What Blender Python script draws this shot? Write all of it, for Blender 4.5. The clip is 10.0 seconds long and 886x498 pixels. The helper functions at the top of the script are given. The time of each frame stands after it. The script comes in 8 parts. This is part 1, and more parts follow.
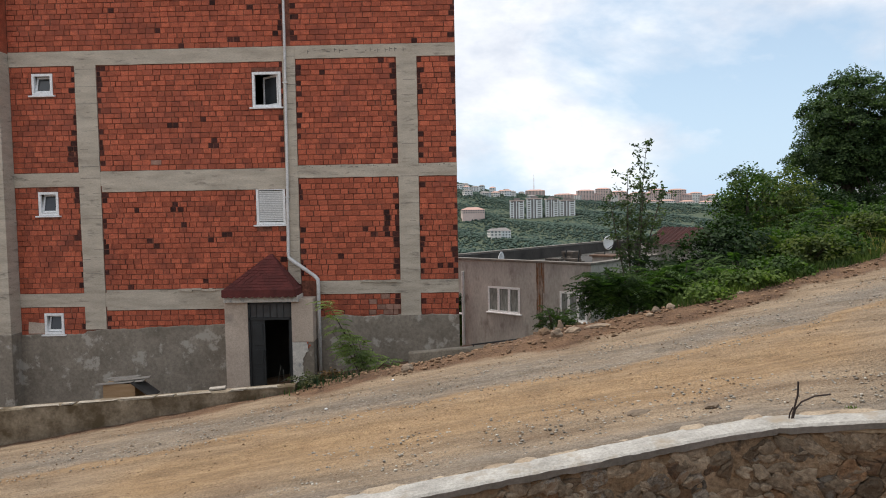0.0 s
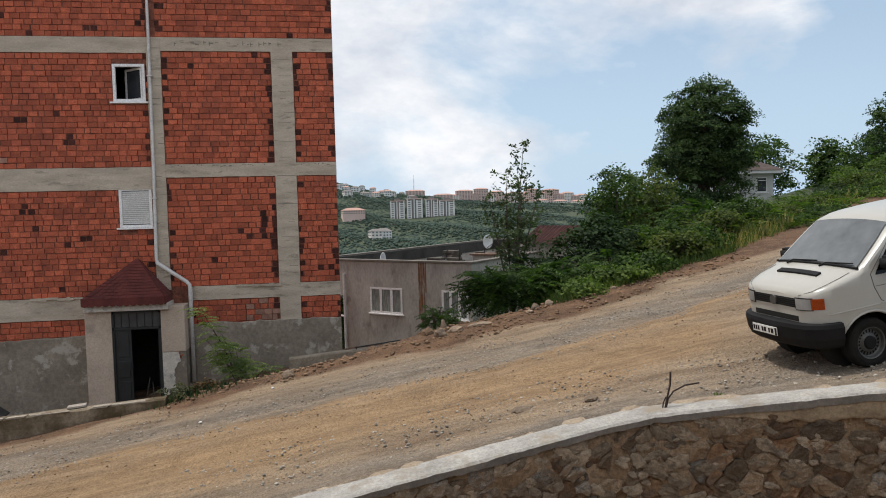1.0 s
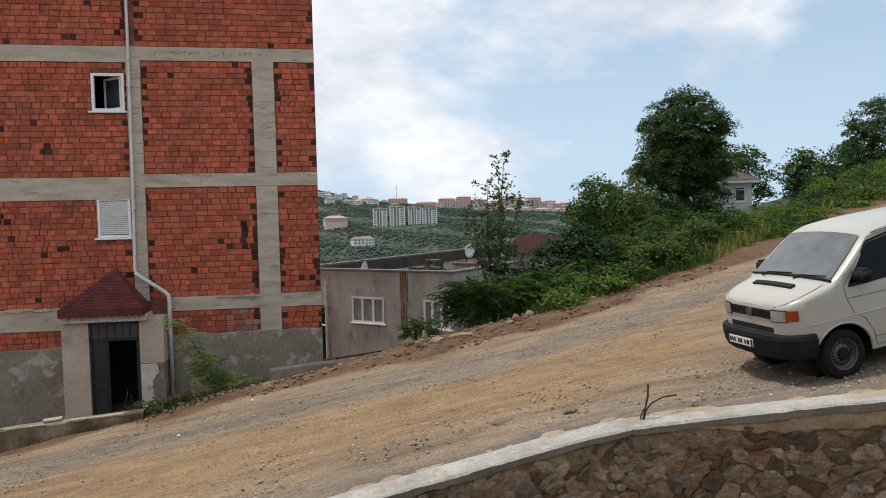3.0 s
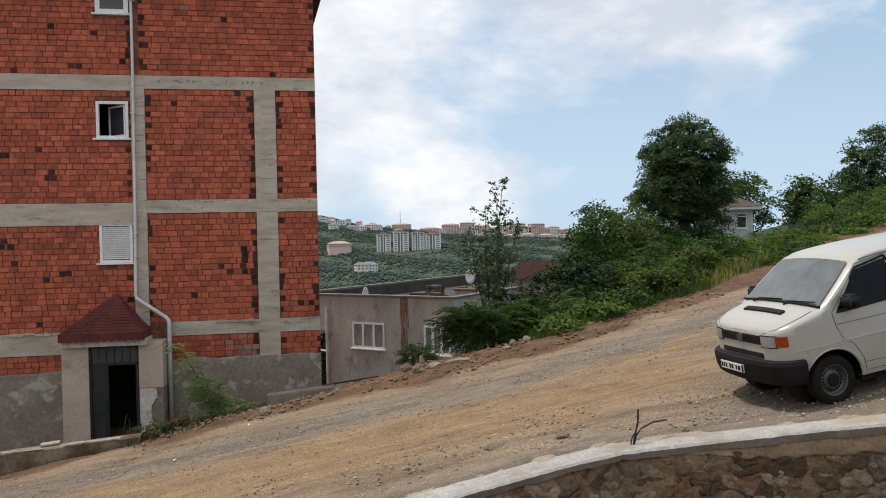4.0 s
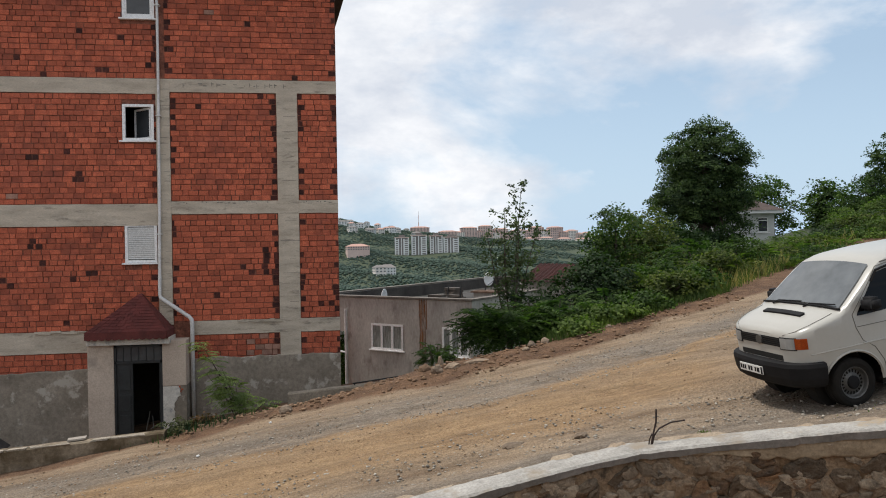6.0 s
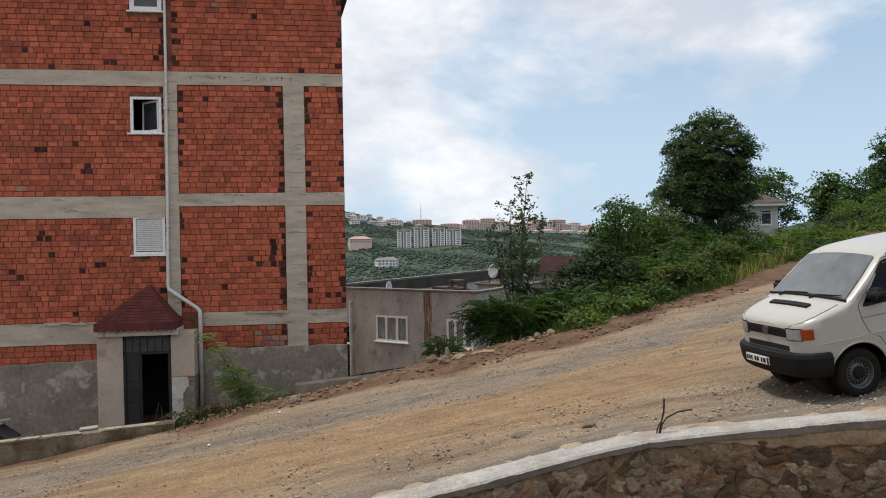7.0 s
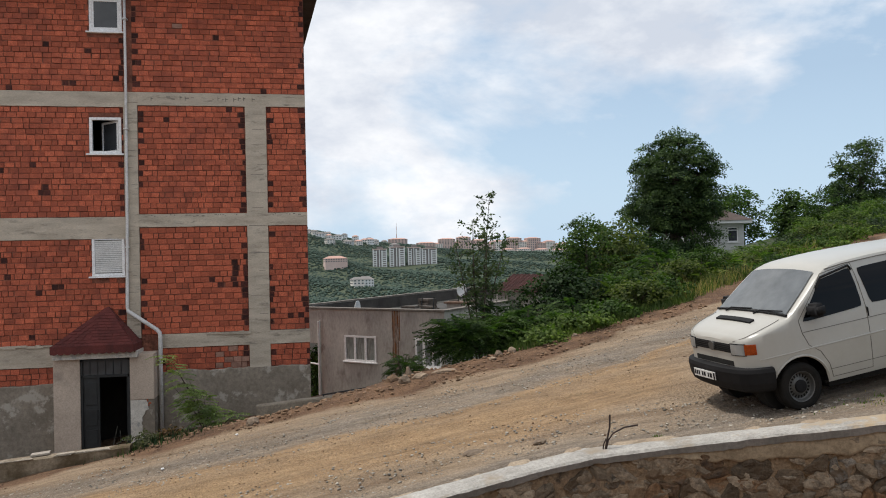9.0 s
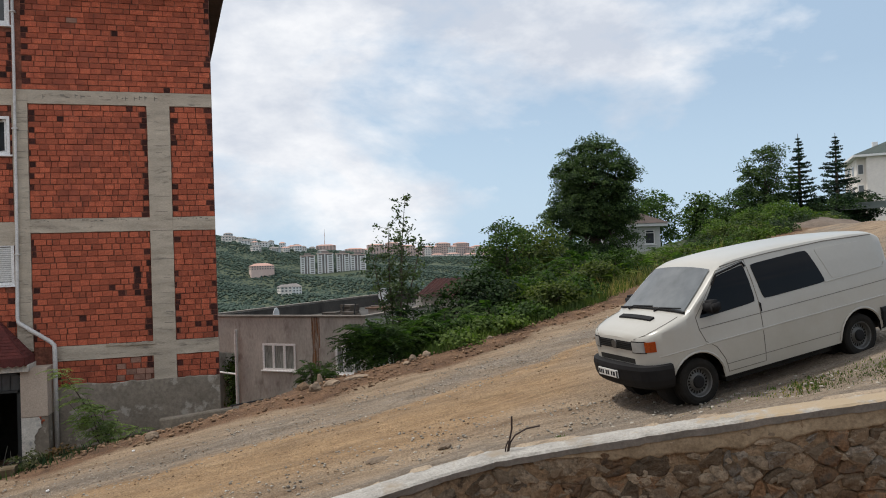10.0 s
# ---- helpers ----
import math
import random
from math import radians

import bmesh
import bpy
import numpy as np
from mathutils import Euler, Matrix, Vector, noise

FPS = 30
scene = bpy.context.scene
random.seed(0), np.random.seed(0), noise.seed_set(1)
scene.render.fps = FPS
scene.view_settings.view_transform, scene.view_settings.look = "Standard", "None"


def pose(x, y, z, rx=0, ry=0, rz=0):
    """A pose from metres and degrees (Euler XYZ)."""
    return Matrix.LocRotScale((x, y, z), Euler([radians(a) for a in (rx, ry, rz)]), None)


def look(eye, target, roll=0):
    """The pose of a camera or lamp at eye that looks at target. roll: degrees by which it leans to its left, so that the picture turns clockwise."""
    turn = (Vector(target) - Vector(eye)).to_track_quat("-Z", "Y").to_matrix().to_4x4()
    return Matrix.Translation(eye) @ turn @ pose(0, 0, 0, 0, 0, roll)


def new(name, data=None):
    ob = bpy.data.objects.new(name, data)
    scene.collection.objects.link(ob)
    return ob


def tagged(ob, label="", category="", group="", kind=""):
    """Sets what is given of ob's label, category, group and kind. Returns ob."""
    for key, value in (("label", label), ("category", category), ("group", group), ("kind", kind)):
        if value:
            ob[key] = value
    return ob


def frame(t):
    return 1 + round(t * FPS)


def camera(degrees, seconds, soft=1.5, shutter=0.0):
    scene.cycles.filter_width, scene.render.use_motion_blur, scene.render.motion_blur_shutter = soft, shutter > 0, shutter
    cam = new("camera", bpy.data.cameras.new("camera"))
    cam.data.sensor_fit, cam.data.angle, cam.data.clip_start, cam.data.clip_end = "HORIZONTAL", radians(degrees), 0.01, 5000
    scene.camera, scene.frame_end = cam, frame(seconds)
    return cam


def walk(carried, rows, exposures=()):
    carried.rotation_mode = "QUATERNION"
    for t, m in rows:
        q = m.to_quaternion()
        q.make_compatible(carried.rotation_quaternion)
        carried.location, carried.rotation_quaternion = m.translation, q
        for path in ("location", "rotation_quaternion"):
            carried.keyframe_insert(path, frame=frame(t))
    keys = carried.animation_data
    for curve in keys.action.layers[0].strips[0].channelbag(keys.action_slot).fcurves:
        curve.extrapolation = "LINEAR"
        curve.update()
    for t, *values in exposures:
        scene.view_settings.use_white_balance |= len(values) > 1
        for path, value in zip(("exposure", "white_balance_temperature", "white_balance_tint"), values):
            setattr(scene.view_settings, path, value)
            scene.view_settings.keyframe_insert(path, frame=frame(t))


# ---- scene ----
cam = camera(64.1, 10.0, soft=1.0)
PATH = [
    (0, (0.409, 0.253, 4.815), (0.357, 2.25, 4.704), -1.0),
    (0.1, (0.423, 0.307, 4.824), (0.427, 2.304, 4.711), -1.1),
    (0.3, (0.466, 0.391, 4.806), (0.592, 2.384, 4.689), -1.3),
    (0.5, (0.442, 0.416, 4.797), (0.644, 2.402, 4.68), -1.3),
    (1, (0.405, 0.456, 4.808), (0.687, 2.433, 4.691), -1.4),
    (1.5, (0.42, 0.468, 4.816), (0.725, 2.441, 4.705), -1.3),
    (2, (0.395, 0.481, 4.826), (0.726, 2.451, 4.719), -1.2),
    (3.5, (0.487, 0.349, 4.885), (0.818, 2.32, 4.814), -1.4),
    (4, (0.548, 0.259, 4.874), (0.871, 2.233, 4.851), -1.2),
    (4.5, (0.584, 0.219, 4.838), (0.895, 2.195, 4.829), -1.1),
    (5, (0.578, 0.208, 4.824), (0.876, 2.186, 4.816), -1.1),
    (5.5, (0.553, 0.185, 4.843), (0.836, 2.165, 4.837), -1.0),
    (7, (0.388, 0.054, 4.828), (0.654, 2.036, 4.794), -0.9),
    (7.5, (0.362, 0.045, 4.846), (0.641, 2.025, 4.814), -0.9),
    (8, (0.404, 0.048, 4.856), (0.7, 2.026, 4.851), -1.1),
    (8.5, (0.561, 0.004, 4.84), (0.881, 1.978, 4.852), -1.4),
    (9, (0.721, -0.078, 4.828), (1.055, 1.894, 4.846), -1.3),
    (9.5, (0.813, -0.106, 4.831), (1.154, 1.864, 4.856), -1.1),
    (9.7, (0.884, -0.08, 4.809), (1.241, 1.888, 4.839), -1.4),
    (9.8, (0.97, -0.054, 4.781), (1.379, 1.903, 4.814), -1.5),
    (9.9, (1.025, -0.028, 4.767), (1.471, 1.922, 4.8), -1.5),
    (10, (1.135, 0.076, 4.762), (1.664, 2.005, 4.79), -2.0),
]
walk(cam, [(t, look(eye, target, roll)) for t, eye, target, roll in PATH], exposures=[(0.0, 0.27), (0.6, 0.08), (2.2, 0.07), (3.5, 0.17), (4.5, 0.08), (9.4, 0.12), (10.0, 0.05)])

# ---- light ----
SUN_FROM = Vector((-0.36, 0.22, 0.95)).normalized()
sun = new("sun", bpy.data.lights.new("sun", "SUN"))
sun.data.energy, sun.data.angle, sun.data.color = 2.7, radians(6), (1.0, 0.945, 0.87)
sun.matrix_world = look(SUN_FROM * 60, (0, 0, 0))

world = bpy.data.worlds.new("sky")
scene.world = world
world.use_nodes = True
wn, wl = world.node_tree.nodes, world.node_tree.links
wn.clear()


def wnode(kind, **sets):
    n = wn.new(kind)
    for k, v in sets.items():
        n.inputs[k].default_value = v
    return n


w_out = wn.new("ShaderNodeOutputWorld")
w_bg = wnode("ShaderNodeBackground", Strength=0.1)
w_sky = wn.new("ShaderNodeTexSky")
w_sky.sky_type = "NISHITA"
w_sky.sun_disc = False
w_sky.sun_elevation = math.asin(SUN_FROM.z)
w_sky.sun_rotation = math.atan2(SUN_FROM.x, SUN_FROM.y)
w_sky.air_density, w_sky.dust_density = 1.0, 2.0
w_co = wn.new("ShaderNodeTexCoord")
w_map = wn.new("ShaderNodeMapping")
w_map.inputs["Location"].default_value = (0.30, 0.0, 0.05)
w_map.inputs["Scale"].default_value = (1.0, 1.0, 1.9)
w_noise = wnode("ShaderNodeTexNoise", Scale=2.6, Detail=9.0, Roughness=0.56, Distortion=0.15)
w_ramp = wn.new("ShaderNodeValToRGB")
w_ramp.color_ramp.elements[0].position, w_ramp.color_ramp.elements[1].position = 0.52, 0.66
w_sep = wn.new("ShaderNodeSeparateXYZ")
w_haze = wn.new("ShaderNodeMapRange")
w_haze.inputs["From Min"].default_value, w_haze.inputs["From Max"].default_value = 0.0, 0.22
w_haze.inputs["To Min"].default_value, w_haze.inputs["To Max"].default_value = 0.85, 0.55
w_west = wn.new("ShaderNodeMapRange")
w_west.inputs["From Min"].default_value, w_west.inputs["From Max"].default_value = 0.62, -0.05
w_west.inputs["To Min"].default_value, w_west.inputs["To Max"].default_value = -0.08, 0.18
w_add = wn.new("ShaderNodeMath")
w_add.operation, w_add.use_clamp = "ADD", True
w_high = wn.new("ShaderNodeMapRange")
w_high.inputs["From Min"].default_value, w_high.inputs["From Max"].default_value = 0.02, 0.34
w_high.inputs["To Min"].default_value, w_high.inputs["To Max"].default_value = -0.06, 0.15
w_add2 = wn.new("ShaderNodeMath")
w_add2.operation, w_add2.use_clamp = "ADD", True
w_mix1 = wn.new("ShaderNodeMixRGB")
w_mix1.inputs["Color2"].default_value = (5.7, 7.5, 9.4, 1)
w_shade = wnode("ShaderNodeTexNoise", Scale=3.6, Detail=6.0, Roughness=0.6)
w_cloud = wn.new("ShaderNodeValToRGB")
w_cloud.color_ramp.elements[0].color = (6.0, 6.5, 7.4, 1)
w_cloud.color_ramp.elements[1].color = (9.4, 9.5, 9.75, 1)
w_cloud.color_ramp.elements[0].position, w_cloud.color_ramp.elements[1].position = 0.40, 0.62
w_mix2 = wn.new("ShaderNodeMixRGB")
wl.new(w_co.outputs["Generated"], w_map.inputs["Vector"])
wl.new(w_map.outputs["Vector"], w_noise.inputs["Vector"])
wl.new(w_map.outputs["Vector"], w_shade.inputs["Vector"])
wl.new(w_add2.outputs["Value"], w_ramp.inputs["Fac"])
wl.new(w_shade.outputs["Fac"], w_cloud.inputs["Fac"])
wl.new(w_co.outputs["Generated"], w_sep.inputs["Vector"])
wl.new(w_sep.outputs["Z"], w_haze.inputs["Value"])
wl.new(w_sep.outputs["X"], w_west.inputs["Value"])
wl.new(w_sky.outputs["Color"], w_mix1.inputs["Color1"])
wl.new(w_haze.outputs["Result"], w_mix1.inputs["Fac"])
wl.new(w_noise.outputs["Fac"], w_add.inputs[0])
wl.new(w_west.outputs["Result"], w_add.inputs[1])
wl.new(w_sep.outputs["Z"], w_high.inputs["Value"])
wl.new(w_add.outputs["Value"], w_add2.inputs[0])
wl.new(w_high.outputs["Result"], w_add2.inputs[1])
wl.new(w_ramp.outputs["Color"], w_mix2.inputs["Fac"])
wl.new(w_mix1.outputs["Color"], w_mix2.inputs["Color1"])
wl.new(w_cloud.outputs["Color"], w_mix2.inputs["Color2"])
wl.new(w_mix2.outputs["Color"], w_bg.inputs["Color"])
wl.new(w_bg.outputs["Background"], w_out.inputs["Surface"])


# ---- materials ----
def blank(name):
    m = bpy.data.materials.new(name)
    m.use_nodes = True
    return m, m.node_tree.nodes, m.node_tree.links, m.node_tree.nodes["Principled BSDF"]


def tex(nodes, links, co, scale, detail=5.0, rough=0.6, kind="ShaderNodeTexNoise"):
    n = nodes.new(kind)
    n.inputs["Scale"].default_value = scale
    if "Detail" in n.inputs:
        n.inputs["Detail"].default_value, n.inputs["Roughness"].default_value = detail, rough
    links.new(co, n.inputs["Vector"])
    return n


def ramp(nodes, links, fac, stops):
    r = nodes.new("ShaderNodeValToRGB")
    while len(r.color_ramp.elements) < len(stops):
        r.color_ramp.elements.new(0.5)
    for e, (p, c) in zip(r.color_ramp.elements, stops):
        e.position = p
        e.color = (*c, 1) if len(c) == 3 else c
    links.new(fac, r.inputs["Fac"])
    return r


def mixed(nodes, links, fac, a, b, how="MIX"):
    m = nodes.new("ShaderNodeMixRGB")
    m.blend_type = how
    for sock, v in (("Fac", fac), ("Color1", a), ("Color2", b)):
        if isinstance(v, (int, float)):
            m.inputs[sock].default_value = v
        elif isinstance(v, tuple):
            m.inputs[sock].default_value = (*v, 1)
        else:
            links.new(v, m.inputs[sock])
    return m.outputs["Color"]


def bumped(nodes, links, bsdf, height, strength, distance):
    b = nodes.new("ShaderNodeBump")
    b.inputs["Strength"].default_value, b.inputs["Distance"].default_value = strength, distance
    links.new(height, b.inputs["Height"])
    links.new(b.outputs["Normal"], bsdf.inputs["Normal"])


def surface(name, dark, light, scale=3.0, grain=40.0, rough=0.85, bump=0.4, depth=0.01, stain=None, stain_scale=0.8, stain_at=(0.55, 0.7), metal=0.0, spread=0.0, stretch=None, contrast=0.25):
    """A plain weathered surface: two-scale variation between two colours, an optional stain colour, and a fine relief."""
    m, n, l, p = blank(name)
    co = n.new("ShaderNodeTexCoord").outputs["Object"]
    if stretch:
        mp = n.new("ShaderNodeMapping")
        mp.inputs["Scale"].default_value = stretch
        l.new(co, mp.inputs["Vector"])
        co = mp.outputs["Vector"]
    big = tex(n, l, co, scale)
    fine = tex(n, l, co, grain, 4.0, 0.7)
    col = ramp(n, l, big.outputs["Fac"], [(0.3, dark), (0.7, light)]).outputs["Color"]
    g = ramp(n, l, fine.outputs["Fac"], [(0.25, (1 - contrast,) * 3), (0.75, (1 + contrast * 0.85,) * 3)]).outputs["Color"]
    col = mixed(n, l, 1.0, col, g, "MULTIPLY")
    if stain:
        s = tex(n, l, co, stain_scale, 6.0, 0.65)
        f = ramp(n, l, s.outputs["Fac"], [(stain_at[0], (0, 0, 0)), (stain_at[1], (1, 1, 1))]).outputs["Color"]
        col = mixed(n, l, f, col, stain)
    if spread:
        r = n.new("ShaderNodeObjectInfo").outputs["Random"]
        q = n.new("ShaderNodeNewGeometry").outputs["Random Per Island"]
        a = n.new("ShaderNodeMath")
        a.operation = "ADD"
        l.new(r, a.inputs[0])
        l.new(q, a.inputs[1])
        fr = n.new("ShaderNodeMath")
        fr.operation = "FRACT"
        l.new(a.outputs["Value"], fr.inputs[0])
        t = ramp(n, l, fr.outputs["Value"], [(0.0, (1 - spread,) * 3), (1.0, (1 + spread,) * 3)]).outputs["Color"]
        col = mixed(n, l, 1.0, col, t, "MULTIPLY")
    l.new(col, p.inputs["Base Color"])
    p.inputs["Roughness"].default_value, p.inputs["Metallic"].default_value = rough, metal
    if bump:
        bumped(n, l, p, fine.outputs["Fac"], bump, depth)
    return m


def leaf_material(name, dark, light, thin=0.35):
    m, n, l, p = blank(name)
    q = n.new("ShaderNodeNewGeometry").outputs["Random Per Island"]
    col = ramp(n, l, q, [(0.0, dark), (1.0, light)]).outputs["Color"]
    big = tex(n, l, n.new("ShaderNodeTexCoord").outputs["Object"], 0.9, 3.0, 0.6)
    # Cool dark to warm light mottling puts sun and shade into the leaf colour.
    sun_shade_tone = ramp(n, l, big.outputs["Fac"], [(0.32, (0.50, 0.57, 0.66)), (0.68, (1.52, 1.42, 1.10))]).outputs["Color"]
    col = mixed(n, l, 1.0, col, sun_shade_tone, "MULTIPLY")
    l.new(col, p.inputs["Base Color"])
    p.inputs["Roughness"].default_value = 0.7
    p.inputs["Specular IOR Level"].default_value = 0.18
    tr = n.new("ShaderNodeBsdfTranslucent")
    l.new(mixed(n, l, 1.0, col, (1.1, 1.5, 0.6), "MULTIPLY"), tr.inputs["Color"])
    mx = n.new("ShaderNodeMixShader")
    mx.inputs["Fac"].default_value = thin
    l.new(p.outputs["BSDF"], mx.inputs[1])
    l.new(tr.outputs["BSDF"], mx.inputs[2])
    l.new(mx.outputs["Shader"], n["Material Output"].inputs["Surface"])
    return m


def glass_material(name, colour, rough=0.03):
    m, n, l, p = blank(name)
    co = n.new("ShaderNodeTexCoord").outputs["Object"]
    t = tex(n, l, co, 2.5)
    c = ramp(n, l, t.outputs["Fac"], [(0.3, tuple(v * 0.7 for v in colour)), (0.7, tuple(v * 1.25 for v in colour))])
    l.new(c.outputs["Color"], p.inputs["Base Color"])
    p.inputs["Roughness"].default_value = rough
    p.inputs["IOR"].default_value = 1.5
    return m


M_BRICK = surface("brick_clay", (0.335, 0.076, 0.040), (0.53, 0.137, 0.068), 6.0, 32.0, 0.9, 0.9, 0.012, stain=(0.24, 0.066, 0.042), stain_scale=1.3, stain_at=(0.50, 0.78), spread=0.26, contrast=0.45)
# Near-black colour stands in for the shade inside the open brick cores.
M_BRICK_DARK = surface("brick_hollow_shaded", (0.022, 0.008, 0.007), (0.095, 0.026, 0.018), 16.0, 60.0, 0.95, 0.6, 0.01, spread=0.5, contrast=0.6)
M_BRICK_GREY = surface("brick_mortar_smeared", (0.23, 0.120, 0.088), (0.34, 0.20, 0.150), 8.0, 40.0, 0.95, 0.5, 0.006, spread=0.25)
M_MORTAR = surface("mortar_joint", (0.075, 0.027, 0.018), (0.32, 0.122, 0.076), 3.0, 16.0, 0.95, 0.8, 0.02, contrast=0.6)
M_CONCRETE = surface("frame_concrete", (0.39, 0.335, 0.265), (0.58, 0.510, 0.410), 1.6, 22.0, 0.9, 0.7, 0.015, stain=(0.21, 0.185, 0.15), stain_scale=2.8, stain_at=(0.57, 0.72), stretch=(0.8, 0.8, 3.5))
M_BOARD = surface("board_mark", (0.16, 0.15, 0.13), (0.25, 0.23, 0.20), 3.0, 30.0)
M_PLASTER = surface("cement_plaster", (0.180, 0.150, 0.116), (0.305, 0.262, 0.208), 0.9, 11.0, 0.92, 0.6, 0.012, stain=(0.40, 0.36, 0.305), stain_scale=2.4, stain_at=(0.55, 0.62), contrast=0.32)
M_RENDER = surface("porch_render", (0.42, 0.335, 0.265), (0.56, 0.46, 0.37), 1.6, 30.0, 0.9, 0.25, 0.006, stain=(0.30, 0.245, 0.20), stain_scale=1.2, stain_at=(0.58, 0.72))
M_PALE = surface("bare_limewash", (0.50, 0.46, 0.40), (0.68, 0.64, 0.57), 4.0, 25.0, 0.9, 0.4, 0.01, stain=(0.30, 0.29, 0.28), stain_scale=5.0)
M_GREYWALL = surface("grey_house_render", (0.352, 0.330, 0.295), (0.51, 0.482, 0.435), 0.9, 9.0, 0.92, 0.35, 0.01, stain=(0.24, 0.21, 0.185), stain_scale=1.5, stain_at=(0.54, 0.70), stretch=(1.3, 1.3, 0.55))
M_RUST = surface("rust_run", (0.16, 0.066, 0.026), (0.30, 0.150, 0.066), 2.0, 10.0, 0.95, 0.1, stretch=(3, 3, 0.4))
n_, l_ = M_RUST.node_tree.nodes, M_RUST.node_tree.links
m_ = n_.new("ShaderNodeMapping")
m_.inputs["Scale"].default_value = (5.0, 1.0, 0.55)
l_.new(n_.new("ShaderNodeTexCoord").outputs["Object"], m_.inputs["Vector"])
t_ = tex(n_, l_, m_.outputs["Vector"], 1.6, 6.0, 0.65)
l_.new(ramp(n_, l_, t_.outputs["Fac"], [(0.37, (0.05,) * 3), (0.58, (0.92,) * 3)]).outputs["Color"], n_["Principled BSDF"].inputs["Alpha"])
M_CAP = surface("stained_parapet_cap", (0.11, 0.095, 0.08), (0.24, 0.215, 0.185), 1.6, 14.0, 0.93, 0.4, 0.01, contrast=0.4)
M_DARKROOF = surface("old_roof_felt", (0.030, 0.027, 0.025), (0.085, 0.078, 0.07), 1.0, 12.0, 0.95, 0.4)
M_SHINGLE = surface("red_bitumen_shingle", (0.085, 0.020, 0.017), (0.150, 0.034, 0.028), 3.0, 70.0, 0.92, 0.7, 0.01, spread=0.10, contrast=0.45)
M_WHITE = surface("white_pvc", (0.78, 0.78, 0.77), (0.85, 0.85, 0.84), 2.0, 20.0, 0.4, 0.03)
M_PIPE = surface("white_pipe", (0.56, 0.55, 0.53), (0.70, 0.69, 0.67), 2.5, 30.0, 0.45, 0.05, stain=(0.42, 0.40, 0.37), stain_scale=3.0)
M_BLIND = surface("white_shutter", (0.58, 0.58, 0.56), (0.68, 0.68, 0.66), 2.0, 30.0, 0.6, 0.05)
# Inner walls and floors are coloured dark, the dimness of the rooms included.
M_INSIDE = surface("dark_room_inside", (0.10, 0.095, 0.09), (0.15, 0.14, 0.13), 1.0, 10.0)
M_STEEL = surface("dark_painted_steel", (0.010, 0.011, 0.011), (0.024, 0.026, 0.026), 3.0, 25.0, 0.6, 0.1)
M_GLASS = glass_material("window_glass", (0.045, 0.05, 0.055))
M_CURTAIN = surface("pale_curtain", (0.10, 0.125, 0.115), (0.40, 0.44, 0.41), 5.0, 30.0, 0.25, 0.1, stretch=(6, 6, 0.5))
M_COPING = surface("coping_concrete", (0.25, 0.235, 0.21), (0.43, 0.41, 0.375), 2.6, 30.0, 0.9, 0.7, 0.015, stain=(0.27, 0.225, 0.17), stain_scale=1.6, stain_at=(0.54, 0.66), contrast=0.35)
def add_drift(m, colour, x0, x1, at_):
    """Wind-blown clay over one end of a surface, in patches."""
    n, l = m.node_tree.nodes, m.node_tree.links
    p = n["Principled BSDF"]
    old = p.inputs["Base Color"].links[0].from_socket
    co = n.new("ShaderNodeTexCoord").outputs["Object"]
    sp = n.new("ShaderNodeSeparateXYZ")
    l.new(co, sp.inputs["Vector"])
    mr = n.new("ShaderNodeMapRange")
    mr.inputs["From Min"].default_value, mr.inputs["From Max"].default_value = x0, x1
    mr.inputs["To Min"].default_value, mr.inputs["To Max"].default_value = -0.25, 0.14
    l.new(sp.outputs["X"], mr.inputs["Value"])
    t = tex(n, l, co, 3.2, 7.0, 0.7)
    a = n.new("ShaderNodeMath")
    a.operation = "ADD"
    l.new(mr.outputs["Result"], a.inputs[0])
    l.new(t.outputs["Fac"], a.inputs[1])
    f = ramp(n, l, a.outputs["Value"], [(at_[0], (0, 0, 0)), (at_[1], (0.9, 0.9, 0.9))]).outputs["Color"]
    l.new(mixed(n, l, f, old, colour), p.inputs["Base Color"])


add_drift(M_COPING, (0.36, 0.275, 0.175), 4.6, 7.2, (0.46, 0.60))
# Darker copy of the coping for front edge and underside, shade in the colour.
M_COPING_SHADED = surface("coping_shaded", (0.17, 0.16, 0.14), (0.27, 0.25, 0.225), 3.0, 25.0, 0.92, 0.6, 0.015)
M_WALLMORTAR = surface("wall_mortar", (0.17, 0.105, 0.052), (0.38, 0.282, 0.185), 2.4, 18.0, 0.95, 1.0, 0.04, stain=(0.085, 0.066, 0.046), stain_scale=3.0, stain_at=(0.56, 0.66), contrast=0.5)
M_STONE = surface("field_stone", (0.14, 0.100, 0.064), (0.38, 0.285, 0.190), 5.0, 26.0, 0.95, 1.0, 0.05, stain=(0.21, 0.145, 0.088), stain_scale=5.5, stain_at=(0.50, 0.55), spread=0.5, contrast=0.6)
M_STONE_GREY = surface("grey_stone", (0.14, 0.122, 0.100), (0.40, 0.35, 0.285), 6.0, 26.0, 0.95, 1.0, 0.05, stain=(0.20, 0.145, 0.095), stain_scale=6.0, stain_at=(0.50, 0.56), spread=0.5, contrast=0.6)
M_ROCK = surface("berm_rock", (0.16, 0.115, 0.08), (0.31, 0.235, 0.165), 6.0, 30.0, 0.92, 0.7, 0.02, spread=0.35)
M_GRAVEL = surface("gravel_chip", (0.20, 0.18, 0.15), (0.42, 0.38, 0.32), 9.0, 40.0, 0.92, 0.4, 0.01, spread=0.45)
M_CLOD = surface("clay_clod", (0.125, 0.074, 0.042), (0.26, 0.165, 0.096), 9.0, 40.0, 0.95, 0.5, 0.01, spread=0.35)
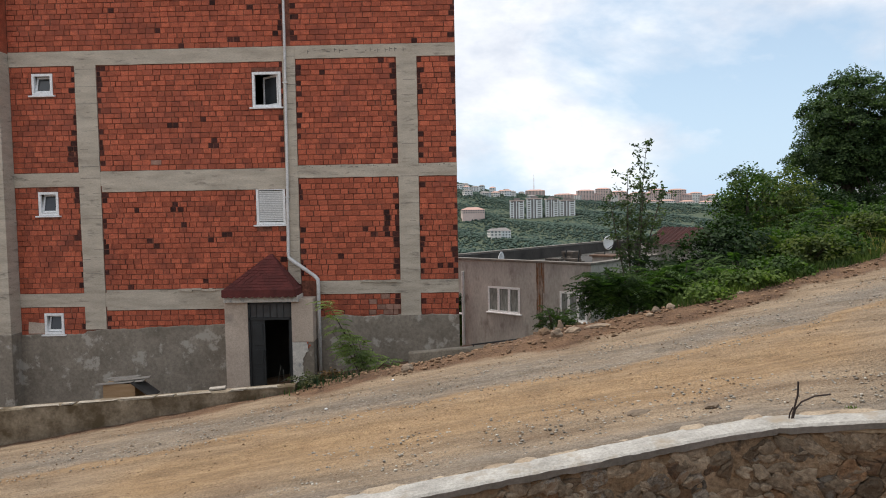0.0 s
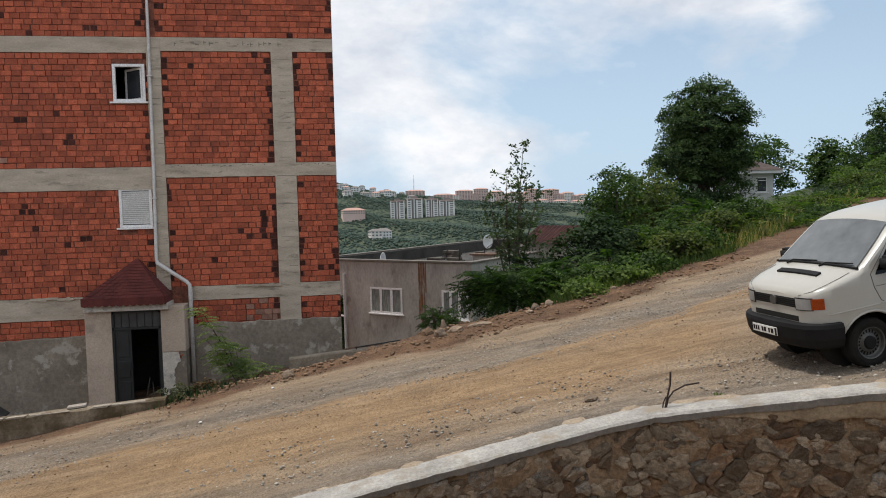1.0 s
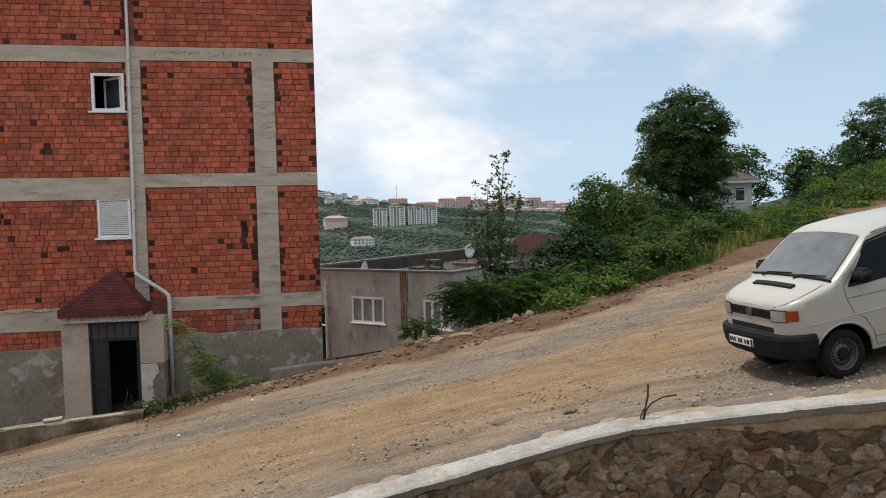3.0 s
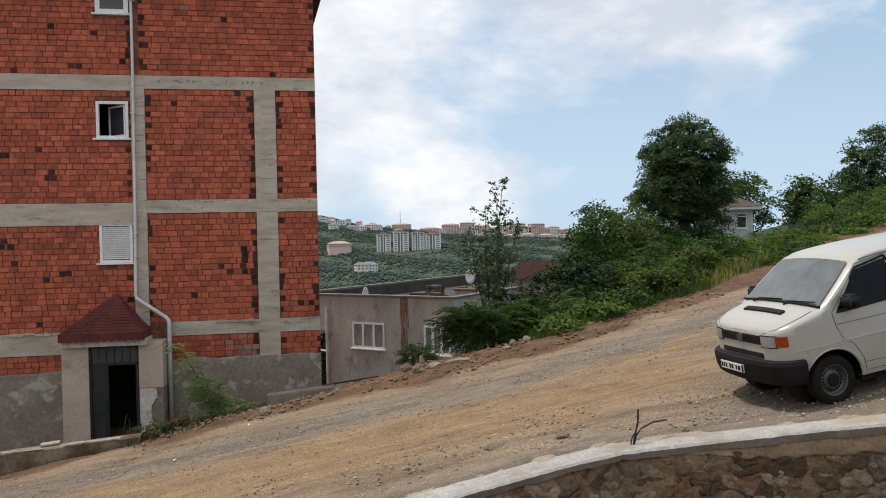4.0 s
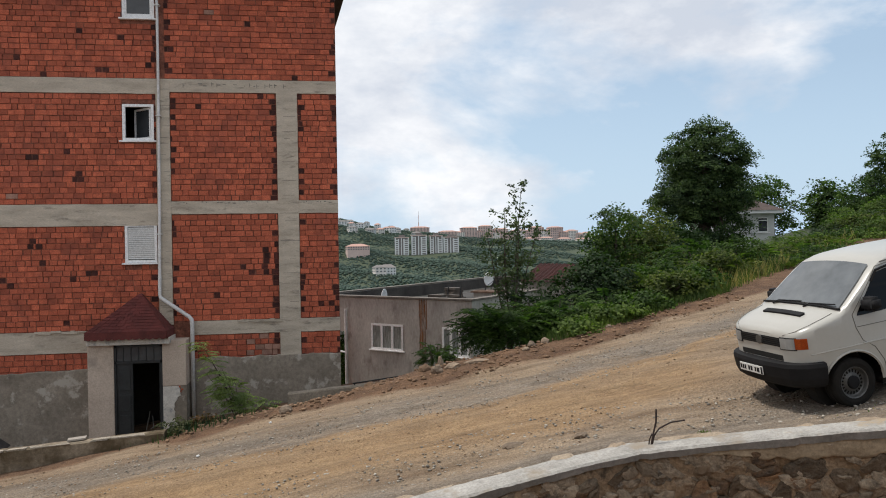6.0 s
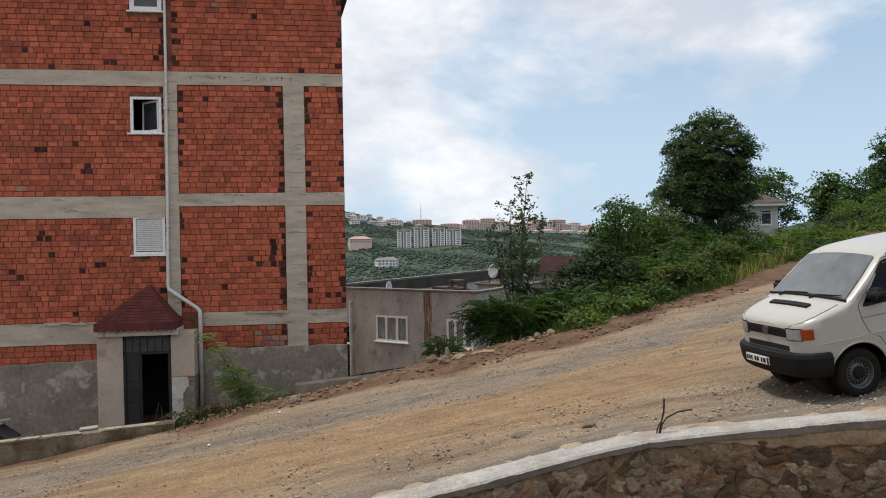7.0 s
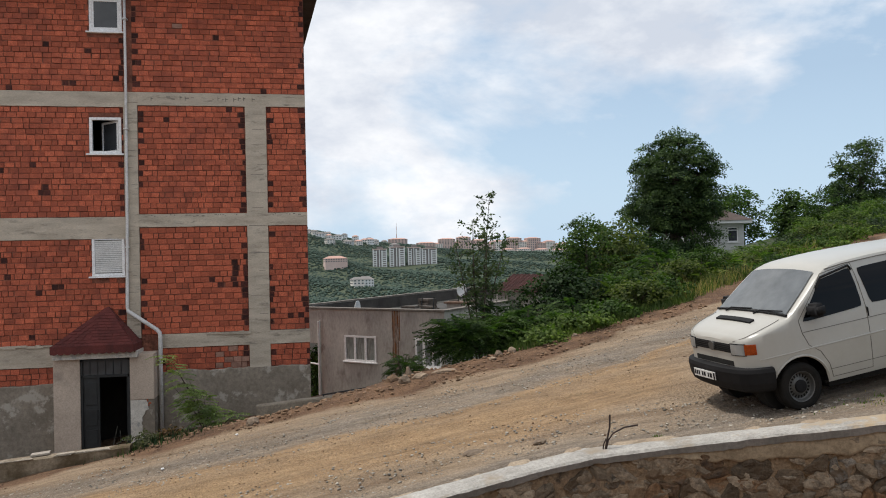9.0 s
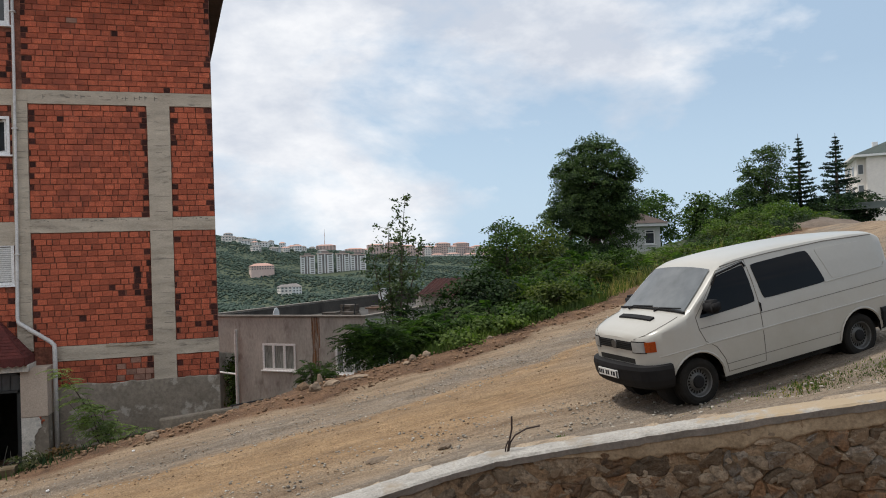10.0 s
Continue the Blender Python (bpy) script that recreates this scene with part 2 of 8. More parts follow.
M_LOWWALL = surface("old_kerb_concrete", (0.13, 0.098, 0.062), (0.30, 0.245, 0.175), 2.2, 16.0, 0.93, 0.8, 0.02, stain=(0.085, 0.060, 0.030), stain_scale=1.5, stain_at=(0.46, 0.62), contrast=0.4)
M_REBAR = surface("rusty_rebar", (0.022, 0.014, 0.012), (0.05, 0.03, 0.022), 12.0, 60.0, 0.8, 0.4)
M_WOOD = surface("weathered_plywood", (0.33, 0.20, 0.10), (0.46, 0.31, 0.17), 2.0, 30.0, 0.85, 0.3, stretch=(1, 1, 8))
M_WOODGREY = surface("grey_plank", (0.28, 0.25, 0.21), (0.42, 0.38, 0.33), 3.0, 30.0, 0.9, 0.4)
M_BARK = surface("bark", (0.05, 0.038, 0.028), (0.11, 0.085, 0.062), 6.0, 30.0, 0.95, 0.9, 0.03)
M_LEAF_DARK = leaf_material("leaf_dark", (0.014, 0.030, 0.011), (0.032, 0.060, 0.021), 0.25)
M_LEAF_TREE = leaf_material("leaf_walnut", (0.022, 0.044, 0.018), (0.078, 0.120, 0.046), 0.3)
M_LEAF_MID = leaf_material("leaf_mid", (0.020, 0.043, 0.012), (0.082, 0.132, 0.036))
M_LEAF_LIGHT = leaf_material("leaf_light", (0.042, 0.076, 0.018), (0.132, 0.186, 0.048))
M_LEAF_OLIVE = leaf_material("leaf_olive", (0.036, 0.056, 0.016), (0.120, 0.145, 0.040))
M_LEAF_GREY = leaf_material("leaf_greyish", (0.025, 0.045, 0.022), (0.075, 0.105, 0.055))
M_LEAF_YOUNG = leaf_material("leaf_young", (0.18, 0.235, 0.09), (0.36, 0.43, 0.19))
M_LEAF_BROWN = leaf_material("leaf_dry", (0.06, 0.035, 0.018), (0.15, 0.085, 0.04))
M_LEAF_WEED = leaf_material("leaf_weed", (0.045, 0.05, 0.028), (0.115, 0.12, 0.065))
M_CONIFER = leaf_material("conifer_needles", (0.010, 0.026, 0.018), (0.034, 0.062, 0.042), 0.15)
M_GRASS = leaf_material("grass_green", (0.05, 0.085, 0.02), (0.13, 0.17, 0.055))
M_STRAW = leaf_material("grass_straw", (0.20, 0.16, 0.065), (0.38, 0.31, 0.15))
# Bluish, low-contrast green: distance haze is put into the base colour.
M_FARWOOD = surface("far_wood_hazed", (0.030, 0.056, 0.042), (0.052, 0.084, 0.058), 0.006, 0.12, 0.9, 0.0, contrast=0.12, spread=0.25)


# ---- mesh helpers ----
def part(name, bm, material, parent=None, label="", smooth=False, kind=""):
    me = bpy.data.meshes.new(name)
    bm.to_mesh(me)
    bm.free()
    for mm in (material if isinstance(material, (list, tuple)) else [material]):
        me.materials.append(mm)
    if smooth:
        for f in me.polygons:
            f.use_smooth = True
    ob = new(name, me)
    if parent is not None:
        ob.parent = parent
    return tagged(ob, label=label, kind=kind)


def thing(name, label, category, group="", kind="", at=None):
    e = new(name)
    e.empty_display_size = 0.2
    if at is not None:
        e.matrix_world = at
    return tagged(e, label, category, group, kind)


def box(bm, x0, x1, y0, y1, z0, z1, index=0):
    v = [bm.verts.new(c) for c in ((x0, y0, z0), (x1, y0, z0), (x1, y1, z0), (x0, y1, z0), (x0, y0, z1), (x1, y0, z1), (x1, y1, z1), (x0, y1, z1))]
    for q in ((3, 2, 1, 0), (4, 5, 6, 7), (0, 1, 5, 4), (1, 2, 6, 5), (2, 3, 7, 6), (3, 0, 4, 7)):
        f = bm.faces.new([v[i] for i in q])
        f.material_index = index
    return v


def block(x0, x1, y0, y1, z0, z1, bevel=0.0):
    bm = bmesh.new()
    box(bm, x0, x1, y0, y1, z0, z1)
    if bevel:
        bmesh.ops.bevel(bm, geom=bm.edges[:], offset=bevel, segments=2, affect="EDGES", profile=0.6)
    return bm


def tube(bm, path, radii, sides=6):
    """A tube along a line of points."""
    rings = []
    pts = [Vector(p) for p in path]
    for i, p in enumerate(pts):
        d = (pts[min(i + 1, len(pts) - 1)] - pts[max(i - 1, 0)]).normalized()
        a = d.orthogonal().normalized() if i == 0 else (a - a.dot(d) * d).normalized()
        b = d.cross(a)
        r = radii[i] if isinstance(radii, (list, tuple)) else radii
        rings.append([bm.verts.new(p + r * (math.cos(2 * math.pi * k / sides) * a + math.sin(2 * math.pi * k / sides) * b)) for k in range(sides)])
    for r0, r1 in zip(rings, rings[1:]):
        for k in range(sides):
            bm.faces.new((r0[k], r0[(k + 1) % sides], r1[(k + 1) % sides], r1[k]))
    bm.faces.new(rings[0][::-1])
    bm.faces.new(rings[-1])


def panel_with_holes(bm, x0, x1, z0, z1, y0, y1, holes):
    """An upright slab in the x-z plane with openings (x0, x1, z0, z1) right through it."""
    xs = sorted({x0, x1, *[c for h in holes for c in h[:2] if x0 < c < x1]})
    zs = sorted({z0, z1, *[c for h in holes for c in h[2:] if z0 < c < z1]})
    for xa, xb in zip(xs, xs[1:]):
        for za, zb in zip(zs, zs[1:]):
            if not any(h[0] - 1e-6 <= xa and xb <= h[1] + 1e-6 and h[2] - 1e-6 <= za and zb <= h[3] + 1e-6 for h in holes):
                box(bm, xa, xb, y0, y1, za, zb)
    bmesh.ops.remove_doubles(bm, verts=bm.verts[:], dist=1e-5)
    bm.verts.index_update()
    seen = {}
    for f in bm.faces:
        seen.setdefault(tuple(sorted(v.index for v in f.verts)), []).append(f)
    bmesh.ops.delete(bm, geom=[f for fs in seen.values() if len(fs) > 1 for f in fs], context="FACES_ONLY")


def raw_mesh(name, verts, faces_per, material, parent=None, label="", kind="", smooth=False):
    """A mesh of many small faces with faces_per corners each, whose corners come one after another in verts."""
    verts = np.asarray(verts, dtype=np.float32).reshape(-1, 3)
    nf = len(verts) // faces_per
    me = bpy.data.meshes.new(name)
    me.vertices.add(len(verts))
    me.vertices.foreach_set("co", verts.ravel())
    me.loops.add(len(verts))
    me.loops.foreach_set("vertex_index", np.arange(len(verts), dtype=np.int32))
    me.polygons.add(nf)
    me.polygons.foreach_set("loop_start", np.arange(0, len(verts), faces_per, dtype=np.int32))
    me.update(calc_edges=True)
    me.validate()
    me.materials.append(material)
    ob = new(name, me)
    if parent is not None:
        ob.parent = parent
    return tagged(ob, label=label, kind=kind)


def interp(x, table):
    return np.interp(x, [p[0] for p in table], [p[1] for p in table])


def smooth01(t):
    t = np.clip(t, 0, 1)
    return t * t * (3 - 2 * t)


# ---- lie of the land ----
WALL_LINE = [(-60, 3.3), (-6, 7.35), (-1.0, 7.75), (0.9, 7.93), (3.0, 8.14), (3.85, 8.14), (4.8, 7.80), (6.55, 7.13), (8.05, 6.50), (12, 4.8), (16, 3.1), (60, -16)]
ROAD_EDGE = [(-60, 11.0), (-14, 13.60), (-6.4, 14.20), (-3.2, 14.45), (-0.4, 14.6), (0.9, 14.95), (2.5, 14.8), (4.3, 15.0), (6.3, 15.6), (8.9, 16.7), (10.6, 17.3), (18.7, 22.6), (25, 26), (60, 46)]
RIDGE = [(-0.6, 110), (-0.1, 80), (-0.01, 62), (0.045, 42), (0.10, 28), (0.2, 15), (0.35, 6), (0.6, 2), (2, 0)]
VALLEY = [(0, -5), (120, -32), (350, -72), (600, -48), (800, -29), (1000, -15), (1300, -2), (1600, 0), (2200, -25), (5000, -60)]


def road_z(x):
    return 1.66 + 0.158 * np.clip(x, -40, 25.5)


def land(x, y):
    """The height of the ground above the retaining wall."""
    x, y = np.asarray(x, float), np.asarray(y, float)
    e = y - interp(x, ROAD_EDGE)
    zr = road_z(x)
    yard = 0.95 + 0.15 * np.clip(x, -30, 30)
    t_soft, t_wall = smooth01(e / 2.9), smooth01((e - 0.06) / 0.22)
    k = smooth01((x + 3.4) / 0.6)
    left = zr + (yard - zr) * (t_wall * (1 - k) + t_soft * k)
    left = left - 3.4 * smooth01((y - 19.6) / 6.5) - 0.20 * np.maximum(0, y - 27)
    flat = 0.8 + np.clip((x - 6) * 0.55, 0, 7)
    right = zr - 0.24 * np.maximum(0, e - flat)
    near = left + (right - left) * smooth01((x - 0.9) / 1.6)
    near = near - 0.10 * np.exp(-((x - 7.6) / 2.2) ** 4 - ((y - 9.2) / 1.1) ** 4)
    u = x / np.maximum(y, 1)
    far = interp(y, VALLEY) + interp(u, RIDGE) * smooth01((y - 700) / 900) * np.where(y > 1650, np.exp(-np.maximum(0, y - 1650) / 900), 1)
    far = far + 5.0 * np.sin(x / 57 + 1.3) * np.sin(y / 83) + 3.0 * np.sin(x / 23 + y / 31)
    f = smooth01((y - 90) / 220)
    return near * (1 - f) + far * f


def land_z(x, y):
    return float(land(x, y))


def bumps(x, y):
    """Ruts and unevenness of the dirt road."""
    e = y - interp(x, ROAD_EDGE)
    on = smooth01((y - interp(x, WALL_LINE) - 0.3) / 0.6) * (1 - smooth01((y - 40) / 20))
    rut = -0.045 * np.exp(-((e + 4.1) / 0.35) ** 2) - 0.045 * np.exp(-((e + 2.35) / 0.35) ** 2) + 0.03 * np.exp(-((e + 3.2) / 0.4) ** 2)
    berm = 0.07 * np.exp(-((e - 0.05) / 0.45) ** 2) * smooth01((x + 3) / 1)
    berm = berm + 0.13 * np.exp(-((e - 0.7) / 0.5) ** 2) * smooth01((x - 0.5) / 1.5)
    return (rut + berm) * on


def ground_sheet():
    xs = np.concatenate([-np.geomspace(1400, 16, 34), np.arange(-15, 14.01, 0.16), np.arange(14.4, 32, 0.4), np.geomspace(33, 2600, 46)])
    ss = np.concatenate([[0.0], np.arange(0.16, 14, 0.16), np.arange(14.3, 34, 0.6), np.geomspace(36, 4800, 80)])
    low = -np.concatenate([np.geomspace(300, 3, 10), [1.5, 0.6, 0.0]])
    wy = interp(xs, WALL_LINE)
    rows, zone = [], []
    for s in low:
        rows.append(np.stack([xs, wy + s, np.full_like(xs, -0.6) + 0.01 * xs.clip(-40, 40)], 1))
        zone.append(np.stack([xs * 0 + 0.2, xs * 0 + 0.6, xs * 0, xs * 0 + 1], 1))
    for s in ss:
        yy = wy + s
        far = smooth01((s - 150) / 600)
        yy = yy * (1 - far) + s * far
        z = land(xs, yy) + bumps(xs, yy)
        if s < 40:
            wob = np.array([noise.noise((a * 1.3, b * 1.3, 0)) * 0.03 + noise.noise((a * 4.1, b * 4.1, 5)) * 0.016 for a, b in zip(xs, yy)])
            z = z + wob * smooth01((s - 0.3) / 0.5)
            heap = np.array([0.085 + 0.075 * noise.noise((a * 1.1, 3.0, 0)) + 0.05 * noise.noise((a * 4.3, 6.0, 0)) for a in xs])
            z = z + heap * smooth01((s - 0.08) / 0.10) * (1 - smooth01((s - 0.25) / 0.75))
        rows.append(np.stack([xs, yy, z], 1))
        e = yy - interp(xs, ROAD_EDGE)
        jit = np.array([noise.noise((a * 0.7, b * 0.7, 9)) * 0.45 for a, b in zip(xs, yy)]) if s < 60 else 0 * xs
        clay = np.exp(-((e + 4.2 + jit) / 0.75) ** 2) * smooth01((xs + 6) / 3) * (1 - smooth01((xs - 5) / 3)) + 0.7 * np.exp(-((e + 2.9 + jit) / 0.3) ** 2) * (1 - smooth01((xs - 9) / 3))
        gravel = 0.6 * np.exp(-((e + 2.0 + jit * 1.2) / 0.65) ** 2) + 0.5 * smooth01((-e - 5.2 + jit * 1.5) / 1.2)
        soil = smooth01((e + 0.75 + jit) / 0.6) * (1 - smooth01((e - 5 + jit) / 1.5))
        veg = smooth01((e - 1.3 + jit) / 1.0) * smooth01((xs - 2.0) / 1.5) + smooth01((yy - 24) / 6)
        zone.append(np.stack([np.clip(clay, 0, 1), np.clip(gravel, 0, 1), np.clip(veg, 0, 1), np.clip(soil, 0, 1)], 1))
    verts = np.concatenate(rows)
    nx, ny = len(xs), len(rows)
    i = np.arange((nx - 1) * (ny - 1))
    a = i // (nx - 1) * nx + i % (nx - 1)
    faces = np.stack([a, a + 1, a + nx + 1, a + nx], 1)
    me = bpy.data.meshes.new("ground")
    me.from_pydata(verts.tolist(), [], faces.tolist())
    at = me.attributes.new("zone", "FLOAT_COLOR", "POINT")
    at.data.foreach_set("color", np.concatenate(zone).astype(np.float32).ravel())
    for p in me.polygons:
        p.use_smooth = True
    return me


def ground_material():
    m, n, l, p = blank("dirt_road_and_land")
    co = n.new("ShaderNodeTexCoord").outputs["Object"]
    at = n.new("ShaderNodeAttribute")
    at.attribute_name = "zone"
    sp = n.new("ShaderNodeSeparateColor")
    l.new(at.outputs["Color"], sp.inputs["Color"])
    mp = n.new("ShaderNodeMapping")
    mp.inputs["Scale"].default_value = (0.35, 1.6, 1.0)
    l.new(co, mp.inputs["Vector"])
    streak = tex(n, l, mp.outputs["Vector"], 1.6, 6, 0.6)
    mid = tex(n, l, co, 2.4, 6, 0.65)
    fine = tex(n, l, co, 22, 5, 0.75)
    grit = tex(n, l, co, 52, 6, 0.8)
    peb = n.new("ShaderNodeTexVoronoi")
    peb.inputs["Scale"].default_value = 26
    l.new(co, peb.inputs["Vector"])
    col = ramp(n, l, streak.outputs["Fac"], [(0.3, (0.250, 0.172, 0.106)), (0.5, (0.325, 0.240, 0.156)), (0.72, (0.365, 0.295, 0.215))]).outputs["Color"]

    def mask(sock, soft, lo=0.35, hi=0.75, top=1.0):
        a = n.new("ShaderNodeMath")
        a.operation = "MULTIPLY_ADD"
        l.new(soft, a.inputs[0])
        a.inputs[1].default_value = 0.9
        l.new(sock, a.inputs[2])
        return ramp(n, l, a.outputs["Value"], [(lo + 0.2, (0, 0, 0)), (min(hi + 0.4, 1.0), (top,) * 3)]).outputs["Color"]

    mp3 = n.new("ShaderNodeMapping")
    mp3.inputs["Scale"].default_value = (0.35, 1.8, 1.0)
    mp3.inputs["Rotation"].default_value = (0, 0, radians(-9))
    l.new(co, mp3.inputs["Vector"])
    patch_ = tex(n, l, mp3.outputs["Vector"], 1.3, 8, 0.7)
    stone = ramp(n, l, peb.outputs["Color"], [(0.0, (0.13, 0.122, 0.108)), (0.5, (0.20, 0.187, 0.165)), (1.0, (0.28, 0.262, 0.235))]).outputs["Color"]
    col = mixed(n, l, mask(sp.outputs["Green"], patch_.outputs["Fac"], lo=0.25, top=0.6), col, stone)
    clay = ramp(n, l, mid.outputs["Fac"], [(0.3, (0.290, 0.178, 0.084)), (0.7, (0.41, 0.270, 0.138))]).outputs["Color"]
    col = mixed(n, l, mask(sp.outputs["Red"], streak.outputs["Fac"], lo=0.2, top=0.75), col, clay)
    soil = ramp(n, l, mid.outputs["Fac"], [(0.3, (0.105, 0.056, 0.029)), (0.7, (0.235, 0.135, 0.074))]).outputs["Color"]
    col = mixed(n, l, mask(at.outputs["Alpha"], mid.outputs["Fac"]), col, soil)
    veg = ramp(n, l, mid.outputs["Fac"], [(0.3, (0.030, 0.048, 0.026)), (0.7, (0.075, 0.095, 0.048))]).outputs["Color"]
    col = mixed(n, l, mask(sp.outputs["Blue"], mid.outputs["Fac"]), col, veg)
    mp2 = n.new("ShaderNodeMapping")
    mp2.inputs["Scale"].default_value = (0.30, 2.0, 1.0)
    mp2.inputs["Rotation"].default_value = (0, 0, radians(-9))
    l.new(co, mp2.inputs["Vector"])
    patch = tex(n, l, mp2.outputs["Vector"], 1.9, 8, 0.72)
    g0 = ramp(n, l, patch.outputs["Fac"], [(0.32, (0.66, 0.63, 0.60)), (0.64, (1.20, 1.20, 1.20))]).outputs["Color"]
    col = mixed(n, l, 1.0, col, g0, "MULTIPLY")
    g = ramp(n, l, fine.outputs["Fac"], [(0.30, (0.70, 0.69, 0.68)), (0.70, (1.24, 1.24, 1.24))]).outputs["Color"]
    col = mixed(n, l, 1.0, col, g, "MULTIPLY")
    g2 = ramp(n, l, grit.outputs["Fac"], [(0.32, (0.62, 0.61, 0.60)), (0.68, (1.36, 1.36, 1.36))]).outputs["Color"]
    col = mixed(n, l, 1.0, col, g2, "MULTIPLY")
    l.new(col, p.inputs["Base Color"])
    p.inputs["Roughness"].default_value = 0.95
    h = mixed(n, l, 0.5, fine.outputs["Fac"], peb.outputs["Distance"])
    bumped(n, l, p, h, 1.0, 0.085)
    return m


ground_me = ground_sheet()
ground_me.materials.append(ground_material())
ground = tagged(new("ground", ground_me), "sloping dirt road of clay and gravel with land beyond", "ground", kind="structure")

# ---- retaining wall along the road ----
def wall_point(x, off):
    """A point at a distance off across the wall's line, at the line's x."""
    d = 0.02
    t = Vector((2 * d, float(interp(x + d, WALL_LINE) - interp(x - d, WALL_LINE)), 0)).normalized()
    nrm = Vector((-t.y, t.x, 0))
    return Vector((x, float(interp(x, WALL_LINE)), 0)) + nrm * off


def coping_z(x):
    return 1.79 + 0.158 * x


retaining_wall = thing("retaining_wall", "stone retaining wall with a pale concrete coping beside the dirt road", "wall", kind="structure")
bm = bmesh.new()
xs = np.concatenate([np.arange(-12, -3, 0.5), np.arange(-3, 11, 0.06), np.arange(11, 24, 0.6)])
rng = random.Random(5)
prev = None
for x in xs:
    x = float(x)
    z = coping_z(x)
    w = lambda s: noise.noise((x * 1.9, s * 7.0, 3.3)) * 0.018 + noise.noise((x * 7.3, s * 5.0, 1.1)) * 0.012 + noise.noise((x * 17.0, s * 3.0, 8.1)) * 0.006
    ring = [wall_point(x, o) + Vector((0, 0, z + dz)) for o, dz in
            ((-0.185 + w(1), -0.105 + w(2) * 1.3), (-0.20 + w(1) * 0.8, -0.026 + w(3) * 0.7), (-0.172 + w(1) * 0.8, -0.004 + w(6) * 0.3), (0.0, 0.006 + w(4) * 0.3), (0.17 + w(5), 0.0), (0.20 + w(5) * 1.4, -0.03), (0.195, -0.135))]
    ring = [bm.verts.new(c) for c in ring]
    if prev:
        for k in range(len(ring)):
            f = bm.faces.new((prev[k], prev[(k + 1) % len(ring)], ring[(k + 1) % len(ring)], ring[k]))
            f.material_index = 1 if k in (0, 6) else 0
    prev = ring
bmesh.ops.recalc_face_normals(bm, faces=bm.faces[:])
part("coping", bm, [M_COPING, M_COPING_SHADED], retaining_wall, "pale concrete coping slab with worn edges, its side shade painted on")
bm = bmesh.new()
prev = None
for x in xs:
    x = float(x)
    zt = coping_z(x) - 0.09
    ring = []
    for k in range(37):
        zz = zt - 0.0 - k * (zt + 0.75) / 36
        rough_ = 0.030 * noise.noise((x * 2.3, zz * 2.3, 1.0)) + 0.034 * noise.noise((x * 6.1, zz * 7.3, 4.0)) + 0.018 * noise.noise((x * 15, zz * 17, 2.0))
        ring.append(bm.verts.new(wall_point(x, -0.118 - 0.016 * float(1 - smooth01((k - 2) / 4)) + rough_ - 0.012 * k / 9) + Vector((0, 0, zz))))
    ring.append(bm.verts.new(wall_point(x, 0.15) + Vector((0, 0, -0.75))))
    ring.append(bm.verts.new(wall_point(x, 0.15) + Vector((0, 0, zt))))
    if prev:
        for k in range(len(ring)):
            bm.faces.new((prev[k], ring[k], ring[(k + 1) % len(ring)], prev[(k + 1) % len(ring)]))
    prev = ring
bmesh.ops.recalc_face_normals(bm, faces=bm.faces[:])
part("mortar_core", bm, M_WALLMORTAR, retaining_wall, "rough brown mortar with smears and dark damp", smooth=True)

# dirt washed over the road side of the coping, with a ragged edge
bm = bmesh.new()
prev = None
for x in np.arange(-2.5, 11, 0.045):
    x = float(x)
    o = 0.155 + 0.09 * noise.noise((x * 0.8, 2.0, 7.0)) + 0.07 * noise.noise((x * 3.1, 5.0, 2.0)) + 0.035 * noise.noise((x * 11, 1.0, 4.0))
    lift = float(smooth01((0.175 - o) / 0.05))
    o = min(max(o, 0.02), 0.15)
    z = coping_z(x)
    ring = [bm.verts.new(wall_point(x, a) + Vector((0, 0, z + h * lift - 0.07 * (1 - lift)))) for a, h in ((o, 0.002), (o + 0.03, 0.014), (0.24, 0.014), (0.40, -0.12))]
    if prev:
        for k in range(3):
            bm.faces.new((prev[k], ring[k], ring[k + 1], prev[k + 1]))
    prev = ring
tagged(part("dirt_drift", bm, surface("washed_dirt", (0.27, 0.20, 0.135), (0.38, 0.305, 0.22), 2.0, 35.0, 0.95, 0.8, 0.02, contrast=0.45), None, smooth=True), "dirt washed over the coping's edge", "dirt", kind="stuff")

# ---- low kerb walls before the buildings ----
low_wall = thing("low_wall", "low stained concrete wall along the road's edge", "wall", kind="structure")
bm = bmesh.new()
prev = None
for x in np.arange(-16, -2.85, 0.22):
    x = float(x)
    y = float(interp(x, ROAD_EDGE)) - 0.10
    top = 1.235 + 0.055 * (x + 4.4) + 0.018 * noise.noise((x * 1.7, 0, 0))
    foot = float(road_z(x)) - 0.7
    j = 0.014 * noise.noise((x * 2.1, 4, 0))
    ring = [bm.verts.new(c) for c in ((x, y + j - 0.03, foot), (x, y + j, top - 0.03), (x, y + 0.03 + j, top), (x, y + 0.21, top + j), (x, y + 0.24, top - 0.03), (x, y + 0.24, foot))]
    if prev:
        for k in range(6):
            bm.faces.new((prev[k], prev[(k + 1) % 6], ring[(k + 1) % 6], ring[k]))
    else:
        bm.faces.new(ring)
    prev = ring
bm.faces.new(prev[::-1])
bmesh.ops.recalc_face_normals(bm, faces=bm.faces[:])
part("wall_body", bm, M_LOWWALL, low_wall)
bm = bmesh.new()
rng = random.Random(31)
x = -15.5
